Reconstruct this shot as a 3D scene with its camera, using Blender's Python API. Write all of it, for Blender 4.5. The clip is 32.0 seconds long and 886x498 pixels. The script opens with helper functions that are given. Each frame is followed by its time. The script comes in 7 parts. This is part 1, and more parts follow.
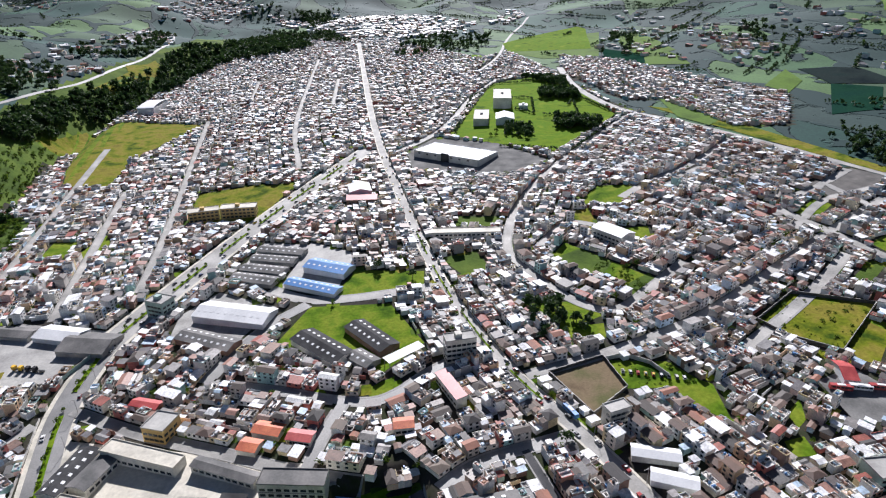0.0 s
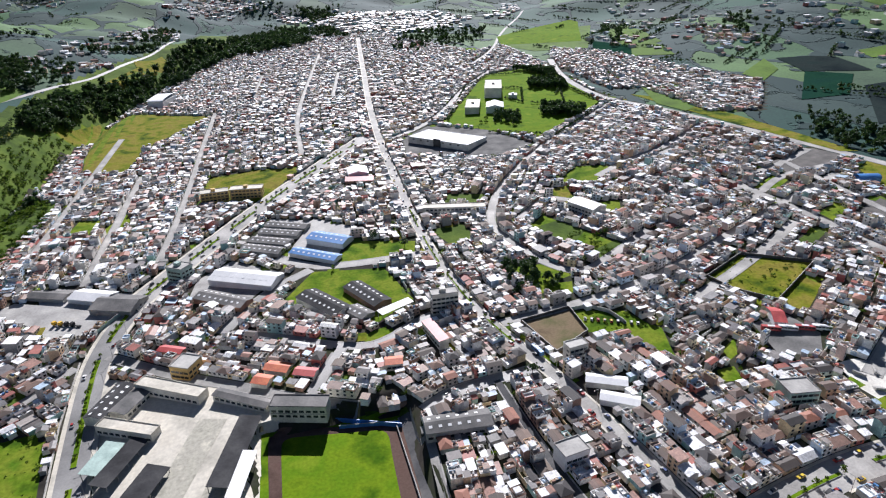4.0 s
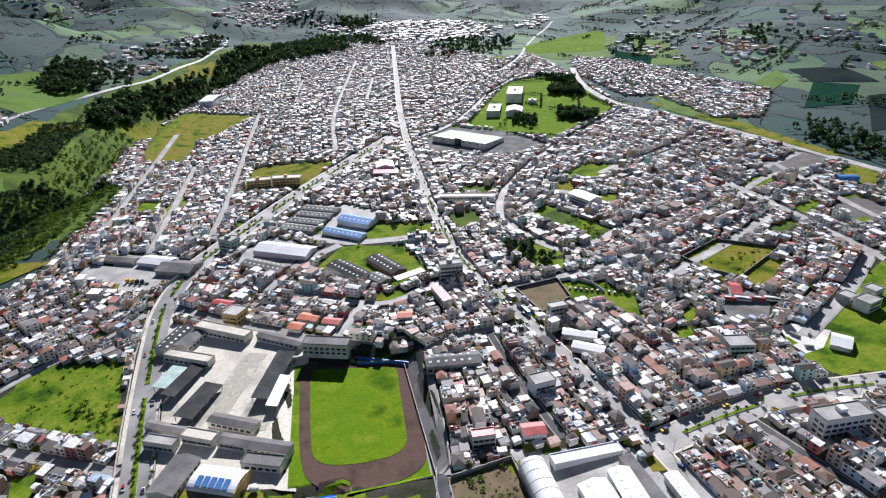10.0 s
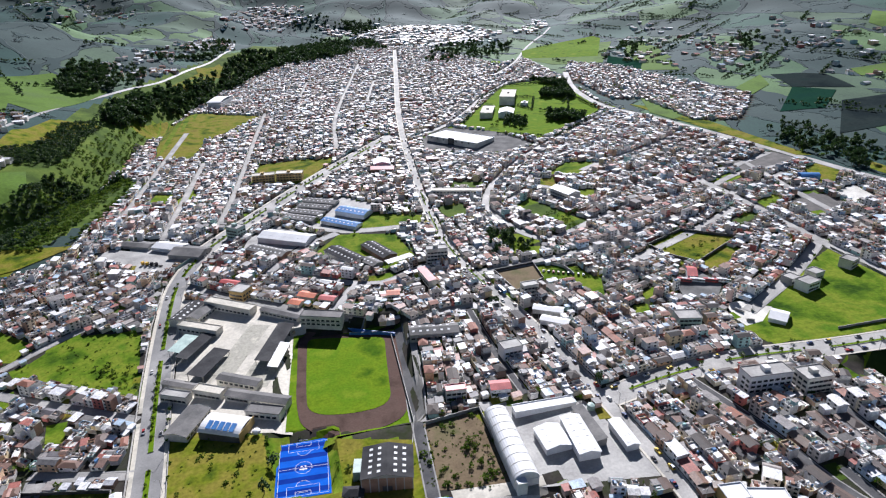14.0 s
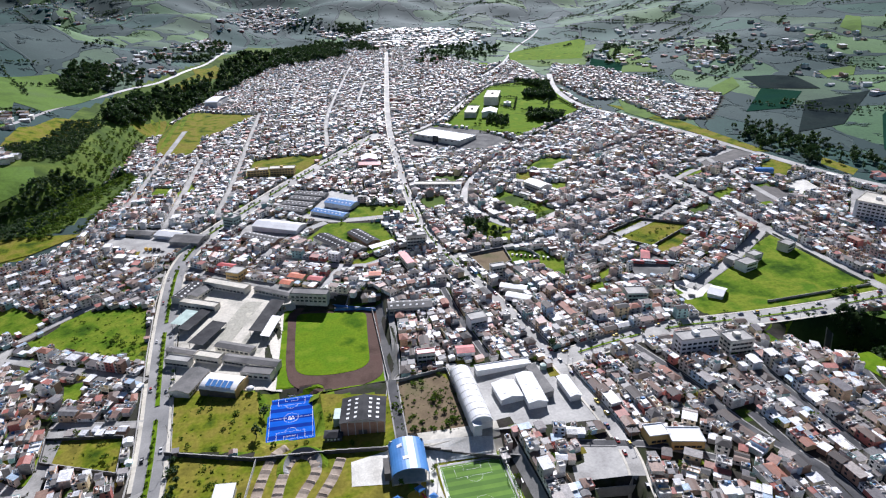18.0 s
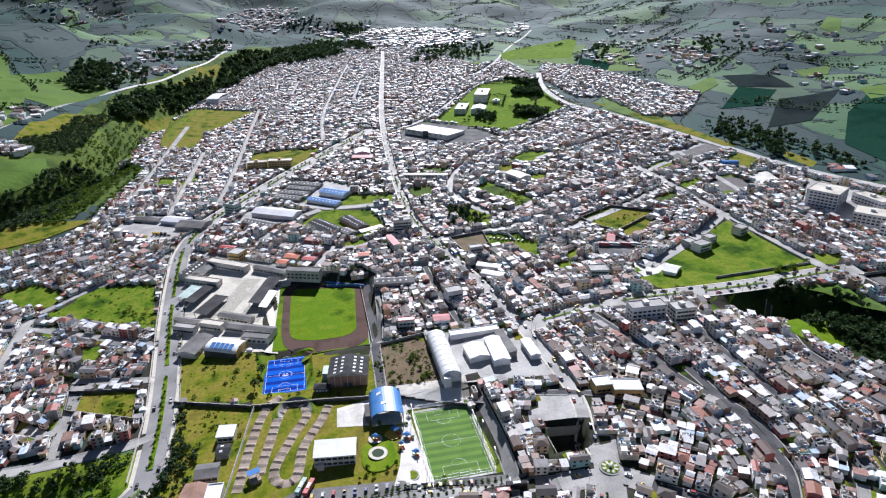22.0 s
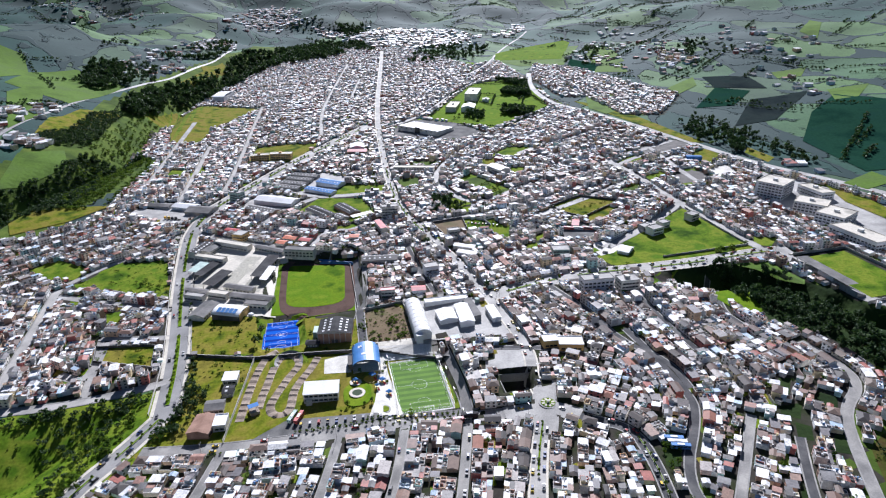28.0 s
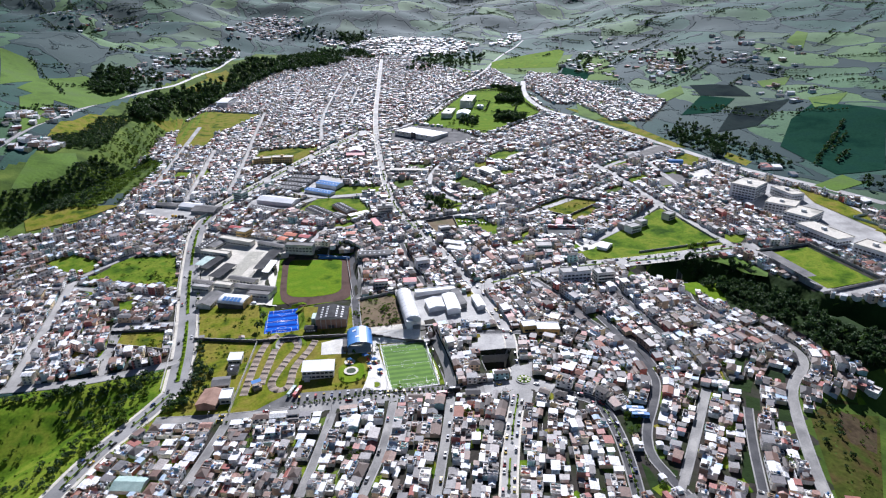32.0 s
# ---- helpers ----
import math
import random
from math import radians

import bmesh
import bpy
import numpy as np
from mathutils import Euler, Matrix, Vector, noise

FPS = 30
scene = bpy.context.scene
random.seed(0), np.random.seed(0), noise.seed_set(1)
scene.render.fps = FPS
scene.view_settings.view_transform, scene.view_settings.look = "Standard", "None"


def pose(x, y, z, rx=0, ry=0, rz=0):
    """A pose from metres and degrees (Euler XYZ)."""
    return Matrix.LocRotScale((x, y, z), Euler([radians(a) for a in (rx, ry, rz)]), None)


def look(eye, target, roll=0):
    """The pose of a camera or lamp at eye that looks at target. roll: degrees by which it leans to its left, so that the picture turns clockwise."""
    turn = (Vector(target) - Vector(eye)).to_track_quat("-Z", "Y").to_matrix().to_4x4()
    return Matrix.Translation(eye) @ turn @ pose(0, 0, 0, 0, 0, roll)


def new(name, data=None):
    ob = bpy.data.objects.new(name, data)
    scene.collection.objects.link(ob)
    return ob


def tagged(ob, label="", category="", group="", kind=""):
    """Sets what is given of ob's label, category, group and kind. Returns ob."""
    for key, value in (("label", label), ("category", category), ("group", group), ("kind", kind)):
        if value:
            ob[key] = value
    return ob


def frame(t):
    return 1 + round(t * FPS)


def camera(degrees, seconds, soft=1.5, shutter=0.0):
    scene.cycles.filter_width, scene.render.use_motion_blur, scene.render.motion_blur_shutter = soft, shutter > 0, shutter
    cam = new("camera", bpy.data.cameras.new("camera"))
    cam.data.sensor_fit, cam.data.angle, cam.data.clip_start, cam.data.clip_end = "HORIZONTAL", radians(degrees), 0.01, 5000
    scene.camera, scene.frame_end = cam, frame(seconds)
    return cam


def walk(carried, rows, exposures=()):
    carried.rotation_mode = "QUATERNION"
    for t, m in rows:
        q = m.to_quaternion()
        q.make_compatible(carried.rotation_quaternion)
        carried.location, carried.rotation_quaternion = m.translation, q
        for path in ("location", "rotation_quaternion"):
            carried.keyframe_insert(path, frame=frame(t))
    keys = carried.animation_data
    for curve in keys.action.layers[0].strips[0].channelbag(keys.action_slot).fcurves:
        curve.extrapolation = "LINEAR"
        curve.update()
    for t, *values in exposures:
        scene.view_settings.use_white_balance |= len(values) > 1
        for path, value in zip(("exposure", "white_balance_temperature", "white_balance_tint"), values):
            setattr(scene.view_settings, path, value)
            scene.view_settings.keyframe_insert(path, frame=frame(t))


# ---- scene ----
# ---- camera ----
cam = camera(72.6, 32.0, soft=1.2)
PATH = [
    (0, (7.918, 3.576, 224.033), (8.513, 5.307, 223.226), -0.9),
    (3, (2.324, -38.414, 225.238), (2.912, -36.688, 224.417), -1.5),
    (6, (-2.837, -78.326, 228.202), (-2.273, -76.588, 227.39), -1.3),
    (9, (-5.377, -116.617, 232.137), (-4.879, -114.853, 231.337), -1.3),
    (11, (-5.084, -142.289, 234.366), (-4.604, -140.517, 233.574), -1.1),
    (13, (-4.665, -168.907, 236.77), (-4.191, -167.13, 235.984), -1.0),
    (16.5, (-2.654, -215.416, 242.803), (-2.172, -213.64, 242.021), -0.8),
    (19, (-1.291, -250.775, 245.994), (-0.8, -249.0, 245.213), -0.8),
    (21, (-0.541, -278.048, 248.27), (-0.05, -276.275, 247.486), -0.7),
    (23, (0.49, -304.262, 251.068), (0.974, -302.486, 250.285), -0.6),
    (25.5, (1.948, -335.423, 255.478), (2.423, -333.647, 254.692), -0.5),
    (28, (3.611, -363.964, 259.791), (4.089, -362.188, 259.005), -0.4),
    (30, (3.658, -386.242, 262.508), (4.141, -384.465, 261.727), -0.2),
    (32, (2.51, -407.097, 264.475), (2.989, -405.312, 263.711), -0.2),
]
EXPOSURES = [(0, 0.55, 5900, 16), (9, 0.55, 5850, 16), (32, 0.56, 5600, 17)]
walk(cam, [(t, look(eye, target, roll)) for t, eye, target, roll in PATH], EXPOSURES)

# ---- daylight ----
SUN_AZIMUTH, SUN_HEIGHT = 18.0, 35.0   # degrees east of +y, degrees above the horizon
world = bpy.data.worlds.new("sky")
scene.world = world
world.use_nodes = True
wn = world.node_tree.nodes
sky = wn.new("ShaderNodeTexSky")
sky.sky_type, sky.sun_disc = "NISHITA", False
sky.sun_elevation, sky.sun_rotation = radians(SUN_HEIGHT), radians(SUN_AZIMUTH)
sky.altitude, sky.air_density, sky.dust_density = 2700, 1.0, 1.5
wn["Background"].inputs["Strength"].default_value = 0.034
world.node_tree.links.new(sky.outputs["Color"], wn["Background"].inputs["Color"])
sun = new("sun", bpy.data.lights.new("sun", "SUN"))
sun.data.energy, sun.data.angle, sun.data.color = 5.0, radians(0.55), (1.0, 0.955, 0.88)
sun.matrix_world = look((math.sin(radians(SUN_AZIMUTH)) * 900, math.cos(radians(SUN_AZIMUTH)) * 900, 900 * math.tan(radians(SUN_HEIGHT))), (0, 0, 0))


# ---- materials ----
def material(name, colours, rough=0.8, grain=1.0, patch=0.05, bump=0.0, metal=0.0, pick="noise", spread=0.25, glass=False, spec=0.5):
    """A surface: a run of base colours, picked by patches of noise or at random from piece to piece,
    with fine grain and larger stains over it. grain and patch are in cycles a metre."""
    m = bpy.data.materials.new(name)
    m.use_nodes = True
    nt = m.node_tree
    n, l = nt.nodes, nt.links
    b = n["Principled BSDF"]
    co = n.new("ShaderNodeNewGeometry")
    fine = n.new("ShaderNodeTexNoise")
    fine.inputs["Scale"].default_value, fine.inputs["Detail"].default_value = grain, 3.0
    big = n.new("ShaderNodeTexNoise")
    big.inputs["Scale"].default_value, big.inputs["Detail"].default_value = patch, 4.0
    for t in (fine, big):
        l.new(co.outputs["Position"], t.inputs["Vector"])
    ramp_node = n.new("ShaderNodeValToRGB")
    els = ramp_node.color_ramp.elements
    ramp_node.color_ramp.interpolation = "CONSTANT" if pick == "piece" else "LINEAR"
    while len(els) < len(colours):
        els.new(0.5)
    for i, c in enumerate(colours):
        els[i].position = i / len(colours) if pick == "piece" else 0.3 + 0.4 * i / max(1, len(colours) - 1)
        els[i].color = (*c, 1)
    if pick == "piece":
        info = n.new("ShaderNodeObjectInfo")
        add = n.new("ShaderNodeMath")
        add.operation = "ADD"
        l.new(info.outputs["Random"], add.inputs[0])
        l.new(co.outputs["Random Per Island"], add.inputs[1])
        fr = n.new("ShaderNodeMath")
        fr.operation = "FRACT"
        l.new(add.outputs[0], fr.inputs[0])
        l.new(fr.outputs[0], ramp_node.inputs["Fac"])
    else:
        l.new(big.outputs["Fac"], ramp_node.inputs["Fac"])
    total = n.new("ShaderNodeMath")
    total.operation = "ADD"
    l.new(fine.outputs["Fac"], total.inputs[0])
    l.new(big.outputs["Fac"], total.inputs[1])
    span = n.new("ShaderNodeMapRange")
    for key, v in zip(("From Min", "From Max", "To Min", "To Max"), (0.6, 1.4, 1 - spread, 1 + spread)):
        span.inputs[key].default_value = v
    l.new(total.outputs[0], span.inputs["Value"])
    mul = n.new("ShaderNodeVectorMath")
    mul.operation = "SCALE"
    l.new(ramp_node.outputs["Color"], mul.inputs[0])
    l.new(span.outputs["Result"], mul.inputs["Scale"])
    l.new(mul.outputs["Vector"], b.inputs["Base Color"])
    b.inputs["Roughness"].default_value, b.inputs["Metallic"].default_value = rough, metal
    b.inputs["Specular IOR Level"].default_value = spec
    if bump:
        bm_node = n.new("ShaderNodeBump")
        bm_node.inputs["Strength"].default_value, bm_node.inputs["Distance"].default_value = 1.0, bump
        l.new(fine.outputs["Fac"], bm_node.inputs["Height"])
        l.new(bm_node.outputs["Normal"], b.inputs["Normal"])
    return m


def field_material(name, colours, cell, stretch, turn, rough=0.85):
    """Farmland: a patchwork of plots, each with its own crop colour, with darker hedges between and noise inside."""
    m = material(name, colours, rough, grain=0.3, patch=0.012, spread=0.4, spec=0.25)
    # Blue specular tint: the fields' gloss stands in for distant haze.
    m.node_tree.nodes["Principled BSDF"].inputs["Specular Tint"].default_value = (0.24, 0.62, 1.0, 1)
    n, l = m.node_tree.nodes, m.node_tree.links
    geo = next(x for x in n if x.type == "NEW_GEOMETRY")
    ramp_node = next(x for x in n if x.type == "VALTORGB")
    mp = n.new("ShaderNodeMapping")
    mp.inputs["Rotation"].default_value = (0, 0, radians(turn))
    mp.inputs["Scale"].default_value = (cell, cell * stretch, 0)
    warp = n.new("ShaderNodeTexNoise")
    warp.inputs["Scale"].default_value = 0.004
    mixv = n.new("ShaderNodeVectorMath")
    mixv.operation = "MULTIPLY_ADD"
    mixv.inputs[1].default_value = (90, 90, 0)
    l.new(geo.outputs["Position"], warp.inputs["Vector"])
    l.new(warp.outputs["Color"], mixv.inputs[0])
    l.new(geo.outputs["Position"], mixv.inputs[2])
    l.new(mixv.outputs["Vector"], mp.inputs["Vector"])
    vor = n.new("ShaderNodeTexVoronoi")
    vor.voronoi_dimensions, vor.distance = "2D", "CHEBYCHEV"
    vor.inputs["Scale"].default_value = 1.0
    l.new(mp.outputs["Vector"], vor.inputs["Vector"])
    sep = n.new("ShaderNodeSeparateColor")
    l.new(vor.outputs["Color"], sep.inputs["Color"])
    for link in list(ramp_node.inputs["Fac"].links):
        l.remove(link)
    ramp_node.color_ramp.interpolation = "CONSTANT"
    for i, e in enumerate(ramp_node.color_ramp.elements):
        e.position = i / len(colours)
    l.new(sep.outputs["Red"], ramp_node.inputs["Fac"])
    # hedges along the plot edges and patches of woodland, in a dark leaf colour
    second = n.new("ShaderNodeTexVoronoi")
    second.voronoi_dimensions, second.distance, second.feature = "2D", "CHEBYCHEV", "F2"
    second.inputs["Scale"].default_value = 1.0
    l.new(mp.outputs["Vector"], second.inputs["Vector"])
    gap = n.new("ShaderNodeMath")
    gap.operation = "SUBTRACT"
    l.new(second.outputs["Distance"], gap.inputs[0])
    l.new(vor.outputs["Distance"], gap.inputs[1])
    clump = n.new("ShaderNodeTexNoise")
    clump.inputs["Scale"].default_value, clump.inputs["Detail"].default_value = 0.02, 8.0
    l.new(geo.outputs["Position"], clump.inputs["Vector"])
    edge = n.new("ShaderNodeMapRange")
    for key, v in zip(("From Min", "From Max", "To Min", "To Max"), (0.03, 0.12, 0.24, 0.0)):
        edge.inputs[key].default_value = v
    l.new(gap.outputs[0], edge.inputs["Value"])
    both = n.new("ShaderNodeMath")
    both.operation = "ADD"
    l.new(edge.outputs["Result"], both.inputs[0])
    l.new(clump.outputs["Fac"], both.inputs[1])
    cover = n.new("ShaderNodeMapRange")
    for key, v in zip(("From Min", "From Max", "To Min", "To Max"), (0.585, 0.64, 0.0, 1.0)):
        cover.inputs[key].default_value = v
    l.new(both.outputs[0], cover.inputs["Value"])
    base = n["Principled BSDF"].inputs["Base Color"]
    plain = base.links[0].from_socket
    mix = n.new("ShaderNodeMix")
    mix.data_type = "RGBA"
    l.new(cover.outputs["Result"], mix.inputs["Factor"])
    l.new(plain, mix.inputs[6])
    mix.inputs[7].default_value = (0.014, 0.034, 0.026, 1)
    l.new(mix.outputs[2], base)
    rise = n.new("ShaderNodeBump")
    rise.inputs["Strength"].default_value, rise.inputs["Distance"].default_value = 1.0, 5.0
    l.new(cover.outputs["Result"], rise.inputs["Height"])
    l.new(rise.outputs["Normal"], n["Principled BSDF"].inputs["Normal"])
    return m


WALL_PAINTS = [(0.82, 0.81, 0.78), (0.76, 0.71, 0.62), (0.36, 0.22, 0.16), (0.8, 0.78, 0.74), (0.5, 0.47, 0.44), (0.84, 0.83, 0.81), (0.74, 0.6, 0.36), (0.8, 0.79, 0.76), (0.78, 0.74, 0.67),
               (0.62, 0.58, 0.54), (0.82, 0.8, 0.76), (0.72, 0.5, 0.32), (0.26, 0.18, 0.14), (0.84, 0.83, 0.8), (0.56, 0.52, 0.48), (0.78, 0.58, 0.5), (0.5, 0.16, 0.13), (0.82, 0.81, 0.79), (0.4, 0.25, 0.18), (0.36, 0.56, 0.54), (0.8, 0.76, 0.68), (0.34, 0.32, 0.3), (0.5, 0.62, 0.74), (0.8, 0.72, 0.54)]
FLAT_ROOFS = [(0.72, 0.69, 0.64), (0.12, 0.11, 0.105), (0.58, 0.54, 0.48), (0.8, 0.79, 0.77), (0.2, 0.155, 0.13), (0.45, 0.42, 0.385), (0.09, 0.085, 0.08), (0.66, 0.62, 0.56), (0.34, 0.27, 0.23), (0.78, 0.76, 0.72), (0.16, 0.15, 0.145), (0.52, 0.49, 0.45), (0.25, 0.195, 0.165), (0.74, 0.72, 0.68), (0.38, 0.355, 0.33), (0.42, 0.32, 0.26), (0.82, 0.81, 0.79)]
SHEET_ROOFS = [(0.22, 0.205, 0.195), (0.56, 0.56, 0.57), (0.1, 0.095, 0.09), (0.24, 0.15, 0.11), (0.78, 0.78, 0.78), (0.13, 0.12, 0.125), (0.32, 0.285, 0.26), (0.17, 0.1, 0.075), (0.66, 0.66, 0.67), (0.15, 0.145, 0.145), (0.82, 0.82, 0.81), (0.3, 0.09, 0.065), (0.26, 0.24, 0.23), (0.76, 0.76, 0.76), (0.1, 0.085, 0.08), (0.38, 0.48, 0.58), (0.7, 0.69, 0.68), (0.3, 0.16, 0.12), (0.8, 0.79, 0.76)]
M = {
    "wall": material("painted_render", WALL_PAINTS, 0.85, 1.4, 0.12, pick="piece", spread=0.38),
    "flat_roof": material("roof_concrete", FLAT_ROOFS, 0.78, 0.8, 0.2, bump=0.02, pick="piece", spread=0.55),
    "sheet_roof": material("corrugated_sheet", SHEET_ROOFS, 0.6, 0.9, 0.25, bump=0.03, pick="piece", spread=0.5),
    "tile_roof": material("clay_tile", [(0.1, 0.07, 0.055), (0.17, 0.1, 0.072), (0.05, 0.045, 0.042), (0.13, 0.09, 0.072), (0.07, 0.057, 0.05), (0.3, 0.13, 0.085), (0.12, 0.08, 0.064), (0.045, 0.04, 0.04), (0.2, 0.14, 0.11), (0.09, 0.072, 0.062), (0.16, 0.125, 0.1)], 0.7, 2.2, 0.3, bump=0.05, pick="piece"),
    "glass": material("window_glass", [(0.03, 0.035, 0.04), (0.05, 0.055, 0.06)], 0.12, 1.0, 0.2),
    "door": material("painted_metal_door", [(0.2, 0.12, 0.08), (0.16, 0.16, 0.17), (0.35, 0.35, 0.36), (0.14, 0.08, 0.06)], 0.5, 2.0, 0.4, pick="piece"),
    "tank": material("water_tank_plastic", [(0.05, 0.05, 0.06), (0.08, 0.2, 0.4), (0.5, 0.5, 0.5)], 0.45, 2.0, 0.4, pick="piece"),
    "road": material("worn_concrete_paving", [(0.27, 0.262, 0.245), (0.36, 0.348, 0.325), (0.44, 0.425, 0.4)], 0.78, 0.9, 0.05, bump=0.01),
    "asphalt": material("grey_asphalt", [(0.19, 0.188, 0.182), (0.25, 0.245, 0.236), (0.3, 0.292, 0.28)], 0.6, 1.2, 0.04, bump=0.01),
    "yard_asphalt": material("dull_yard_asphalt", [(0.13, 0.13, 0.128), (0.19, 0.188, 0.182), (0.24, 0.235, 0.225)], 0.95, 0.9, 0.06, spec=0.05),
    "lane_asphalt": material("dark_lane_asphalt", [(0.19, 0.186, 0.178), (0.26, 0.252, 0.238), (0.34, 0.326, 0.3)], 0.75, 1.1, 0.07, bump=0.01, spec=0.3),
    # Asphalt near black: the houses' shade over these streets is put into the colour.
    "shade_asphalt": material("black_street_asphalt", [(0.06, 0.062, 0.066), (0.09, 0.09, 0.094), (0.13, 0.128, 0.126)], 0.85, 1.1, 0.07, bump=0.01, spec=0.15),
    "pavement": material("pavement_slabs", [(0.24, 0.235, 0.225), (0.33, 0.32, 0.3)], 0.75, 1.5, 0.1),
    # Soil kept very dark: shade in the gaps between houses is coloured in.
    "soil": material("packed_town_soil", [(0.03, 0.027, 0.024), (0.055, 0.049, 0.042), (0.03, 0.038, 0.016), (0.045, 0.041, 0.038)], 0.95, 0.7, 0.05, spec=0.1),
    "grass": material("meadow_grass", [(0.04, 0.095, 0.006), (0.11, 0.19, 0.01), (0.17, 0.215, 0.02), (0.07, 0.14, 0.008)], 0.95, 0.5, 0.05, bump=0.15, spec=0.05, spread=0.4),
    "dry_grass": material("dry_grass", [(0.05, 0.095, 0.007), (0.16, 0.19, 0.012), (0.21, 0.185, 0.03), (0.13, 0.115, 0.02)], 0.95, 0.5, 0.06, bump=0.15, spec=0.05, spread=0.45),
    "brown_lot": material("bare_earth_lot", [(0.14, 0.1, 0.06), (0.2, 0.15, 0.09), (0.1, 0.1, 0.04)], 0.95, 0.8, 0.06, bump=0.1, spec=0.2),
    "turf": material("stadium_turf", [(0.06, 0.135, 0.004), (0.15, 0.235, 0.008), (0.1, 0.19, 0.006), (0.17, 0.23, 0.014)], 0.95, 0.6, 0.04, bump=0.05, spec=0.05, spread=0.3),
    "track": material("running_track", [(0.085, 0.055, 0.045), (0.12, 0.08, 0.066), (0.1, 0.062, 0.052)], 0.95, 1.2, 0.08, spec=0.05),
    "leaf": material("foliage", [(0.08, 0.15, 0.014), (0.12, 0.19, 0.02), (0.07, 0.125, 0.018), (0.15, 0.2, 0.025), (0.05, 0.1, 0.014)], 0.8, 0.6, 0.05, pick="piece", spec=0.1),
    "dark_leaf": material("eucalyptus_foliage", [(0.028, 0.06, 0.018), (0.045, 0.085, 0.022), (0.035, 0.07, 0.026), (0.06, 0.105, 0.024)], 0.7, 0.6, 0.05, pick="piece", spec=0.25),
    "bark": material("bark", [(0.09, 0.065, 0.045), (0.14, 0.11, 0.08)], 0.9, 2.0, 0.5),
    "white": material("white_metal_sheet", [(0.72, 0.725, 0.73), (0.8, 0.8, 0.8)], 0.6, 0.8, 0.08, spread=0.12),
    "offwhite": material("cream_render", [(0.6, 0.575, 0.51), (0.72, 0.7, 0.635)], 0.8, 1.0, 0.1),
    "concrete": material("weathered_concrete", [(0.26, 0.25, 0.235), (0.36, 0.35, 0.33), (0.42, 0.41, 0.38)], 0.75, 0.7, 0.06),
    "slab": material("playground_concrete", [(0.4, 0.375, 0.31), (0.62, 0.58, 0.49), (0.5, 0.46, 0.38)], 0.75, 0.5, 0.05),
    "dark_sheet": material("dark_fibre_cement", [(0.03, 0.03, 0.033), (0.05, 0.05, 0.053), (0.07, 0.07, 0.07)], 0.85, 0.8, 0.08, bump=0.03, spec=0.15),
    "grey_sheet": material("grey_fibre_cement", [(0.11, 0.11, 0.108), (0.16, 0.155, 0.15), (0.21, 0.2, 0.19)], 0.75, 0.8, 0.08, bump=0.03, spec=0.25),
    "blue": material("blue_court_paint", [(0.01, 0.1, 0.55), (0.015, 0.13, 0.62)], 0.9, 0.7, 0.1, spread=0.1, spec=0.05),
    "deep_blue": material("deep_blue_court_paint", [(0.005, 0.03, 0.26), (0.008, 0.04, 0.3)], 0.9, 0.7, 0.1, spread=0.1, spec=0.05),
    "blue_sheet": material("blue_metal_sheet", [(0.06, 0.2, 0.5), (0.09, 0.26, 0.58)], 0.4, 0.7, 0.1, spread=0.12),
    "line": material("white_line_paint", [(0.72, 0.73, 0.72), (0.8, 0.8, 0.8)], 0.6, 1.5, 0.3, spread=0.1),
    "brick": material("brick_wall", [(0.28, 0.16, 0.11), (0.36, 0.22, 0.16)], 0.85, 2.5, 0.2),
    "yellow": material("yellow_render", [(0.55, 0.36, 0.12), (0.62, 0.44, 0.18)], 0.8, 1.0, 0.1, spread=0.12),
    "red_sheet": material("red_metal_sheet", [(0.42, 0.05, 0.05), (0.5, 0.09, 0.08)], 0.5, 1.0, 0.15),
    "orange_tile": material("orange_tile", [(0.55, 0.12, 0.05), (0.62, 0.18, 0.07)], 0.6, 1.6, 0.2),
    "teal_sheet": material("pale_green_sheet", [(0.3, 0.42, 0.38), (0.38, 0.5, 0.45)], 0.5, 1.0, 0.15),
    "dark_wall": material("dark_wall", [(0.07, 0.065, 0.06), (0.12, 0.11, 0.1)], 0.85, 1.2, 0.1),
    "car_paint": material("car_paint", [(0.6, 0.6, 0.6), (0.03, 0.03, 0.035), (0.3, 0.31, 0.32), (0.35, 0.03, 0.03), (0.75, 0.75, 0.74), (0.05, 0.08, 0.2), (0.12, 0.12, 0.13), (0.7, 0.5, 0.05)], 0.42, 1.0, 0.2, pick="piece", spread=0.05, spec=0.3),
    "rubber": material("tyre_rubber", [(0.02, 0.02, 0.02), (0.03, 0.03, 0.03)], 0.8, 3.0, 0.5),
    "steel": material("galvanised_steel", [(0.3, 0.3, 0.3), (0.4, 0.4, 0.4)], 0.45, 2.0, 0.4, metal=0.7),
    # Crop colours lean blue-green: some of the distance haze is put into them.
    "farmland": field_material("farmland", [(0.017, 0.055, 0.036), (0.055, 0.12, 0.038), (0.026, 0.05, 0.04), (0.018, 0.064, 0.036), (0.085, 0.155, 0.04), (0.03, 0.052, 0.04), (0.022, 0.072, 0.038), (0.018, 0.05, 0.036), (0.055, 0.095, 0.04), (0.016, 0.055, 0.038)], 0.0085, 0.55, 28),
    # Near-black scrub: the gorge's shadow is put into its colour.
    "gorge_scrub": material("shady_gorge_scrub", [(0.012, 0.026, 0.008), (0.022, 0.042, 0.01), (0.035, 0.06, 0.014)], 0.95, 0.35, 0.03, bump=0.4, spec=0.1),
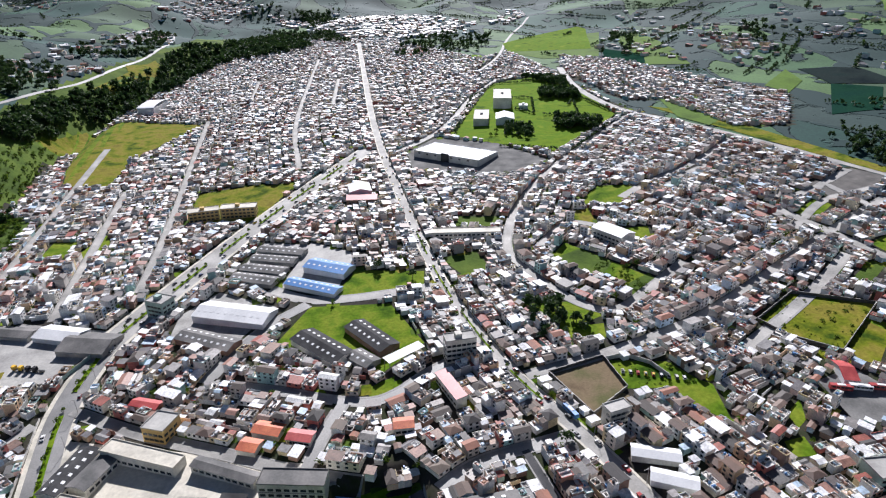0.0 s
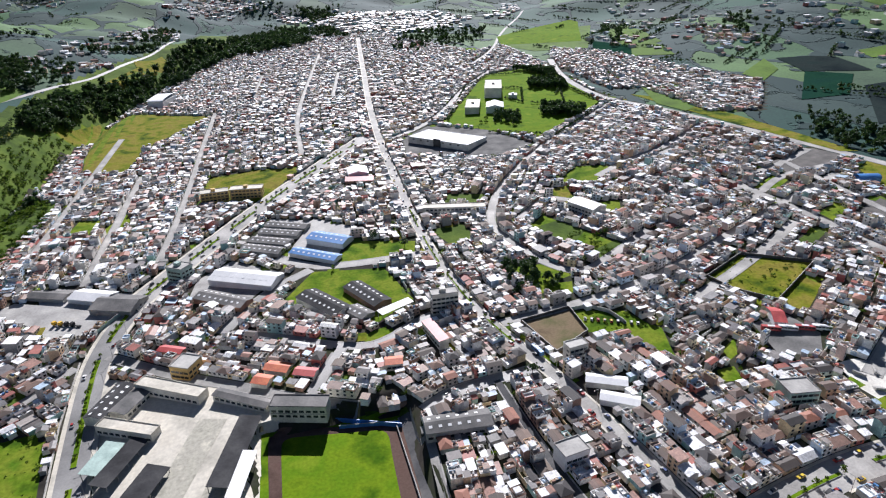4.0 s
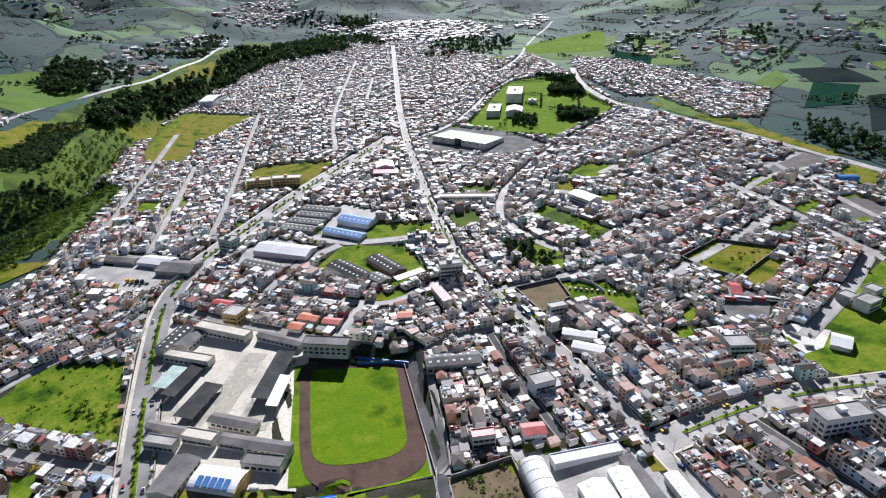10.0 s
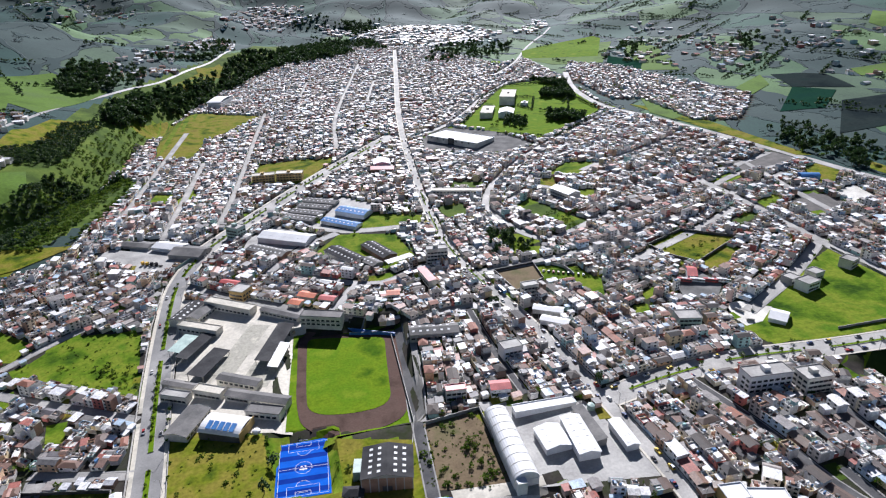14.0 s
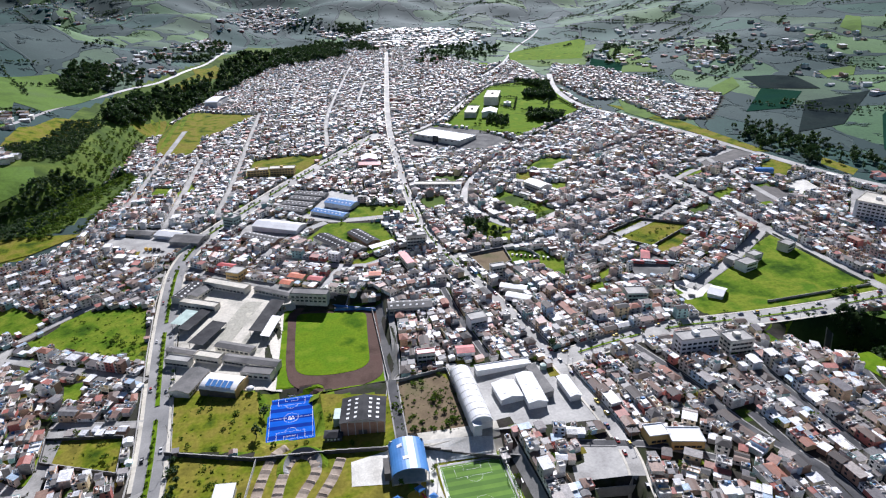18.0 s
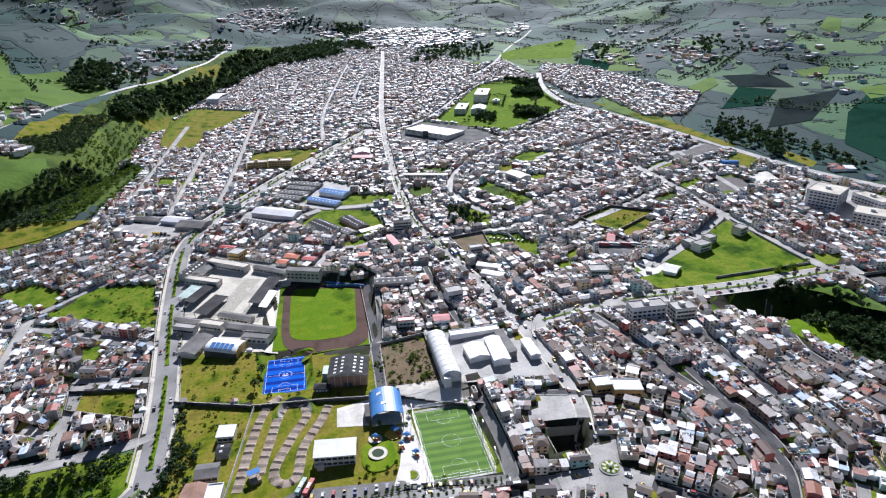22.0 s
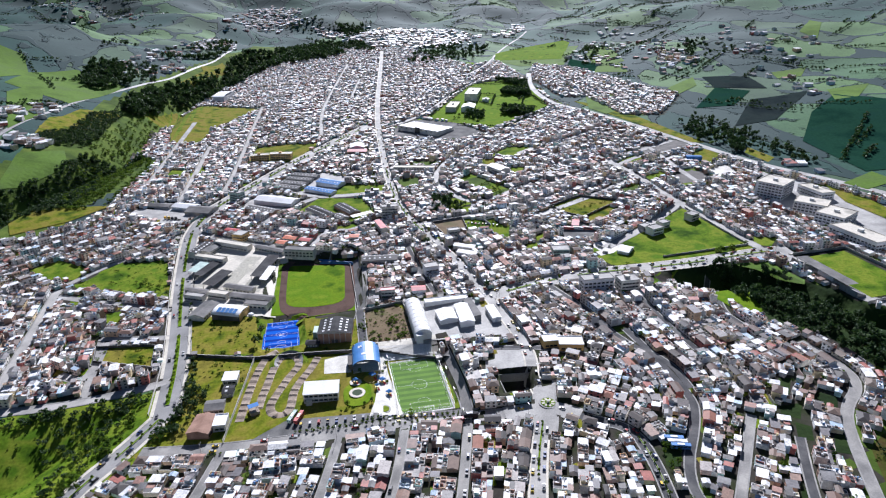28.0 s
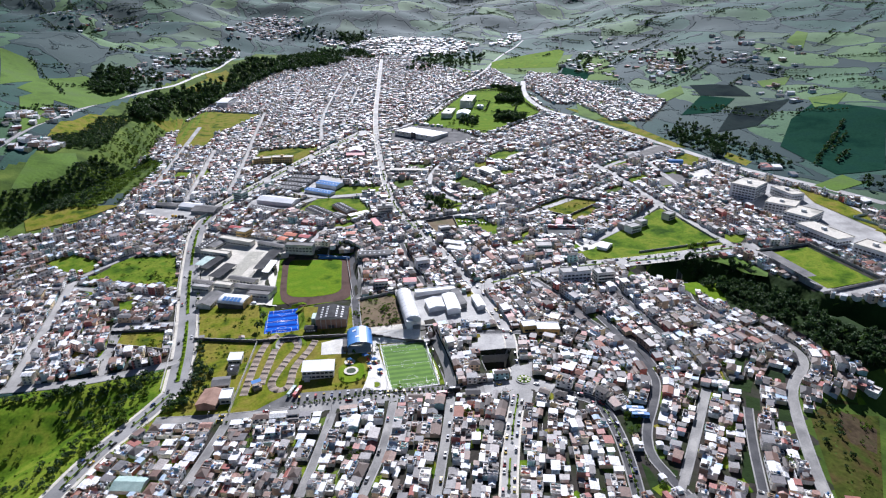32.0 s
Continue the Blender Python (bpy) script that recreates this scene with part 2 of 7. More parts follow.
    "rough_pasture": material("rough_pasture", [(0.03, 0.05, 0.008), (0.07, 0.085, 0.014), (0.075, 0.055, 0.02), (0.045, 0.065, 0.01)], 0.95, 0.35, 0.04, bump=0.3, spec=0.05, spread=0.45),
    "rough_soil": material("bare_pasture_soil", [(0.06, 0.045, 0.026), (0.09, 0.065, 0.038), (0.05, 0.05, 0.02)], 0.95, 0.5, 0.08, bump=0.2, spec=0.05, spread=0.4),
    "scrub_ground": material("ravine_scrub", [(0.045, 0.08, 0.012), (0.08, 0.13, 0.018), (0.12, 0.165, 0.026)], 0.95, 0.35, 0.03, bump=0.3, spec=0.1),
}



def let_light_through(m, share):
    """Leaves: part of the light that falls on one side comes out of the other."""
    n, l = m.node_tree.nodes, m.node_tree.links
    b = n["Principled BSDF"]
    thin = n.new("ShaderNodeBsdfTranslucent")
    l.new(b.inputs["Base Color"].links[0].from_socket, thin.inputs["Color"])
    mix = n.new("ShaderNodeMixShader")
    mix.inputs["Fac"].default_value = share
    l.new(b.outputs["BSDF"], mix.inputs[1])
    l.new(thin.outputs["BSDF"], mix.inputs[2])
    l.new(mix.outputs["Shader"], n["Material Output"].inputs["Surface"])


let_light_through(M["leaf"], 0.45)
let_light_through(M["dark_leaf"], 0.3)


# ---- mesh helpers ----
class Pile:
    """Faces gathered into one mesh, each with one of its materials."""

    def __init__(self):
        self.v, self.f, self.m, self.names = [], [], [], []

    def slot(self, name):
        if name not in self.names:
            self.names.append(name)
        return self.names.index(name)

    def add(self, verts, faces, mat):
        k, s = len(self.v), self.slot(mat)
        self.v.extend(verts)
        for f in faces:
            self.f.append(tuple(i + k for i in f))
            self.m.append(s)

    def mesh(self, name, smooth=False):
        me = bpy.data.meshes.new(name)
        me.from_pydata(self.v, [], self.f)
        for nm in self.names:
            me.materials.append(M[nm])
        me.polygons.foreach_set("material_index", self.m)
        if smooth:
            me.polygons.foreach_set("use_smooth", [True] * len(self.f))
        me.update()
        return me


class Spot:
    """A place on the ground with a turn: maps its own x, y, z to the world (or to another frame)."""

    def __init__(self, x=0.0, y=0.0, z=0.0, deg=0.0):
        self.x, self.y, self.z, self.deg = x, y, z, deg
        self.c, self.s = math.cos(radians(deg)), math.sin(radians(deg))

    def __call__(self, x, y, z=0.0):
        return (self.x + self.c * x - self.s * y, self.y + self.s * x + self.c * y, self.z + z)

    def matrix(self):
        return pose(self.x, self.y, self.z, 0, 0, self.deg)


O = Spot()
BOX = [(0, 3, 2, 1), (4, 5, 6, 7), (0, 1, 5, 4), (1, 2, 6, 5), (2, 3, 7, 6), (3, 0, 4, 7)]


def box(p, at, x0, x1, y0, y1, z0, z1, mat, bottom=False):
    v = [at(x0, y0, z0), at(x1, y0, z0), at(x1, y1, z0), at(x0, y1, z0), at(x0, y0, z1), at(x1, y0, z1), at(x1, y1, z1), at(x0, y1, z1)]
    p.add(v, BOX if bottom else BOX[1:], mat)


def parapet_roof(p, at, x0, x1, y0, y1, z, rise, t, mat):
    """A flat roof sunk behind a low wall."""
    o = [(x0, y0), (x1, y0), (x1, y1), (x0, y1)]
    i = [(x0 + t, y0 + t), (x1 - t, y0 + t), (x1 - t, y1 - t), (x0 + t, y1 - t)]
    v = [at(*q, z) for q in o] + [at(*q, z + rise) for q in o] + [at(*q, z + rise) for q in i] + [at(*q, z + 0.06) for q in i]
    f = []
    for a in range(4):
        b = (a + 1) % 4
        f += [(a, b, 4 + b, 4 + a), (4 + a, 4 + b, 8 + b, 8 + a), (8 + a, 8 + b, 12 + b, 12 + a)]
    p.add(v, f + [(12, 13, 14, 15)], "wall" if mat == "flat_roof" else mat)
    p.m[-1] = p.slot(mat)


def gable_roof(p, at, x0, x1, y0, y1, z, rise, mat, over=0.5, t=0.15):
    """A ridge along x with overhanging eaves and real thickness."""
    X0, X1, Y0, Y1, ym = x0 - over, x1 + over, y0 - over, y1 + over, (y0 + y1) / 2
    dz = -rise * over / ((y1 - y0) / 2)
    q = [(X0, Y0, z + dz), (X0, ym, z + rise), (X0, Y1, z + dz), (X1, Y0, z + dz), (X1, ym, z + rise), (X1, Y1, z + dz)]
    v = [at(*a) for a in q] + [at(a[0], a[1], a[2] + t) for a in q]
    p.add(v, [(6, 9, 10, 7), (7, 10, 11, 8), (0, 1, 4, 3), (1, 2, 5, 4), (0, 3, 9, 6), (2, 8, 11, 5), (0, 6, 7, 1), (1, 7, 8, 2), (3, 4, 10, 9), (4, 5, 11, 10)], mat)


def gable_ends(p, at, x0, x1, y0, y1, z, rise, mat):
    """The wall under a ridge, as one solid wedge."""
    ym = (y0 + y1) / 2
    p.add([at(x0, y0, z), at(x0, y1, z), at(x0, ym, z + rise), at(x1, y0, z), at(x1, y1, z), at(x1, ym, z + rise)], [(0, 2, 1), (3, 4, 5), (0, 3, 5, 2), (1, 2, 5, 4)], mat)


def hip_roof(p, at, x0, x1, y0, y1, z, rise, mat, over=0.6, t=0.18):
    X0, X1, Y0, Y1, ym = x0 - over, x1 + over, y0 - over, y1 + over, (y0 + y1) / 2
    h = min((Y1 - Y0), (X1 - X0)) / 2 * 0.98
    q = [(X0, Y0, z), (X1, Y0, z), (X1, Y1, z), (X0, Y1, z)]
    v = [at(*a) for a in q] + [at(a[0], a[1], z + t) for a in q] + [at(X0 + h, ym, z + rise), at(X1 - h, ym, z + rise)]
    p.add(v, [(4, 5, 9, 8), (6, 7, 8, 9), (5, 6, 9), (7, 4, 8), (3, 2, 1, 0), (0, 1, 5, 4), (1, 2, 6, 5), (2, 3, 7, 6), (3, 0, 4, 7)], mat)


def shed_roof(p, at, x0, x1, y0, y1, z, rise, mat, over=0.4, t=0.12):
    X0, X1, Y0, Y1 = x0 - over, x1 + over, y0 - over, y1 + over
    q = [(X0, Y0, z), (X1, Y0, z), (X1, Y1, z + rise), (X0, Y1, z + rise)]
    p.add([at(*a) for a in q] + [at(a[0], a[1], a[2] + t) for a in q], BOX, mat)


def drum(p, at, x, y, z0, z1, r, mat, n=8, cone=0.0):
    a = [2 * math.pi * i / n for i in range(n)]
    v = [at(x + r * math.cos(t), y + r * math.sin(t), z0) for t in a] + [at(x + r * math.cos(t), y + r * math.sin(t), z1) for t in a] + [at(x, y, z1 + cone)]
    p.add(v, [(i, (i + 1) % n, n + (i + 1) % n, n + i) for i in range(n)] + [(n + i, n + (i + 1) % n, 2 * n) for i in range(n)], mat)


def vault(p, at, x0, x1, y0, y1, z, rise, mat, n=10, t=0.2, over=0.3):
    """A barrel roof whose axis runs along y."""
    xm, half = (x0 + x1) / 2, (x1 - x0) / 2 + over
    out = [(xm - half * math.cos(math.pi * i / n), z + rise * math.sin(math.pi * i / n)) for i in range(n + 1)]
    inn = [(xm - (half - t) * math.cos(math.pi * i / n), z + (rise - t) * math.sin(math.pi * i / n)) for i in range(n + 1)]
    k = n + 1
    v = [at(a, y0, b) for a, b in out] + [at(a, y1, b) for a, b in out] + [at(a, y0, b) for a, b in inn] + [at(a, y1, b) for a, b in inn]
    f = []
    for i in range(n):
        f += [(i, i + 1, k + i + 1, k + i), (2 * k + i, 3 * k + i, 3 * k + i + 1, 2 * k + i + 1), (i, 2 * k + i, 2 * k + i + 1, i + 1), (k + i, k + i + 1, 3 * k + i + 1, 3 * k + i)]
    p.add(v, f, mat)


def thing(name, mesh, m, label, category, group="", kind=""):
    ob = new(name, mesh)
    ob.matrix_world = m
    return tagged(ob, label, category, group, kind)


def part(name, mesh, parent, label="", m=None):
    ob = new(name, mesh)
    ob.parent = parent
    if m is not None:
        ob.matrix_local = m
    return tagged(ob, label)


def one(name, build, *a, **k):
    """A mesh from one call of a shape function in its own frame."""
    p = Pile()
    build(p, O, *a, **k)
    return p.mesh(name)


def ground(x, y):
    return float(height(x, y))


# ---- plan ----
STREETS, ZONES = {}, {}


def street(name, width, *pts):
    STREETS[name] = (width, np.array(pts, float))


def zone(name, *pts):
    ZONES[name] = np.array(pts, float)


def inside(poly, x, y):
    r = np.zeros(np.shape(x), bool)
    for (ax, ay), (bx, by) in zip(poly, np.roll(poly, -1, 0)):
        cross = (ay > y) != (by > y)
        r ^= cross & (x < (bx - ax) * (y - ay) / (by - ay + 1e-9) + ax)
    return r


def rounded(pts, step):
    """The polyline with its corners eased, and a point every few metres."""
    for _ in range(2):
        q = [pts[0]]
        for a, b in zip(pts[:-1], pts[1:]):
            q += [a * 0.75 + b * 0.25, a * 0.25 + b * 0.75]
        pts = np.array(q + [pts[-1]])
    seg = np.linalg.norm(np.diff(pts, axis=0), axis=1)
    s = np.concatenate([[0], np.cumsum(seg)])
    t = np.linspace(0, s[-1], max(2, int(s[-1] / step) + 1))
    p = np.stack([np.interp(t, s, pts[:, 0]), np.interp(t, s, pts[:, 1])], 1)
    d = np.gradient(p, axis=0)
    d /= np.linalg.norm(d, axis=1)[:, None] + 1e-9
    return p, np.stack([-d[:, 1], d[:, 0]], 1)


def ramp(d, w):
    return 0.5 * (np.sqrt(d * d + w * w) + d)


def polyline_x(y, knots):
    return np.interp(y, [k[0] for k in knots], [k[1] for k in knots])


RAVINE_WEST = [(-900, -520), (300, -420), (480, -345), (620, -262), (760, -240), (1000, -215), (1250, -150), (1500, -60), (1750, 40), (2100, 100), (4800, 200)]
GORGE_EAST = [(300, 50), (350, 44), (385, 26), (410, -12), (430, -75), (470, -108), (560, -140), (1200, -260)]


TERRACES = [(78, -19, 22, 36, -3, 4.6, 12), (20, 162, 41, 58, -5, 2.5, 4), (-13.5, 87, 16, 23.5, -4, -0.4, 3), (143, -41, 8.5, 9.5, -12, -2.0, 3)]   # levelled sports grounds and a dug pit: place, half size, turn, height, bank


def height(x, y):
    """Height of the ground: a tilted valley floor, the west ravine and slope, the east gorge, the hills."""
    x, y = np.asarray(x, float), np.asarray(y, float)
    z = 0.06 * np.clip(x, -600, 950) + 0.04 * (ramp(y - 150, 80) - ramp(-150, 80))
    z = z + 0.05 * ramp(-80 - x, 40) * np.clip((y - 250) / 200, 0, 1)
    z = z + 0.2 * ramp(x - 980, 120) * (1 - 0.3 * np.clip((y - 1500) / 1500, 0, 1))
    left = polyline_x(y, RAVINE_WEST) - x
    fade = np.clip((2000 - y) / 500, 0, 1)
    z = z + 0.30 * ramp(np.clip(left - 10, -900, 420), 30) * np.clip((y + 300) / 600, 0.15, 1) * (0.35 + 0.65 * fade)
    z = z - 30 * np.exp(-(left / 30) ** 2) * np.clip((y - 200) / 200, 0, 1) * fade
    gorge = y - polyline_x(x, GORGE_EAST)
    bank = np.clip((np.interp(x, [300, 314, 372, 428, 457, 500], [76, 74, 66, 63, 57, 57]) - 11 - y) / 9, 0, 1)
    z = z - 32 * np.exp(-(np.abs(gorge) / 21) ** 4) * np.clip((x - 318) / 40, 0, 1) * np.clip((2500 - x) / 500, 0, 1) * np.where(x < 480, bank, 1.0)
    edge = np.interp(y, [-260, -80, -49, -22, 12, 50], [-240, -168, -152, -131, -112, -112])
    drop = np.minimum(33 - y + 0.1 * (x + 107), edge - x)
    z = z - 0.35 * np.clip(ramp(drop - 4, 5), 0, 70) * np.clip((drop + 20) / 20, 0, 1)
    beyond = 0.86 * (x - 304) - 0.52 * (y + 169)
    z = z - 0.36 * np.clip(ramp(beyond - 9, 5), 0, 45) * np.clip((-132 - y) / 30, 0, 1)
    far = ramp(y - 2000, 300)
    z = z + 0.15 * far + 0.10 * ramp(np.abs(x - 350) - 2200, 400)
    rough = np.clip((x - 700) / 300, 0, 1) + np.clip((left - 30) / 150, 0, 1) + np.clip((y - 1700) / 500, 0, 1)
    w = np.sin(x * 0.0061 + 1.3 * np.sin(y * 0.0043)) * np.sin(y * 0.0052 + 0.7 + 1.1 * np.sin(x * 0.0037))
    w = w + 0.45 * np.sin(x * 0.015 + y * 0.008) * np.sin(y * 0.017 - x * 0.004 + 2.0)
    z = z + np.clip(rough, 0, 1) * (w * (9 + 0.02 * np.clip(y - 1200, 0, 3000)) + 7 * np.abs(np.sin(x * 0.0083 - y * 0.0061)) * np.sin(y * 0.0097 + x * 0.0031 + 1.0))
    for px, py, hx, hy, deg, level, bank in TERRACES:
        c, s = math.cos(radians(deg)), math.sin(radians(deg))
        u, v = c * (x - px) + s * (y - py), -s * (x - px) + c * (y - py)
        m = np.clip(1 - np.maximum(np.abs(u) - hx, np.abs(v) - hy) / bank, 0, 1)
        m = m * m * (3 - 2 * m)
        z = z * (1 - m) + level * m
    return z


street("avenue_south", 11.5, (-153, -94), (-134, -55), (-112, -28), (-92, 3))
street("avenue", 15, (-92, -2), (-92, 10), (-92, 70), (-103, 193), (-107, 279), (-107, 338), (-89, 397))
street("avenue_north", 19, (-93, 388), (-89, 397), (-58, 445), (16, 551), (99, 653), (159, 722))
street("main_street", 7.5, (149, -75), (153, -44), (163, -18), (165, 21), (163, 70), (159, 139), (151, 204), (136, 271), (134, 354), (139, 426), (152, 539), (169, 681), (198, 863), (231, 1036), (339, 1601))
street("cross_street", 16.5, (166, 78), (211, 84), (259, 85), (314, 74), (372, 66), (428, 63), (457, 57))
street("stadium_road", 9, (444, 57), (442, -4), (441, -54), (496, -52))
street("south_street", 9, (-102, -32), (-61, -43), (-35, -48), (30, -57), (62, -55), (96, -66), (119, -72), (141, -75))
street("south_main", 8.5, (149, -75), (133, -103), (119, -132), (103, -170))
street("east_curve", 6.5, (149, -75), (172, -96), (190, -111), (187, -139), (179, -168), (170, -192))
street("east_lane", 5, (244, -10), (244, -48), (241, -91), (235, -111), (193, -157), (194, -190), (195, -201))
street("lane_a", 4.5, (263, -124), (218, -171), (194, -195))
street("lane_b", 4.5, (275, -149), (254, -178), (234, -210))
street("hill_road", 5.5, (349, -70), (353, -100), (346, -123), (316, -139), (296, -167), (272, -205), (262, -223))
street("lane_c", 4.5, (99, -69), (83, -113), (65, -157))
street("lane_d", 4.5, (61, -57), (45, -107), (25, -144))
street("lane_e", 4.5, (18, -59), (5, -98), (-9, -132))
street("lane_f", 5, (-52, -47), (-62, -74), (-73, -101))
street("pitch_lane", 6, (106, 13), (105, -33), (101, -69))
street("track_lane", 6, (64, 211), (55, 119), (47, 31))
street("school_lane", 5, (68, 185), (61, 134), (55, 93))
street("left_road", 6.5, (-223, 49), (-182, 40), (-142, 38), (-106, 40), (-93, 44))
street("left_b", 7.5, (-216, 48), (-218, 107), (-220, 178), (-221, 238))
street("left_c", 4, (-151, 40), (-157, 122))
street("left_d", 4.5, (-160, 126), (-131, 116), (-104, 108))
street("left_e", 4.5, (-216, 246), (-182, 277), (-145, 299), (-119, 326))
street("left_f", 5, (-178, 81), (-154, 61), (-153, 119))
street("left_g", 5, (-217, 223), (-170, 193), (-109, 156))
street("street_a", 5.5, (-183, 518), (-176, 592), (-166, 724), (-153, 884))
street("street_b", 5.5, (-131, 439), (-125, 528), (-111, 702))
street("street_c", 5, (-78, 460), (-66, 549), (-55, 661), (-44, 798), (-26, 981))
street("street_d", 4.5, (72, 690), (86, 865), (130, 1073), (211, 1427))
street("street_e", 4, (163, 984), (209, 1181))
street("street_f", 4, (42, 1082), (68, 1249))
street("street_g", 7, (39, 390), (12, 376), (-11, 354), (-30, 327))
street("street_i", 8, (16, 423), (38, 395), (68, 385), (100, 380), (138, 375))
street("school_street", 6.5, (-101, 331), (-62, 295), (-15, 260), (11, 238), (40, 220))
street("street_k", 6, (16, 237), (29, 259), (42, 277))
street("street_l", 5.5, (-30, 327), (6, 306), (40, 280), (64, 269), (96, 286), (125, 292))
street("street_m", 7, (73, 201), (93, 210), (117, 209), (144, 208))
street("street_n", 6, (145, 259), (188, 258), (229, 260), (277, 267), (367, 297), (473, 332), (540, 351))
street("street_o", 6, (509, 690), (365, 590), (292, 532), (233, 467), (196, 401), (199, 369), (206, 323), (224, 291), (258, 306), (311, 331))
street("street_p", 6, (273, 230), (348, 256), (423, 290))
street("street_q", 6, (455, 445), (462, 378), (572, 415))
street("street_r", 6, (341, 456), (390, 480), (459, 498), (549, 548))
street("street_s", 5, (223, 398), (270, 435), (289, 412))
street("block_a", 4, (119, 208), (118, 148), (121, 98))
street("block_b", 4, (70, 190), (62, 125), (56, 95))
street("block_c", 4.5, (219, 80), (231, 24), (232, -23), (250, -58), (245, -90))
street("block_d", 4, (283, 46), (277, -12), (276, -54))
street("block_e", 4, (366, 52), (327, -13), (328, -38))
street("block_f", 4, (140, 1), (179, -13), (206, -37))
street("highway_east", 9, (594, 1027), (541, 895), (518, 774), (520, 700), (546, 635), (561, 553), (574, 485), (585, 426), (606, 277), (648, 175), (664, 97))
street("mall_road", 6.5, (178, 688), (242, 730), (294, 789), (363, 899), (459, 1006))
street("far_road", 6, (462, 1093), (553, 1204), (654, 1396), (855, 1679))
street("highway_west", 6, (-421, 640), (-410, 680), (-391, 774), (-370, 890), (-343, 1030), (-295, 1127), (-250, 1223), (-211, 1345), (-125, 1599), (-100, 1832), (-135, 2020))
street("park_a", 7.5, (305, 128), (371, 159), (437, 200))
street("park_b", 7, (437, 200), (436, 118), (435, 63))
street("park_c", 7, (437, 200), (443, 281), (442, 374))
street("east_grid_a", 5, (424, 338), (488, 372), (533, 371), (582, 373))
street("east_grid_b", 5, (438, 398), (443, 298), (441, 240), (440, 196))
street("east_grid_c", 5, (523, 400), (514, 345), (501, 276), (493, 202))
street("east_grid_d", 5, (394, 462), (455, 488), (532, 501))
street("round_road", 13, (160, -48), (152, -66), (146, -84), (138, -98))
street("round_west", 11, (122, -73), (138, -75), (152, -76), (166, -90))
zone("town", (-333, 374), (-281, 380), (-219, 418), (-210, 503), (-187, 638), (-250, 707), (-235, 919), (-201, 1082), (-128, 1310), (-88, 1449), (26, 1553), (253, 1715), (424, 1610), (510, 1207), (592, 1257), (571, 990), (528, 742), (563, 504), (601, 282), (635, 170), (637, 73), (600, -60), (480, -95), (445, -60), (425, -140), (370, -150), (320, -175), (270, -240), (-60, -240), (-146, -96), (-106, -8), (-96, 30), (-112, 42), (-240, 50))
zone("suburb", (571, 990), (652, 1134), (720, 1023), (729, 893), (754, 662), (646, 551), (585, 582), (594, 736), (553, 758))
zone("park", (313, 129), (366, 157), (432, 186), (429, 74), (372, 77), (338, 81))
zone("skate_garden", (286, 112), (313, 129), (338, 81), (322, 83), (290, 92))
zone("stadium", (453, 49), (505, 42), (502, -46), (440, -49))
zone("gorge", (327, 63), (369, 60), (417, 41), (430, -17), (439, -58), (465, -84), (386, -148), (371, -117), (367, -68), (353, -39), (336, 14))
zone("bmxpark", (-52, -42), (-35, 57), (56, 36), (57, 30), (98, 22), (98, -50))
zone("courtlot", (-87, 76), (-89, 139), (17, 94), (57, 79), (49, 28))
zone("westlot", (-84, 1), (-83, 70), (-35, 52), (-41, 23), (-52, -41), (-101, -29))
zone("stadium_w", (-18, 124), (-3, 225), (73, 184), (54, 80), (-17, 113))
zone("school", (-88, 135), (-99, 306), (18, 241), (-3, 225), (-18, 113))
zone("meadow", (-260, 42), (-105, 34), (-117, -12), (-158, -95), (-260, -95))
zone("brownmeadow", (304, -169), (333, -156), (370, -162), (291, -232), (267, -225))
zone("leftlot_a", (-177, 277), (-154, 273), (-123, 261), (-115, 183), (-206, 238))
zone("leftlot_b", (-159, 112), (-112, 98), (-110, 65), (-156, 90))
zone("yellowlot", (-36, 660), (13, 661), (63, 644), (13, 558), (-48, 582))
zone("leftfield", (-254, 963), (-211, 1072), (-34, 963), (-120, 821), (-130, 719), (-181, 748), (-202, 962))
zone("depot", (-146, 369), (-163, 437), (-151, 443), (-84, 407), (-119, 365))
zone("white_factory", (-47, 413), (-20, 435), (18, 396), (-18, 355), (-53, 386))
zone("sheds", (-13, 449), (19, 508), (55, 485), (17, 427))
zone("blue_factory", (23, 423), (56, 491), (87, 454), (57, 391))
zone("greenlot", (58, 394), (81, 425), (129, 401), (121, 377))
zone("darksheds", (13, 351), (40, 386), (93, 367), (101, 313), (70, 295), (41, 320))
zone("treelot", (178, 327), (215, 315), (217, 294), (186, 287))
zone("brownlot", (157, 255), (193, 256), (190, 227), (162, 216))
zone("carlot", (193, 253), (224, 238), (231, 214), (213, 218), (190, 227))
zone("college", (271, 726), (432, 971), (525, 985), (554, 937), (496, 697), (349, 600))
zone("mall", (200, 689), (248, 726), (310, 664), (334, 579), (269, 564), (188, 627))
zone("darklot", (304, 227), (300, 249), (344, 265), (380, 233), (319, 205))
zone("strip_a", (248, 397), (275, 323), (255, 315), (230, 383))
zone("whitefactory2", (91, 101), (151, 80), (162, 14), (98, 28))
zone("lot_dark", (136, -27), (159, -35), (144, -58), (124, -55))
zone("scrub", (55, 93), (89, 94), (89, 33), (45, 44))
zone("hospital", (532, 194), (593, 250), (621, 164), (626, 97), (585, 27), (549, -4), (536, 39), (529, 133))
zone("darkfield_a", (538, 409), (577, 416), (585, 384), (525, 365))
zone("darkfield_b", (475, 278), (521, 296), (524, 268), (478, 257))
zone("lightfield", (554, 345), (589, 361), (594, 328), (557, 315))
zone("brownlot_c", (142, 1), (164, -5), (158, -24), (134, -20))
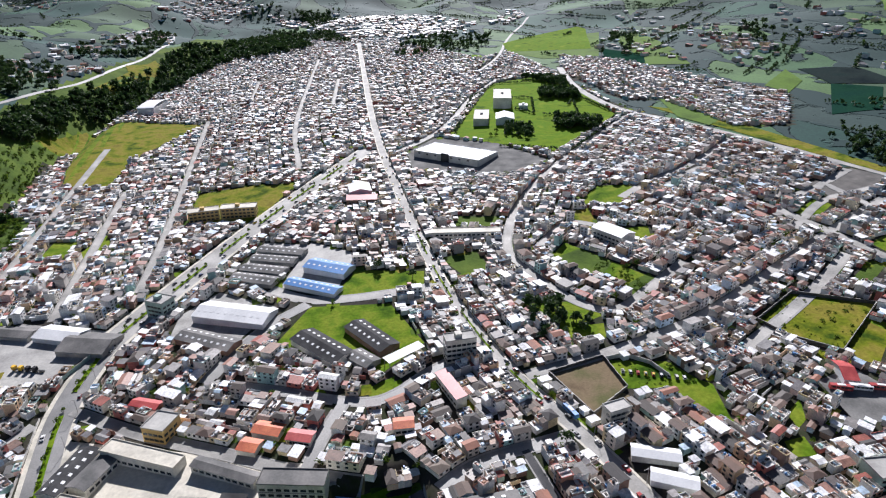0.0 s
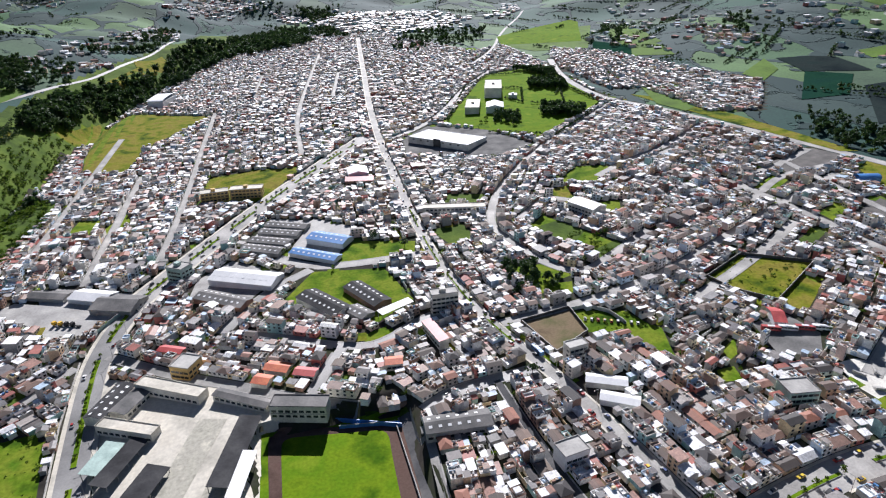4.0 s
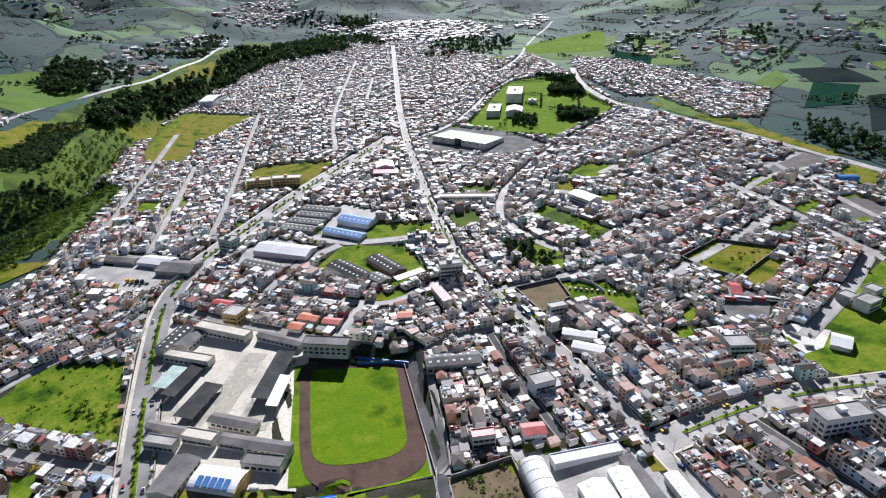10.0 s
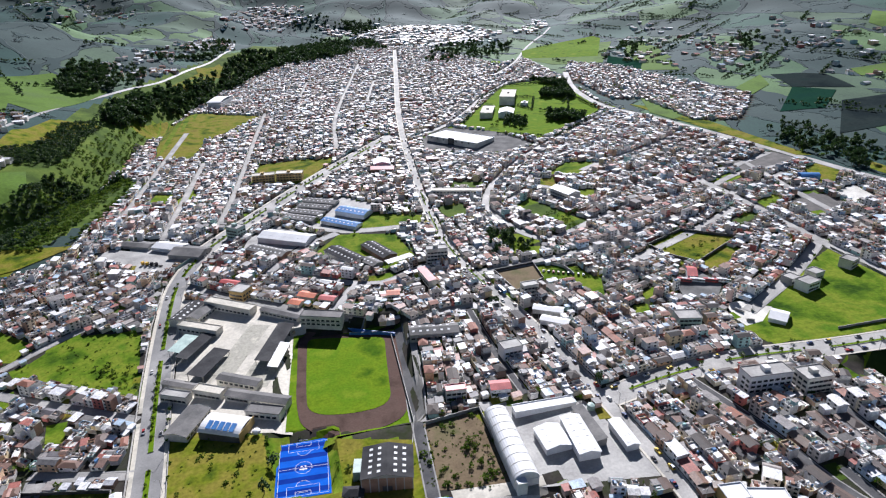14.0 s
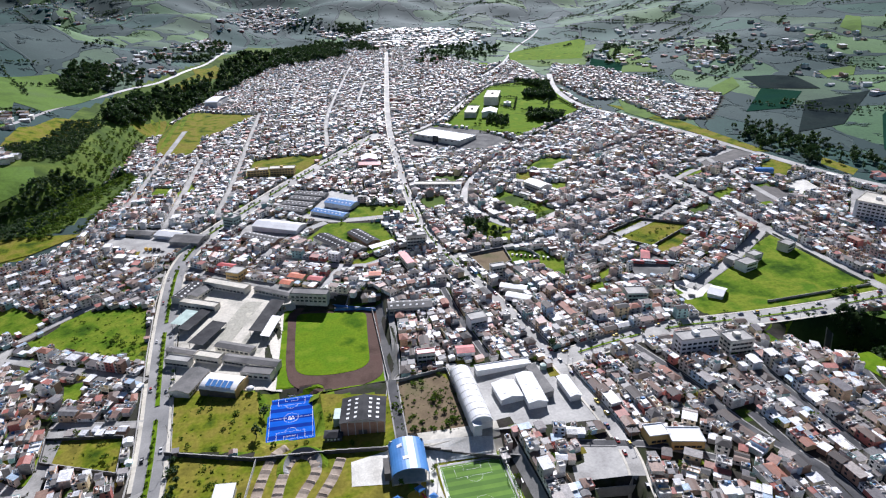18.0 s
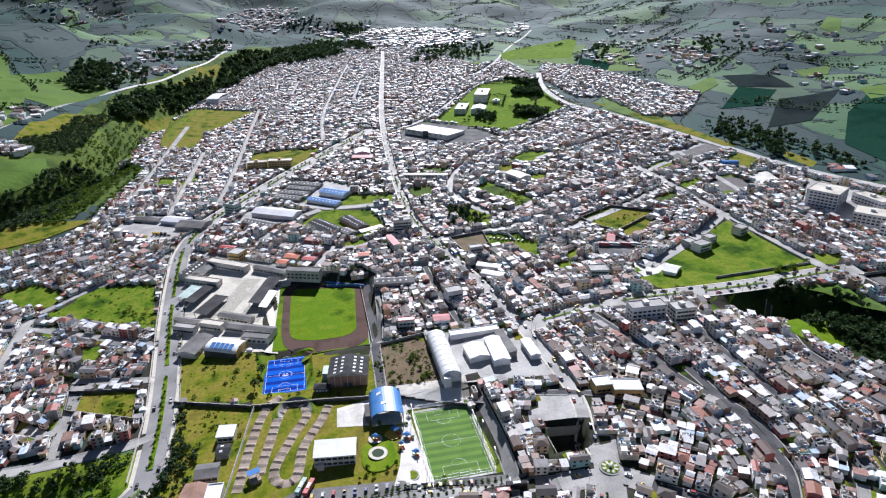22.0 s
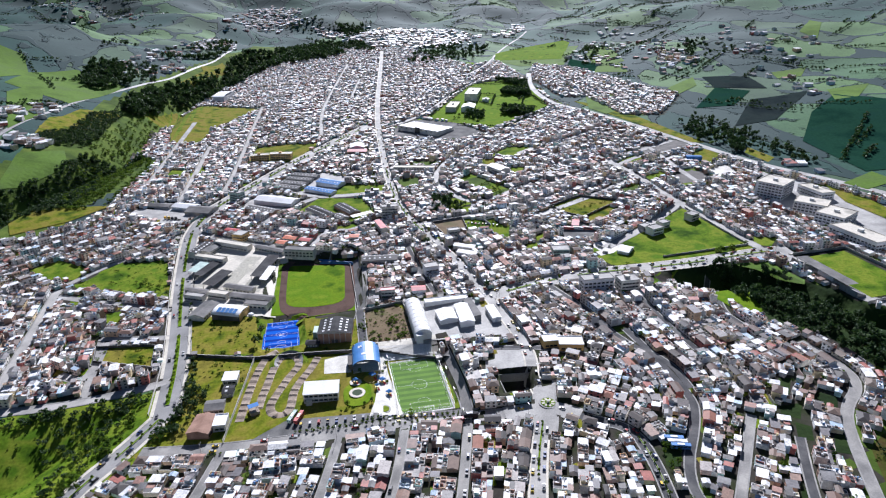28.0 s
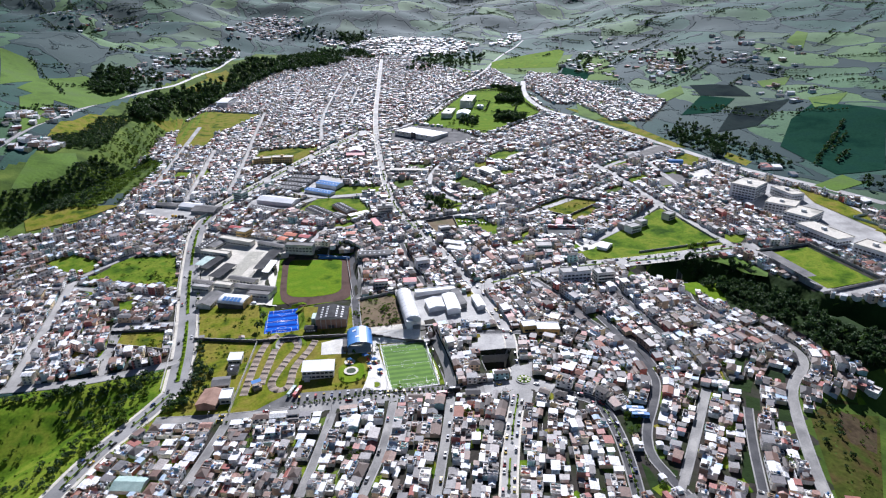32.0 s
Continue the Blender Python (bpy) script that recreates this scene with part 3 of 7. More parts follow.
zone("parking_strip", (-12, -31), (42, -43), (98, -52), (110, -62), (96, -60), (62, -49), (30, -51), (-35, -43))
zone("plaza_back", (57, 40), (84, 36), (104, 34), (102, 16), (98, 16), (57, 27))
zone("stadium_head", (-6, 215), (0, 236), (66, 208), (66, 190))
PLOTS = []


def plot(mat, *pts):
    zone("plot_%d" % len(PLOTS), *pts)
    PLOTS.append(mat)


plot("grass", (-163, 554), (-158, 583), (-137, 578), (-145, 545))
plot("grass", (-133, 551), (-116, 587), (-110, 563), (-126, 535))
plot("grass", (448, 360), (485, 376), (489, 360), (462, 348))
plot("grass", (452, 295), (482, 301), (476, 287), (450, 278))
plot("scrub_ground", (392, 262), (429, 275), (433, 267), (394, 250))
plot("dry_grass", (348, 242), (361, 241), (362, 209), (327, 189), (321, 197))
plot("grass", (448, 94), (466, 83), (447, 69), (436, 79))
plot("grass", (297, 462), (338, 491), (364, 480), (366, 462), (327, 443))
plot("grass", (300, 400), (325, 394), (313, 373), (302, 376))
plot("dry_grass", (280, 449), (300, 448), (292, 419), (276, 407))
plot("scrub_ground", (231, 378), (252, 382), (264, 353), (246, 339), (228, 357))
plot("scrub_ground", (249, 319), (278, 328), (275, 311), (250, 305))
plot("grass", (187, 293), (213, 286), (206, 272), (186, 281))
plot("scrub_ground", (179, 467), (189, 484), (224, 466), (210, 451))
plot("grass", (56, 284), (75, 289), (70, 274), (58, 275))
plot("grass", (217, 236), (234, 212), (222, 183), (212, 209))
plot("scrub_ground", (147, 415), (177, 415), (177, 383), (154, 381))
plot("grass", (-262, 293), (-237, 306), (-206, 279), (-207, 254), (-235, 264))
plot("grass", (-209, 244), (-183, 257), (-176, 229), (-201, 231))
plot("grass", (-201, 201), (-204, 213), (-197, 218), (-190, 197))
plot("grass", (-160, 153), (-164, 171), (-152, 171), (-149, 150))
plot("grass", (300, 50), (336, 70), (347, 66), (342, 62), (307, 41))
plot("concrete", (-192, 419), (-177, 430), (-146, 414), (-135, 372))
plot("dry_grass", (-297, 406), (-299, 449), (-252, 429), (-258, 399))
# These plots lie in shade, which their dark scrub colour carries.
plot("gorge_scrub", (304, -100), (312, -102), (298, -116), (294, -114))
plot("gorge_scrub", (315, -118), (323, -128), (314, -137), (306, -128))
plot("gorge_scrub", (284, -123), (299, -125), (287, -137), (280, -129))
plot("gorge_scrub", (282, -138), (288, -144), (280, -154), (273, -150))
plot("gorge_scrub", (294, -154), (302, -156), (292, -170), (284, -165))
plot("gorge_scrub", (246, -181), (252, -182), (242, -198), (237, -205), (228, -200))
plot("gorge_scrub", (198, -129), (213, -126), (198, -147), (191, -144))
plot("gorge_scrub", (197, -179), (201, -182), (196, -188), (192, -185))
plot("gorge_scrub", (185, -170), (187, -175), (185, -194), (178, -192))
plot("rough_soil", (333, -164), (346, -181), (324, -200), (312, -192), (320, -175))
plot("offwhite", (298, 143), (310, 142), (324, 127), (305, 114), (291, 113), (290, 126))
plot("yard_asphalt", (286, 192), (312, 194), (314, 168), (299, 153), (276, 161))
plot("grass", (251, 179), (266, 185), (256, 172), (248, 169))
plot("grass", (235, 165), (246, 164), (242, 152), (231, 156))
plot("brown_lot", (160, 230), (184, 229), (190, 217), (163, 212))
plot("grass", (304, 111), (313, 110), (307, 98), (297, 100))
plot("concrete", (129, -14), (161, -11), (157, -30), (126, -24))


plot("dark_wall", (471, 278), (516, 293), (525, 261), (485, 241))
plot("dark_wall", (512, 406), (569, 402), (540, 374), (501, 372))
plot("dry_grass", (544, 331), (574, 340), (577, 307), (544, 306))
plot("grass", (481, 257), (492, 261), (489, 245), (475, 242))
plot("offwhite", (539, 285), (570, 291), (561, 259), (532, 254))
plot("dry_grass", (645, 342), (644, 289), (624, 277), (624, 322))


HALLS = []


def hall(*row):
    HALLS.append(row)


# name, place, width, depth, turn, height of the eaves, roof, wall, roof cover
hall("school_canopy", -81, 224, 33.2, 8.9, 61, 3.8, "shed", "offwhite", "dark_sheet", "long dark sheet canopy over the school walkway", "canopy")
hall("school_canopy", -70, 199, 33.1, 11.7, 62, 3.8, "shed", "offwhite", "dark_sheet", "long dark sheet canopy over the school walkway", "canopy")
hall("school_canopy", -90, 230, 22.7, 9.7, 65, 3.8, "shed", "offwhite", "teal_sheet", "pale green sheet canopy beside the dark canopy", "canopy")
hall("school_canopy", -25, 209, 50.8, 11.3, 70, 3.8, "shed", "offwhite", "dark_sheet", "long dark sheet canopy over the school walkway", "canopy")
hall("school_canopy", -23, 191, 30.0, 6.3, 72, 3.8, "shed", "offwhite", "white", "white sheet canopy beside the running track", "canopy")
hall("school_building", -49, 172, 29.9, 7.9, -32, 3.8, "gable", "offwhite", "grey_sheet", "cream school building with a weathered grey roof", "school")
hall("school_building", 10, 227, 31.0, 10, -22, 8.2, "flat", "offwhite", "grey_sheet", "three-storey school block with open galleries and grey roof", "school")
hall("school_building", -59, 274, 44.2, 8.9, -36, 6, "flat", "offwhite", "slab", "cream school building with a weathered grey roof", "school")
hall("school_building", -92, 277, 31.1, 11.6, 63, 4.5, "gable", "offwhite", "dark_sheet", "cream school building with a weathered grey roof", "school")
hall("school_building", -81, 272, 22.0, 10.6, 57, 4.5, "gable", "offwhite", "grey_sheet", "cream school building with a weathered grey roof", "school")
hall("school_building", -80, 249, 34.8, 7.7, -32, 5.2, "flat", "offwhite", "slab", "cream school building with a weathered grey roof", "school")
hall("school_building", -87, 182, 24.4, 6, -31, 3, "gable", "concrete", "grey_sheet", "cream school building with a weathered grey roof", "school")
hall("school_building", -88, 169, 18.8, 6.5, -28, 5.2, "flat", "offwhite", "concrete", "cream school building with a weathered grey roof", "school")
hall("school_building", -67, 166, 19.6, 7.1, -30, 5.2, "flat", "offwhite", "slab", "cream school building with a weathered grey roof", "school")
hall("school_building", -48, 156, 17.8, 7.9, -30, 3.8, "gable", "offwhite", "grey_sheet", "cream school building with a weathered grey roof", "school")
hall("school_building", -30, 145, 25.1, 8.3, -28, 3.8, "gable", "offwhite", "grey_sheet", "cream school building with a weathered grey roof", "school")
hall("school_building", -33, 134, 21.6, 8, -25, 4.5, "flat", "offwhite", "grey_sheet", "cream school building with a weathered grey roof", "school")
hall("school_building", -20, 249, 35.9, 7, -39, 3.8, "gable", "offwhite", "grey_sheet", "cream school building with a weathered grey roof", "school")
hall("school_building", -78, 140, 26.6, 14.5, 65, 3.8, "gable", "offwhite", "grey_sheet", "cream school building with a weathered grey roof", "school")
hall("shopping_centre", 246, 646, 87.5, 44.1, -53, 6, "flat", "offwhite", "white", "large white shopping centre with a flat bright roof", "shopping centre")
hall("warehouse", -10, 394, 53.2, 21.8, -33, 6.5, "gable", "white", "white", "long white warehouse with roof lights by the avenue", "warehouse")
hall("warehouse", -28, 369, 42.3, 14.8, -41, 5.5, "gable", "brick", "grey_sheet", "brick warehouse with a grey fibre cement roof", "warehouse")
hall("factory_hall", 62, 433, 36.3, 17.8, -42, 6.5, "gable", "white", "blue_sheet", "white factory hall with a pale blue sheet roof", "factory")
hall("factory_hall", 46, 410, 43.6, 12.3, -43, 5, "gable", "white", "blue_sheet", "white factory hall with a pale blue sheet roof", "factory")
hall("factory_shed", 40, 331, 42.7, 17.3, -61, 6, "gable", "offwhite", "dark_sheet", "industrial shed with a dark sheet roof and skylights", "warehouse")
hall("factory_shed", 71, 330, 39.5, 14.8, -68, 5.5, "gable", "brick", "dark_sheet", "industrial shed with a dark sheet roof and skylights", "warehouse")
hall("factory_shed", 61, 309, 17.9, 11.9, -61, 5, "gable", "concrete", "grey_sheet", "industrial shed with a dark sheet roof and skylights", "warehouse")
hall("open_shed", 85, 303, 26.5, 6, 22, 6, "shed", "white", "white", "narrow white sheet shed roof on posts", "shed")
hall("depot_hall", -121, 415.0, 31.0, 16.5, -31, 5, "gable", "white", "white", "white roofed hall of the truck depot", "depot")
hall("depot_hall", -101, 396.0, 32.2, 23.5, -26, 5, "gable", "concrete", "grey_sheet", "grey roofed hall beside the asphalt depot yard", "depot")
hall("depot_hall", -153, 430.0, 31.1, 12, -27, 3.6, "gable", "concrete", "grey_sheet", "grey roofed hall beside the asphalt depot yard", "depot")
hall("market_hall", 284, 384, 29.2, 17.3, -73, 9, "gable", "offwhite", "white", "hall with a bright white roof among houses", "hall")
hall("apartment_block", -59, 421, 14.8, 12, -39, 12, "flat", "teal_sheet", "concrete", "pale green apartment block beside the avenue", "apartments")
hall("apartment_block", 116, 290, 18.2, 8.8, -6, 15, "flat", "offwhite", "concrete", "white and red five-storey block on the main street", "apartments")
hall("long_house", 100, 262, 26.8, 6.3, -84, 6, "shed", "offwhite", "red_sheet", "narrow house with a crimson sheet roof", "house")
hall("apartment_block", -31, 586, 27.4, 12.9, 0, 10, "flat", "yellow", "slab", "yellow apartment block on a grass plot", "apartments")
hall("apartment_block", 1, 580, 32.6, 13.3, -11, 10, "flat", "yellow", "slab", "yellow apartment block on a grass plot", "apartments")
hall("long_hall", 85, 181, 34.4, 12.8, -9, 8, "gable", "concrete", "grey_sheet", "long hall with a curved grey roof beside the lane", "hall")
hall("workshop_shed", 6, 440, 36.7, 13.3, -36, 5, "gable", "concrete", "grey_sheet", "grey workshop shed in a row of four", "warehouse")
hall("workshop_shed", 14, 453, 36.6, 12.8, -33, 5, "gable", "concrete", "grey_sheet", "grey workshop shed in a row of four", "warehouse")
hall("workshop_shed", 23, 467, 37.2, 11.9, -31, 5, "gable", "concrete", "grey_sheet", "grey workshop shed in a row of four", "warehouse")
hall("workshop_shed", 31, 480, 39.8, 12.6, -32, 5, "gable", "concrete", "grey_sheet", "grey workshop shed in a row of four", "warehouse")
hall("factory_hall", 126, 82, 37.4, 6.9, -2, 4.5, "flat", "white", "white", "white factory building with a bright sheet roof", "factory")
hall("factory_hall", 119, 55, 17.6, 14.5, -90, 5.5, "gable", "white", "white", "white factory building with a bright sheet roof", "factory")
hall("factory_hall", 133, 51, 30.0, 11.4, 84, 7, "gable", "white", "white", "white factory building with a bright sheet roof", "factory")
hall("factory_hall", 156, 45, 21.1, 6.9, 88, 6, "gable", "white", "white", "white factory building with a bright sheet roof", "factory")
hall("factory_hall", 142, 58, 29.8, 6, -90, 6, "shed", "concrete", "grey_sheet", "white factory building with a bright sheet roof", "factory")
hall("meeting_hall", 181, -10, 11.5, 9.4, -7, 9, "flat", "yellow", "white", "yellow hall with a bright white roof", "hall")
hall("meeting_hall", 194, -18, 17.8, 11.5, -17, 8, "flat", "yellow", "white", "yellow hall with a bright white roof", "hall")
hall("apartment_block", 254, 55, 27.6, 10.6, -5, 12, "flat", "white", "concrete", "white five-storey apartment block at the wide street", "apartments")
hall("apartment_block", 278, 45, 17.4, 11.9, -4, 11, "flat", "offwhite", "concrete", "cream apartment block beside the white one", "apartments")
hall("house", 80, 109, 12.4, 6, -6, 8, "flat", "offwhite", "red_sheet", "white house with a dark red roof", "house")
hall("house", 127, 139, 13.5, 9.9, 4, 9, "flat", "white", "concrete", "white three-storey house above low roofs", "house")
hall("apartment_block", 169, 207, 12.7, 7, 3, 11, "flat", "offwhite", "concrete", "pale pink apartment block by the main street", "apartments")
hall("house", 366, 140, 14.7, 10.8, 13, 7, "flat", "white", "concrete", "white house standing in the green meadow", "house")
hall("college_building", 398, 852, 84, 26, 66, 12, "flat", "offwhite", "slab", "tall cream college building among lawns", "college")
hall("college_building", 333, 777, 66, 20, 66, 7, "flat", "offwhite", "slab", "low cream college building among lawns", "college")
hall("college_building", 357, 752, 40, 24, 66, 7, "gable", "white", "white", "white roofed college hall among lawns", "college")
hall("college_building", 408, 800, 16, 12, 66, 5, "flat", "white", "white", "small white pavilion inside a hedge square", "college")
hall("sports_hall", -111, 1099, 76.8, 24.8, 77, 9, "vault", "white", "white", "white sports hall with a barrel roof by the field", "sports hall")
hall("terraced_block", 179, 440, 56.8, 10.8, -18, 7, "flat", "offwhite", "slab", "long cream three-storey terraced block", "houses")
hall("hall", 116, 559, 29.2, 15.8, -16, 8, "gable", "brick", "red_sheet", "brick hall with a red sheet roof", "hall")
hall("hall", 119, 584, 26.7, 21.5, 83, 9, "gable", "white", "white", "white roofed hall near the main junction", "hall")
hall("hospital_building", 548, 182, 35.879999999999995, 29.4, 28, 16.8, "flat", "white", "slab", "tall cream hospital block with rows of windows", "hospital")
hall("hospital_building", 549, 128, 30.934999999999995, 26.3, -54, 10.5, "flat", "white", "slab", "cream hospital wing with a flat roof and window bands", "hospital")
hall("hospital_building", 546, 94, 33.925, 27, 22, 10.5, "flat", "white", "slab", "cream hospital wing with a flat roof and window bands", "hospital")
hall("hospital_building", 528, 48, 50.14, 21.9, -88, 9.1, "flat", "white", "slab", "cream hospital wing with a flat roof and window bands", "hospital")
hall("hospital_building", 538, -2, 28.979999999999997, 23.7, -75, 9.1, "flat", "white", "slab", "cream hospital wing with a flat roof and window bands", "hospital")
hall("hospital_building", 586, 161, 34.615, 17.3, -90, 8.4, "flat", "white", "slab", "cream hospital wing with a flat roof and window bands", "hospital")
hall("workshop", -65, -22, 18, 14, 73, 4.5, "gable", "brick", "brick", "workshop with a rusty red roof beside the wall", "workshop")
hall("cottage", -50, 27, 10, 9.5, -10, 4.2, "shed", "offwhite", "white", "cottage with a white sheet roof on the grass lot", "house")
hall("cottage", -59, -3, 12, 11, -5, 3.6, "gable", "concrete", "grey_sheet", "grey roofed cottage on the grass lot", "house")
hall("cottage", -54, -22, 8, 11.5, -8, 4.6, "flat", "offwhite", "white", "white flat-roofed cottage beside the wall", "house")
hall("cottage", -51, 12, 7, 9, -8, 3.4, "gable", "concrete", "dark_sheet", "dark roofed cottage on the grass lot", "house")
hall("market_shed", -105, -92, 18, 11, -17, 4.2, "gable", "white", "teal_sheet", "low shed with a pale green and white roof", "shed")
hall("tiled_house", 2, 270, 15, 9, -33, 3.4, "gable", "offwhite", "orange_tile", "low house with a bright orange tile roof", "house")
hall("tiled_house", -8, 262, 10, 9, -33, 3.2, "gable", "offwhite", "orange_tile", "low house with a bright orange tile roof", "house")
hall("tiled_house", 17, 258, 13, 8, -30, 3.6, "gable", "offwhite", "red_sheet", "low house with a red sheet roof", "house")
hall("tiled_house", -61, 318, 17, 7, -33, 3, "gable", "brick", "red_sheet", "brick house with a red sheet roof", "house")
hall("tiled_house", 68, 245, 10, 8, -12, 4.5, "gable", "offwhite", "orange_tile", "house with a terracotta tile roof", "house")
hall("apartment_block", -51, 292, 13, 14, -33, 8.5, "flat", "yellow", "concrete", "ochre three-storey block with a flat roof", "apartments")
hall("tiled_house", 107, 105, 12, 9, -8, 5.5, "gable", "white", "red_sheet", "white house with a dark red roof", "house")
hall("town_house", 256, 131, 16, 12, -14, 7, "flat", "teal_sheet", "concrete", "pale green house with a flat roof", "house")
hall("bus_shed", 302, 190, 7, 18, -30, 5, "gable", "white", "red_sheet", "bus shed with a crimson sheet roof", "shed")
hall("sports_shed", 317, 113, 11, 16, -50, 4, "gable", "white", "white", "white roofed shed beside the skate park", "shed")
hall("courtyard_hall", 171, 164, 20, 8, -38, 5, "gable", "white", "white", "white roofed hall on the main street", "hall")
hall("courtyard_hall", 173, 180, 22, 8, -32, 5, "gable", "offwhite", "white", "white roofed hall round a courtyard", "hall")
hall("house", 383, 151, 11, 9, 13, 6, "flat", "offwhite", "concrete", "cream house on the meadow edge", "house")
hall("house", 421, 156, 12, 10, 20, 7, "flat", "offwhite", "concrete", "cream house on the meadow edge", "house")
hall("house", 362, 152, 10, 9, 13, 5, "flat", "concrete", "concrete", "unfinished grey house on the meadow edge", "house")


# ---- ground ----
GX0, GY0, NX, NY = -460, -300, 1260, 2100      # one-metre plan of what is taken
TAKEN = np.zeros((NX, NY), bool)
ROADS = np.zeros((NX, NY), bool)
TOWN = np.zeros((NX, NY), bool)
cx, cy = np.meshgrid(np.arange(NX) + GX0 + 0.5, np.arange(NY) + GY0 + 0.5, indexing="ij")


def mark(grid, poly):
    x0, y0 = np.floor(poly.min(0)).astype(int) - (GX0, GY0)
    x1, y1 = np.ceil(poly.max(0)).astype(int) - (GX0, GY0)
    x0, y0, x1, y1 = max(x0, 0), max(y0, 0), min(x1, NX), min(y1, NY)
    if x1 > x0 and y1 > y0:
        grid[x0:x1, y0:y1] |= inside(poly, cx[x0:x1, y0:y1], cy[x0:x1, y0:y1])


def at_grid(grid, x, y):
    i, j = np.floor(np.asarray(x) - GX0).astype(int), np.floor(np.asarray(y) - GY0).astype(int)
    ok = (i >= 0) & (j >= 0) & (i < NX) & (j < NY)
    return np.where(ok, grid[np.clip(i, 0, NX - 1), np.clip(j, 0, NY - 1)], False)


LINES = {}
for key, (w, pts) in STREETS.items():
    LINES[key] = rounded(pts, 5.0)
    p, nrm = LINES[key]
    for (a, na), (b, nb) in zip(zip(p[:-1], nrm[:-1]), zip(p[1:], nrm[1:])):
        h = w / 2
        mark(ROADS, np.array([a + na * h, b + nb * h, b - nb * h, a - na * h]))
        h = w / 2 + (2.8 if key.startswith("avenue") else 1.3)
        mark(TAKEN, np.array([a + na * h, b + nb * h, b - nb * h, a - na * h]))
for key in ("town", "suburb"):
    mark(TOWN, ZONES[key])
for key in ZONES:
    if key not in ("town", "suburb"):
        mark(TAKEN, ZONES[key])


for row in HALLS:
    hx, hy, hw, hd, hdeg = row[1:6]
    c, s = math.cos(radians(hdeg)), math.sin(radians(hdeg))
    mark(TAKEN, np.array([(hx + c * u - s * v, hy + s * u + c * v) for u, v in ((-hw / 2, -hd / 2), (hw / 2, -hd / 2), (hw / 2, hd / 2), (-hw / 2, hd / 2))]))


def spaced(stops):
    """Grid lines: from each stop to the next with the step given."""
    out = []
    for (a, st), (b, _) in zip(stops[:-1], stops[1:]):
        out += list(np.arange(a, b, st))
    return np.array(out + [stops[-1][0]], float)


gx = spaced([(-3600, 120), (-1200, 50), (-600, 10), (-120, 5), (128, 2.5), (162, 10), (760, 24), (1600, 60), (2800, 120), (4600, 120)])
gy = spaced([(-1300, 80), (-420, 10), (-80, 5), (-60, 2.5), (-22, 5), (250, 10), (1300, 20), (2000, 40), (3200, 70), (4700, 70)])
ax, ay = np.meshgrid(gx, gy, indexing="ij")
az = height(ax, ay)
idx = np.arange(ax.size).reshape(ax.shape)
quads = np.stack([idx[:-1, :-1], idx[1:, :-1], idx[1:, 1:], idx[:-1, 1:]], -1).reshape(-1, 4)
mx, my = (ax[:-1, :-1] + ax[1:, 1:]) / 2, (ay[:-1, :-1] + ay[1:, 1:]) / 2
lf = polyline_x(my, RAVINE_WEST) - mx
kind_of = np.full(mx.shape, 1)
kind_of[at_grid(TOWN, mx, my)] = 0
kind_of[(lf > -110) & (lf < 110) & (my > 200) & (my < 1900) & ~at_grid(TOWN, mx, my)] = 2
go = my - polyline_x(mx, GORGE_EAST)
# Gorge ground takes the scrub with shadow in its colour.
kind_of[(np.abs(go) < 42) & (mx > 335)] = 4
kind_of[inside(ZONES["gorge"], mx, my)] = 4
kind_of[inside(ZONES["meadow"], mx, my) | ((mx < -92) & (my < 34))] = 3
for key in ("courtlot", "westlot", "bmxpark", "park", "college", "leftlot_a", "leftlot_b", "yellowlot", "leftfield", "skate_garden"):
    kind_of[inside(ZONES[key], mx, my)] = 3
kind_of[(0.86 * (mx - 304) - 0.52 * (my + 169) > -6) & (my < -140) & (mx > 262) & (mx < 420)] = 2
me = bpy.data.meshes.new("ground")
me.from_pydata(np.stack([ax, ay, az], -1).reshape(-1, 3).tolist(), [], quads.tolist())
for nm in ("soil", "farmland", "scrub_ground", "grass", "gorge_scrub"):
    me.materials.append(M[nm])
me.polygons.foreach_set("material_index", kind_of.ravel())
me.polygons.foreach_set("use_smooth", [True] * len(me.polygons))
tagged(new("ground", me), "valley floor of packed soil with green and brown farmland on the hills", "ground", kind="structure")


def ribbon(name, p, nrm, left, right, lift, mat, label, category, thick=0.0, keep=None):
    """A strip along a line, laid on the ground; thick gives it a kerb."""
    pile = Pile()
    a, b = p + nrm * left, p + nrm * right
    za, zb = height(a[:, 0], a[:, 1]) + lift, height(b[:, 0], b[:, 1]) + lift
    for i in range(len(p) - 1):
        if keep is not None and not (keep[i] and keep[i + 1]):
            continue
        q = [(a[i], za[i]), (b[i], zb[i]), (b[i + 1], zb[i + 1]), (a[i + 1], za[i + 1])]
        top = [(*c, z) for c, z in q]
        if thick:
            low = [(*c, z - thick) for c, z in q]
            pile.add(top + low, [(0, 3, 2, 1), (0, 1, 5, 4), (1, 2, 6, 5), (2, 3, 7, 6), (3, 0, 4, 7)], mat)
        else:
            pile.add(top, [(0, 3, 2, 1)], mat)
    if pile.f:
        return tagged(new(name, pile.mesh(name)), label, category, kind="structure")


for i, (key, (p, nrm)) in enumerate(LINES.items()):
    w, lift = STREETS[key][0], 0.10 + 0.004 * i
    # Streets lying in house shade get the asphalt with that shade in its colour.
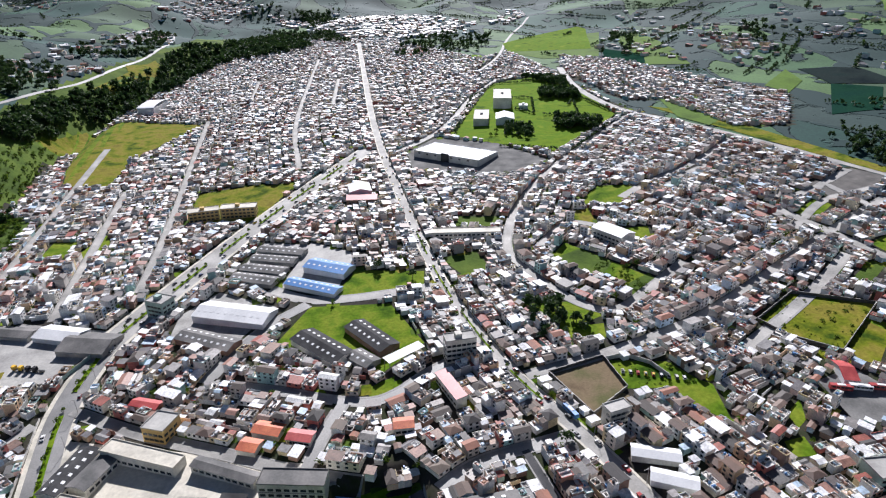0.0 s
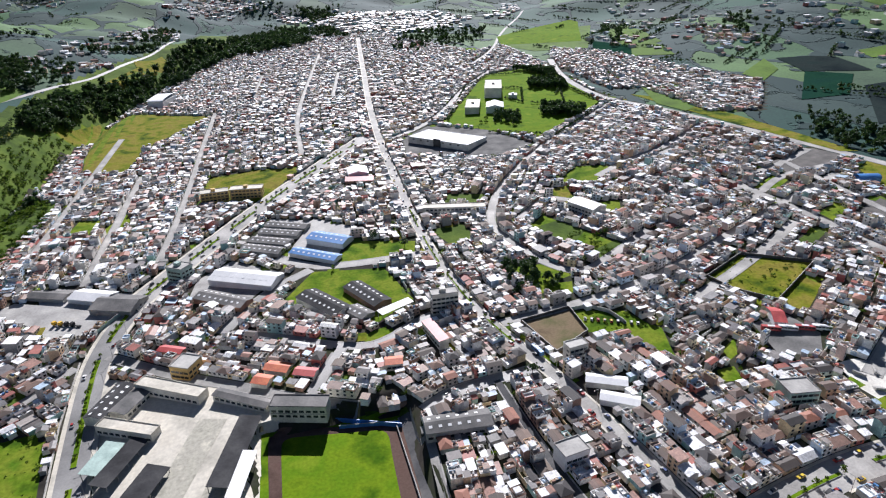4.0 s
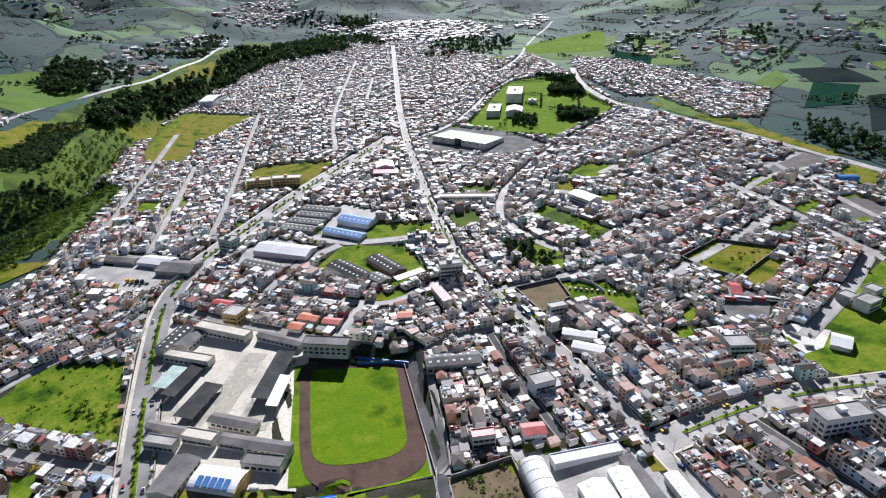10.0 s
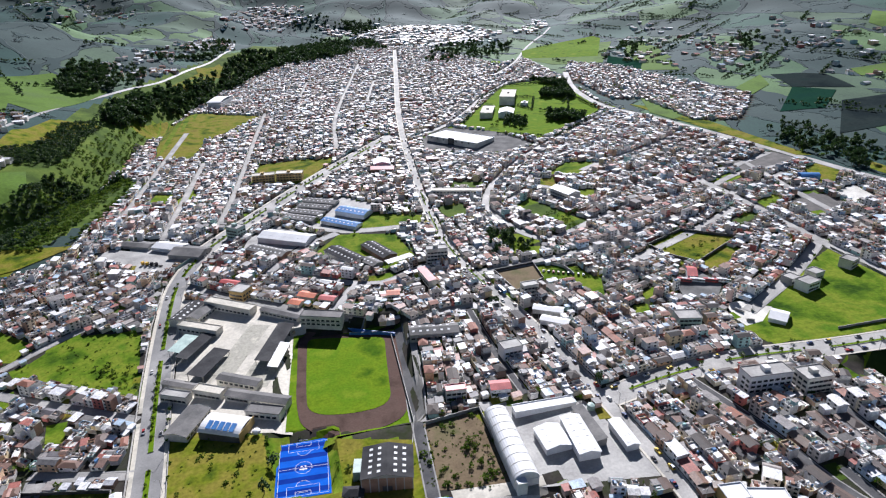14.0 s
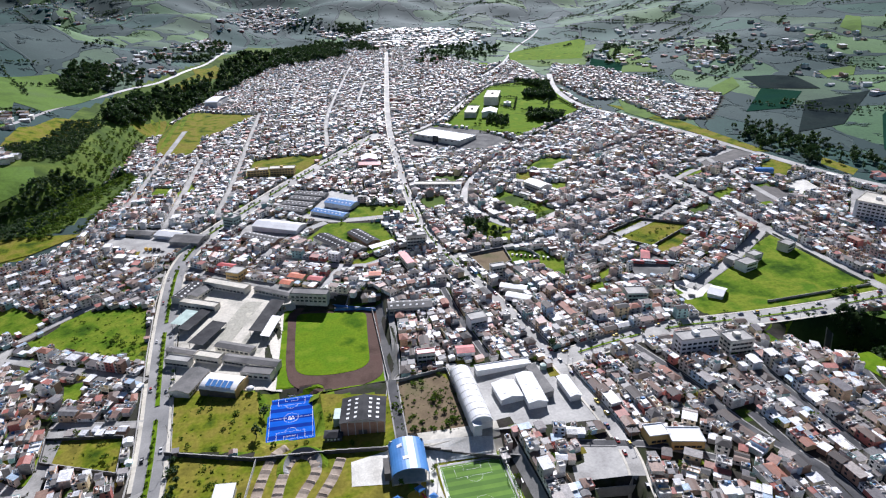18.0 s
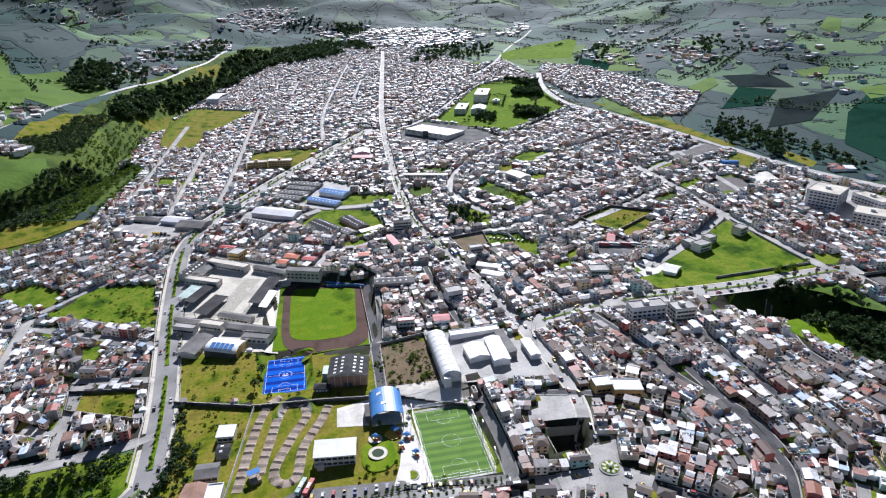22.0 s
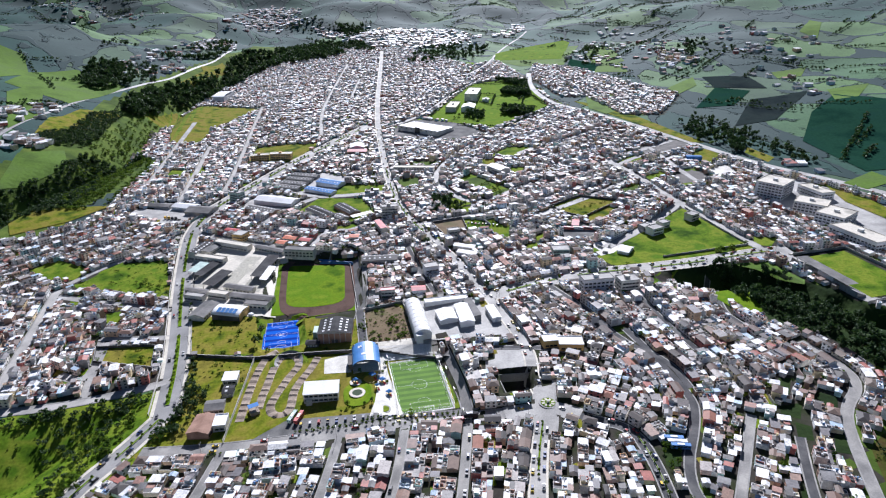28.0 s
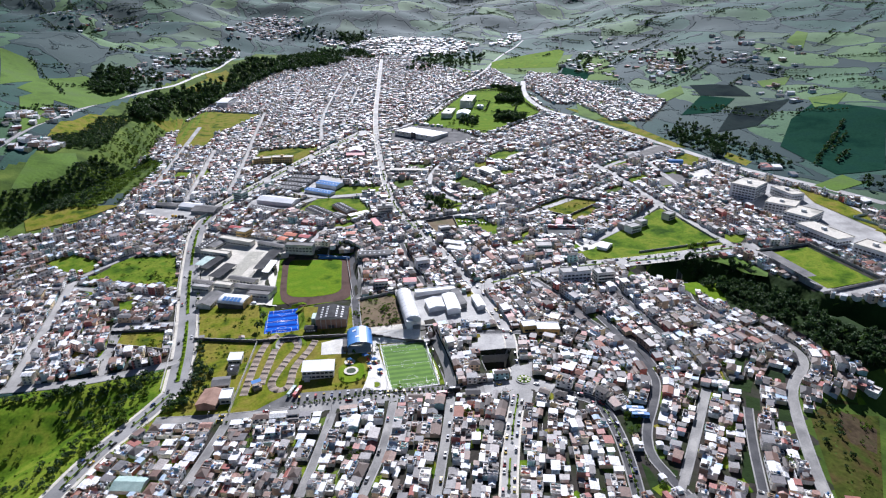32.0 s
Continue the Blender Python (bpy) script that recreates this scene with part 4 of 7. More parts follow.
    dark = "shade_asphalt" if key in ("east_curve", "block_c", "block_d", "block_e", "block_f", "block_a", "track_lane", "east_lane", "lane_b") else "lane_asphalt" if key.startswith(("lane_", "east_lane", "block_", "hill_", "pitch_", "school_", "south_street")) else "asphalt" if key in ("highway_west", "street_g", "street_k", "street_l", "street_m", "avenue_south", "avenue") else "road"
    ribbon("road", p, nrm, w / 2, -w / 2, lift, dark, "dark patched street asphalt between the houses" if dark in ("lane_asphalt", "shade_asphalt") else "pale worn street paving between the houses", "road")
    if key in ("far_road", "highway_west"):
        continue
    walk_w = 0.8 if dark in ("lane_asphalt", "shade_asphalt") else 2.4 if key in ("avenue", "avenue_north", "avenue_south") else 1.3
    for side in (1, -1):
        o = p + nrm * side * (w / 2 + 0.9)
        keep = ~at_grid(ROADS, o[:, 0], o[:, 1])
        e0, e1 = side * (w / 2 + (walk_w if side > 0 else 0.0)), side * (w / 2 + (0.0 if side > 0 else walk_w))
        ribbon("pavement", p, nrm, max(e0, e1), min(e0, e1), 0.26 + 0.001 * i, "slab" if key.startswith(("avenue", "main_street", "cross_street", "south_main")) else "pavement", "raised pale pavement slabs along the street", "pavement", 0.3, keep)


def patch(name, poly, mat, label, category, lift=0.07, kind="structure", step=12.0):
    """A sheet of ground cover in the outline given, draped over the ground."""
    bm = bmesh.new()
    bm.faces.new([bm.verts.new((x, y, 0)) for x, y in poly])
    lo, hi = np.min(poly, 0), np.max(poly, 0)
    for k in range(2):
        nv = (1, 0, 0) if k == 0 else (0, 1, 0)
        for c in np.arange(lo[k] + step, hi[k], step):
            bmesh.ops.bisect_plane(bm, geom=bm.verts[:] + bm.edges[:] + bm.faces[:], plane_co=(c if k == 0 else 0, c if k == 1 else 0, 0), plane_no=nv)
    bmesh.ops.triangulate(bm, faces=bm.faces[:])
    bmesh.ops.recalc_face_normals(bm, faces=bm.faces[:])
    for v in bm.verts:
        v.co.z = ground(v.co.x, v.co.y) + lift
    if sum(f.normal.z for f in bm.faces) < 0:
        bmesh.ops.reverse_faces(bm, faces=bm.faces[:])
    me = bpy.data.meshes.new(name)
    bm.to_mesh(me)
    bm.free()
    me.materials.append(M[mat])
    return tagged(new(name, me), label, category, kind=kind)


for key, mat, label in (
        ("park", "grass", "open green meadow inside the town"), ("skate_garden", "grass", "planted garden beside the skate park"), ("westlot", "dry_grass", "rough grass lot beside the avenue"), ("courtlot", "dry_grass", "overgrown lot with dry and green grass"),
        ("leftlot_a", "grass", "green lot among houses"), ("leftlot_b", "dry_grass", "fenced weedy lot"), ("yellowlot", "dry_grass", "grass round the yellow flats"),
        ("leftfield", "dry_grass", "dry yellow field at the edge of the town"), ("greenlot", "grass", "green plot behind a wall"), ("treelot", "grass", "green plot under dark trees"),
        ("brownlot", "brown_lot", "bare brown walled lot"), ("carlot", "grass", "grassy lot with parked cars"), ("college", "turf", "mown lawns of the college grounds"),
        ("darklot", "dry_grass", "sunken grassy lot"), ("strip_a", "grass", "green strip between houses"), ("scrub", "brown_lot", "scrubby waste ground"),
        ("darkfield_a", "dark_wall", "dark ploughed plot"), ("darkfield_b", "dark_wall", "dark ploughed plot"), ("lightfield", "dry_grass", "yellow grass plot by the highway"),
        ("brownmeadow", "rough_pasture", "rough green and brown sloping pasture"), ("depot", "concrete", "grey asphalt yard of the depot"), ("darksheds", "grass", "grass yard round the dark sheds"),
        ("school", "slab", "pale concrete school yard"), ("bmxpark", "dry_grass", "grass of the sports park"), ("whitefactory2", "concrete", "pale concrete factory yard"),
        ("mall", "yard_asphalt", "car park of the shopping centre"), ("white_factory", "concrete", "concrete yard of the white warehouse"), ("blue_factory", "concrete", "concrete yard of the factory"),
        ("sheds", "concrete", "concrete yard of the grey sheds"), ("hospital", "concrete", "paved grounds of the hospital"), ("brownlot_c", "concrete", "paved sports yard behind a wall")):
    patch("lawn" if mat in ("grass", "turf", "dry_grass", "rough_pasture") else "yard", ZONES[key], mat, label, "ground", step=5.0 if key in ("courtlot", "westlot", "bmxpark", "school", "scrub", "brownmeadow") else 12.0)
for k, mat in enumerate(PLOTS):
    green = mat in ("grass", "dry_grass", "scrub_ground", "gorge_scrub")
    patch("lawn" if green else "yard", ZONES["plot_%d" % k], mat, "small green plot between the houses" if green else "bare brown soil in the pasture" if mat == "rough_soil" else "grey paved yard between the houses", "ground", 0.09)
patch("yard", ZONES["parking_strip"], "yard_asphalt", "grey asphalt parking strip along the sports park", "ground", 0.3, step=6.0)
patch("yard", ZONES["plaza_back"], "slab", "pale concrete behind the football pitch", "ground", 0.2, step=6.0)

# ---- houses ----
rng = random.Random(7)


def windows_row(w, n, size):
    gap = w / n
    return [(-w / 2 + gap * (i + 0.5), size) for i in range(n)]


def volume(w0, w1, d0, d1, h, roof, r, tail=""):
    """One block of a house: walls, and a roof of the kind given."""
    out = [("wall_block" + tail, lambda p, at: box(p, at, w0, w1, d0, d1, -1.6, h, "wall"))]
    w, d = w1 - w0, d1 - d0
    if roof == "flat":
        rise = r.choice((0.3, 0.5, 0.9))
        out.append(("roof" + tail, lambda p, at: parapet_roof(p, at, w0 - 0.12, w1 + 0.12, d0 - 0.12, d1 + 0.12, h, rise, 0.2, "flat_roof")))
        if r.random() < 0.45 and min(w, d) > 4.0:
            bw, bd = r.uniform(2.4, w * 0.6), r.uniform(2.4, d * 0.55)
            x0 = r.choice((w0 + bw / 2 + 0.3, w1 - bw / 2 - 0.3))
            y0 = r.choice((d0 + bd / 2 + 0.3, d1 - bd / 2 - 0.3))
            out.append(("roof_room", lambda p, at: box(p, at, x0 - bw / 2, x0 + bw / 2, y0 - bd / 2, y0 + bd / 2, h + 0.05, h + 2.5, "wall")))
            out.append(("roof_room_cover", lambda p, at: shed_roof(p, at, x0 - bw / 2, x0 + bw / 2, y0 - bd / 2, y0 + bd / 2, h + 2.5, 0.3, "sheet_roof", 0.3)))
        if r.random() < 0.3:
            tx, ty = r.uniform(w0 + 1, w1 - 1), r.uniform(d0 + 1, d1 - 1)
            out.append(("water_tank", lambda p, at: drum(p, at, tx, ty, h + 0.06, h + 1.5, 0.65, "tank", 7, 0.25)))
        items = []
        for _ in range(r.choice((1, 2, 2, 3, 4))):
            u, v, a, b = r.uniform(w0 + 0.6, w1 - 0.6), r.uniform(d0 + 0.6, d1 - 0.6), r.uniform(0.25, 0.9), r.uniform(0.25, 1.1)
            items.append((u - a, u + a, v - b, v + b, r.choice((0.08, 0.4, 0.9, 1.6)), r.choice(("dark_wall", "sheet_roof", "wall", "sheet_roof", "tank", "brick"))))
        cut = r.uniform(w0 + 0.3 * w, w1 - 0.3 * w)

        def clutter(p, at):
            for x0, x1, y0, y1, t, m in items:
                box(p, at, max(x0, w0 + 0.25), min(x1, w1 - 0.25), max(y0, d0 + 0.25), min(y1, d1 - 0.25), h + 0.06, h + 0.06 + t, m)
            if w > 4:
                box(p, at, cut - 0.08, cut + 0.08, d0 + 0.25, d1 - 0.25, h + 0.06, h + 0.95, "wall")
        out.append(("roof_clutter", clutter))
    elif roof in ("gable", "tile"):
        rise = d * 0.16
        out.append(("gable_wall", lambda p, at: gable_ends(p, at, w0, w1, d0, d1, h, rise, "wall")))
        out.append(("roof" + tail, lambda p, at: gable_roof(p, at, w0, w1, d0, d1, h, rise, "tile_roof" if roof == "tile" else "sheet_roof", 0.3 if w < 5 else 0.5)))
    elif roof == "hip":
        out.append(("roof" + tail, lambda p, at: hip_roof(p, at, w0, w1, d0, d1, h, min(w, d) * 0.28, "tile_roof")))
    else:
        out.append(("roof" + tail, lambda p, at: shed_roof(p, at, w0, w1, d0, d1, h, d * 0.09, "sheet_roof")))
        out.append(("gable_wall", lambda p, at: box(p, at, w0, w1, d1 - 0.2, d1, h, h + d * 0.085, "wall")))
    return out


def fine_house(w, d, h, roof, r, brown=False):
    """A house in small cells: the street block, then rooms, lean-tos and open courts of many heights behind it."""
    front = -d / 2 + min(6.0, d * 0.45)
    out = volume(-w / 2, w / 2, -d / 2, front, h, roof, r) if roof != "flat" or w < 6.5 else []
    if not out:
        a = -0.22 * w
        out = volume(-w / 2, a, -d / 2, front, h, "flat", r) + volume(a + 0.03, w / 2, -d / 2, front, max(2.5, h - r.choice((0.0, 0.25, 0.5, 2.4))), r.choice(("flat", "flat", "shed")), r)
    rows = max(1, round((d / 2 - front) / 3.3))
    cols = max(2, round(w / 3.4))
    dy, dx = (d / 2 - front) / rows, w / cols
    for i in range(rows):
        k = 0
        while k < cols:
            n = 2 if r.random() < 0.3 and k + 1 < cols else 1
            if r.random() > 0.2:
                x0, y0 = -w / 2 + k * dx, front + i * dy
                top = r.choice((2.1, 2.3, 2.5, 2.7, 3.0, max(2.5, h - 0.3), max(2.4, h * 0.8)))
                out += volume(x0 + 0.03, x0 + n * dx - 0.03, y0 + 0.04, y0 + dy - 0.03, top, r.choice(("tile", "flat", "flat", "shed") if brown else ("flat", "flat", "shed", "shed", "gable")), r)
            k += n
    return out


def house_parts(w, d, storeys, roof, r, fine=True, brown=False):
    """The pieces of a house in its own frame, front at -y: a main block at the street, lower wings, sheds and courts behind it."""
    h = storeys * 2.5 + r.uniform(-0.1, 0.4)
    split = -d / 2 + d * r.uniform(0.4, 0.6)
    if not fine:
        out = volume(-w / 2, w / 2, -d / 2, split, h, roof, r)
        return out + volume(-w / 2, w / 2 - w * r.choice((0, 0.4)), split + 0.05, d / 2, max(2.4, h - r.choice((0.3, 2.5))), r.choice(("flat", "shed", "gable")), r, "_of_wing"), h, split
    if fine == 2:
        return fine_house(w, d, h, roof, r, brown), h, -d / 2 + min(6.0, d * 0.45)
    cut = w * r.uniform(-0.18, 0.18)
    if w > 7.2 and roof == "flat":
        low = max(2.5, h - r.choice((0.0, 0.3, 2.5, 2.5)))
        out = volume(-w / 2, cut, -d / 2, split, h, "flat", r) + volume(cut + 0.04, w / 2, -d / 2, split, low, r.choice(("flat", "flat", "shed")), r, "_of_side")
    else:
        out = volume(-w / 2, w / 2, -d / 2, split, h, roof, r)
    back = [(-w / 2, cut), (cut + 0.04, w / 2)]
    mid = split + (d / 2 - split) * r.uniform(0.4, 0.65)
    for n, (a, b) in enumerate(back):
        for m, (e, f) in enumerate(((split + 0.05, mid), (mid + 0.05, d / 2))):
            if r.random() < (0.14 if m == 0 else 0.26) or b - a < 1.8 or f - e < 1.6:
                continue
            top = r.choice((2.3, 2.5, 2.7, 2.9, max(2.5, h - 0.4), max(2.5, h - 2.4)))
            out += volume(a + 0.03, b - 0.03, e, f, top, r.choice(("flat", "flat", "shed", "shed", "gable")), r, "_of_wing")
    return out, h, split


def window_places(w, d, storeys, split):
    out = []
    n = max(2, int(w / 3.2))
    for s in range(storeys):
        for x, _ in windows_row(w, n, 0):
            if s == 0 and abs(x) < 1.2:
                continue
            out.append((x, -d / 2 - 0.02, s * 2.5 + 0.85))
            if s and x < w / 2 - 1.5:
                out.append((x, split + 0.02, s * 2.5 + 0.85))
    return out


def window_box(p, at, x, y, z, ww=1.5, wh=1.25):
    box(p, at, x - ww / 2, x + ww / 2, y - 0.05, y + 0.05, z, z + wh, "glass", True)


ROOF_KINDS = ["flat"] * 15 + ["gable"] * 3 + ["hip"] * 2 + ["shed"] * 4
LOTS = []


def fits(x, y, w, d, deg):
    c, s = math.cos(radians(deg)), math.sin(radians(deg))
    u, v = np.meshgrid(np.linspace(-w / 2 + 0.3, w / 2 - 0.3, 5), np.linspace(-d / 2 + 0.3, d / 2 - 0.3, 6))
    X, Y = x + c * u - s * v, y + s * u + c * v
    return not at_grid(TAKEN, X, Y).any() and at_grid(TOWN, X, Y).all()


def claim(x, y, w, d, deg):
    c, s = math.cos(radians(deg)), math.sin(radians(deg))
    mark(TAKEN, np.array([(x + c * u - s * v, y + s * u + c * v) for u, v in ((-w / 2, -d / 2), (w / 2, -d / 2), (w / 2, d / 2), (-w / 2, d / 2))]))


def try_lot(x, y, w, d, deg):
    if fits(x, y, w, d, deg):
        claim(x, y, w, d, deg)
        LOTS.append((x, y, w, d, deg))
        return True
    return False


def row_along(p, nrm, offset, side):
    seg = np.linalg.norm(np.diff(p, axis=0), axis=1)
    s = np.concatenate([[0], np.cumsum(seg)])
    t = rng.uniform(1, 6)
    while t < s[-1] - 4:
        w, d = rng.choice((6.5, 7.0, 7.5, 8.5, 9.5, 11.0)), rng.uniform(10.5, 15.2)
        m = t + w / 2
        c = np.array([np.interp(m, s, p[:, 0]), np.interp(m, s, p[:, 1])])
        n = np.array([np.interp(m, s, nrm[:, 0]), np.interp(m, s, nrm[:, 1])]) * side
        deg = math.degrees(math.atan2(n[1], n[0])) - 90
        q = c + n * (offset + d / 2)
        if rng.random() < 0.95:
            try_lot(q[0], q[1], w, d, deg)
        t += w + rng.choice((0.05, 0.05, 0.1, 0.2, 1.2))


for depth_row in range(4):
    for key, (p, nrm) in LINES.items():
        if key in ("far_road", "highway_west", "highway_east", "stadium_road"):
            continue
        w = STREETS[key][0]
        for side in (1, -1):
            row_along(p, nrm, w / 2 + 1.8 + depth_row * 15.4, side)

# what is left inside the blocks, turned like the nearest street
mids, turns = [], []
for key, (p, nrm) in LINES.items():
    mids.append(p[::3])
    turns.append(np.degrees(np.arctan2(nrm[::3, 1], nrm[::3, 0])) - 90)
mids, turns = np.concatenate(mids), np.concatenate(turns)
for sweep, size in ((7.0, 1.0), (5.0, 0.62), (4.0, 0.42)):
    for yy in np.arange(-250, 1760 if size > 0.5 else 700, sweep):
        for xx in np.arange(-340, 780, sweep):
            x, y = xx + rng.uniform(-2, 2), yy + rng.uniform(-2, 2)
            i, j = int(x - GX0), int(y - GY0)
            if not TOWN[i, j] or TAKEN[i, j] or rng.random() < 0.08:
                continue
            k = np.argmin((mids[:, 0] - x) ** 2 + (mids[:, 1] - y) ** 2)
            try_lot(x, y, rng.uniform(6.5, 11) * size, rng.uniform(7, 12) * size, turns[k])

# the single houses of the stretch that the camera passes nearest
VARIANTS = []
GLASS_PANE = one("window", box, -0.75, 0.75, -0.05, 0.05, 0, 1.25, "glass", True)
DOOR = one("door", box, -0.55, 0.55, -0.05, 0.05, 0, 2.1, "door", True)
for k in range(18):
    r = random.Random(100 + k)
    w, d = (6.5, 7.5, 8.5, 9.5, 11.0, 13.0)[k % 6], r.uniform(9, 14.5)
    storeys = (2, 1, 1, 2, 1, 1)[(k + k // 6) % 6]
    roof = ("flat", "flat", "shed", "flat", "hip" if k < 6 else "flat", "shed")[(k + k // 6) % 6]
    parts, h, split = house_parts(w, d, storeys, roof, r, 2)
    made = []
    for nm, build in parts:
        p = Pile()
        build(p, O)
        made.append((nm, p.mesh(nm)))
    panes = [q for q in window_places(w, d, storeys, split) if q[1] < 0]
    VARIANTS.append((w, d, storeys, roof, made, panes))
HOUSE_LABEL = {"flat": "concrete town house with a flat parapet roof", "gable": "small house with a corrugated sheet gable roof",
               "hip": "house with a dark clay tile hip roof", "shed": "plain house with a sloping metal sheet roof"}
near, rest = [], []
for lot in LOTS:
    x, y = lot[:2]
    if lot[2] < 5.9 or lot[3] < 8.5:
        rest.append(lot)
        continue
    (near if (-130 < x < 240 and y < -78) or (-235 < x < -100 and 40 < y < 180) or (100 < x < 240 and -60 < y < 10) else rest).append(lot)
near.sort(key=lambda q: q[1])
rest += near[138:]
for x, y, w, d, deg in near[:138]:
    fit_v = [v for v in VARIANTS if v[0] <= w + 0.4 and v[1] <= d + 0.6] or [min(VARIANTS, key=lambda v: v[0] * v[1])]
    vw, vd, storeys, roof, made, panes = rng.choice(sorted(fit_v, key=lambda v: -v[0] * v[1])[:5])
    at = Spot(x, y, ground(x, y) + 0.2, deg)
    ob = thing("house", made[0][1], at.matrix(), "%s, %s" % (HOUSE_LABEL[roof], ("one storey", "two storeys", "three storeys")[storeys - 1]), "house", "houses of the town")
    for nm, me in made[1:]:
        part(nm, me, ob)
    for px, py, pz in panes:
        part("window", GLASS_PANE, ob, m=pose(px, py, pz))
    part("door", DOOR, ob, m=pose(0, -vd / 2 - 0.02, 0))

# all other houses, gathered by district
districts = {}
for lot in rest:
    x, y, w, d, deg = lot
    districts.setdefault((int((x + 400) // 260), int((y + 300) // 240)), []).append(lot)
for key in sorted(districts):
    pile = Pile()
    for x, y, w, d, deg in districts[key]:
        r = random.Random(int(x * 31 + y * 17))
        at = Spot(x, y, ground(x, y) + 0.2, deg)
        storeys = r.choice((1, 1, 1, 2, 2) if y < -20 else (1, 1, 1, 2, 2, 3) if y < 260 else (1, 1, 1, 2, 2, 3) if y < 520 else (1, 1, 1, 2))
        if w < 5.2 or d < 5.2:
            storeys, split = 1, d / 2
            parts = volume(-w / 2, w / 2, -d / 2, d / 2, r.uniform(2.2, 3.2), r.choice(("flat", "shed", "shed", "gable")), r)
        else:
            brown = r.random() < (0.4 if x > 165 and y < -5 else 0.45 if y < 300 and 60 < x < 330 else 0.08)
            roof = r.choice(("tile", "tile", "hip", "flat")) if brown else r.choice(ROOF_KINDS)
            parts, h, split = house_parts(w, d, storeys, roof, r, 2 if y < 330 else y < 520, brown)
            if y < 420:
                box(pile, at, -w / 2, w / 2, d / 2 + 0.02, d / 2 + 0.2, -1.2, r.choice((2.0, 2.4, 3.0)), "wall")
                for _ in range(r.choice((1, 2, 3)) if roof == "flat" else 0):
                    bx, by = r.uniform(-w / 2 + 0.8, -0.22 * w), r.uniform(-d / 2 + 0.8, split - 0.9)
                    bw, bd = r.uniform(0.3, 0.8), r.uniform(0.3, 0.9)
                    box(pile, at, bx - bw, bx + bw, by - bd, by + bd, h + 0.05, h + r.uniform(0.5, 1.7), r.choice(("wall", "tank", "sheet_roof")))
        for nm, build in parts:
            build(pile, at)
        if y < 480 and w > 5.2 and d > 5.2:
            for px, py, pz in window_places(w, d, storeys, split):
                window_box(pile, at, px, py, pz)
    tagged(new("house_rows", pile.mesh("house_rows")), "crowded rows of white, grey and brick houses with flat, sheet and tile roofs", "houses", kind="stuff")
print("lots", len(LOTS), "near", len(near))

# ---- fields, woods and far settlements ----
# Both crops pulled towards blue, the hillside haze put into their colour.
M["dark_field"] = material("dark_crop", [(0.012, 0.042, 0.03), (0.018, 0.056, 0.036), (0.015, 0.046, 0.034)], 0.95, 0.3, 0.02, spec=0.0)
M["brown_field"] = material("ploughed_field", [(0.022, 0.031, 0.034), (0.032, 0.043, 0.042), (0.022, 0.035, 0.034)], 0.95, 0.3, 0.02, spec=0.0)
M["tall_grass"] = material("field_grass", [(0.07, 0.13, 0.014), (0.1, 0.18, 0.02), (0.085, 0.14, 0.03)], 0.85, 0.3, 0.02, spec=0.08)
FIELD_WORDS = {"grass": "bright green pasture", "turf": "mown green field", "dry_grass": "yellow-green dry pasture", "dark_field": "dark green crop field", "brown_field": "brown ploughed field"}
field_count = [0]


def field(name, mat, *pts):
    field_count[0] += 1
    patch("pasture", np.array(pts, float), "tall_grass" if mat == "grass" else mat, FIELD_WORDS[mat] + " on the slope", "field", 0.5 + 0.01 * field_count[0], step=10.0)


def scatter(poly, density, r):
    lo, hi = poly.min(0), poly.max(0)
    n = int((hi[0] - lo[0]) * (hi[1] - lo[1]) * density)
    x = np.array([r.uniform(lo[0], hi[0]) for _ in range(n)])
    y = np.array([r.uniform(lo[1], hi[1]) for _ in range(n)])
    k = inside(poly, x, y)
    return x[k], y[k]


def leaf_cloud(trees, r, leaf=1.0, per=46):
    """Crowns as clouds of small bent leaf clumps round tapered trunks. trees: x, y, z, height, radius."""
    verts, faces, tv, tf = [], [], [], []
    for x, y, z, h, rad in trees:
        n = per
        lobes = [(r.uniform(-0.5, 0.5) * rad, r.uniform(-0.5, 0.5) * rad, r.uniform(0.4, 0.8) * h, r.uniform(0.45, 0.8) * rad) for _ in range(4)]
        for k in range(n):
            lx, ly, lz, lr = lobes[k % 4]
            a, b = r.uniform(0, 2 * math.pi), math.acos(r.uniform(-0.75, 1))
            q = lr * r.uniform(0.7, 1.08)
            c = Vector((x + lx + q * math.sin(b) * math.cos(a), y + ly + q * math.sin(b) * math.sin(a), z + lz + q * math.cos(b) * min(2.2, h / (2.6 * rad))))
            s = leaf * r.uniform(0.6, 1.35) * rad / 3.2
            u = Vector((r.gauss(0, 1), r.gauss(0, 1), r.gauss(0, 0.6))).normalized()
            v = u.cross(Vector((r.gauss(0, 1), r.gauss(0, 1), r.gauss(0, 1)))).normalized()
            w = u.cross(v) * s * 0.35
            i = len(verts)
            verts.extend([tuple(c - u * s), tuple(c + v * s * 0.7 + w), tuple(c + u * s), tuple(c - v * s * 0.7 + w)])
            faces.extend([(i, i + 1, i + 2), (i, i + 2, i + 3)])
        i = len(tv)
        t0, t1 = 0.045 * rad + 0.06, 0.02 * rad + 0.03
        for zz, tr in ((z - 0.6, t0 * 1.5), (z + 0.75 * h, t1)):
            tv.extend([(x + tr, y, zz), (x - tr / 2, y + tr * 0.87, zz), (x - tr / 2, y - tr * 0.87, zz)])
        tf.extend([(i, i + 1, i + 4, i + 3), (i + 1, i + 2, i + 5, i + 4), (i + 2, i, i + 3, i + 5)])
    return verts, faces, tv, tf


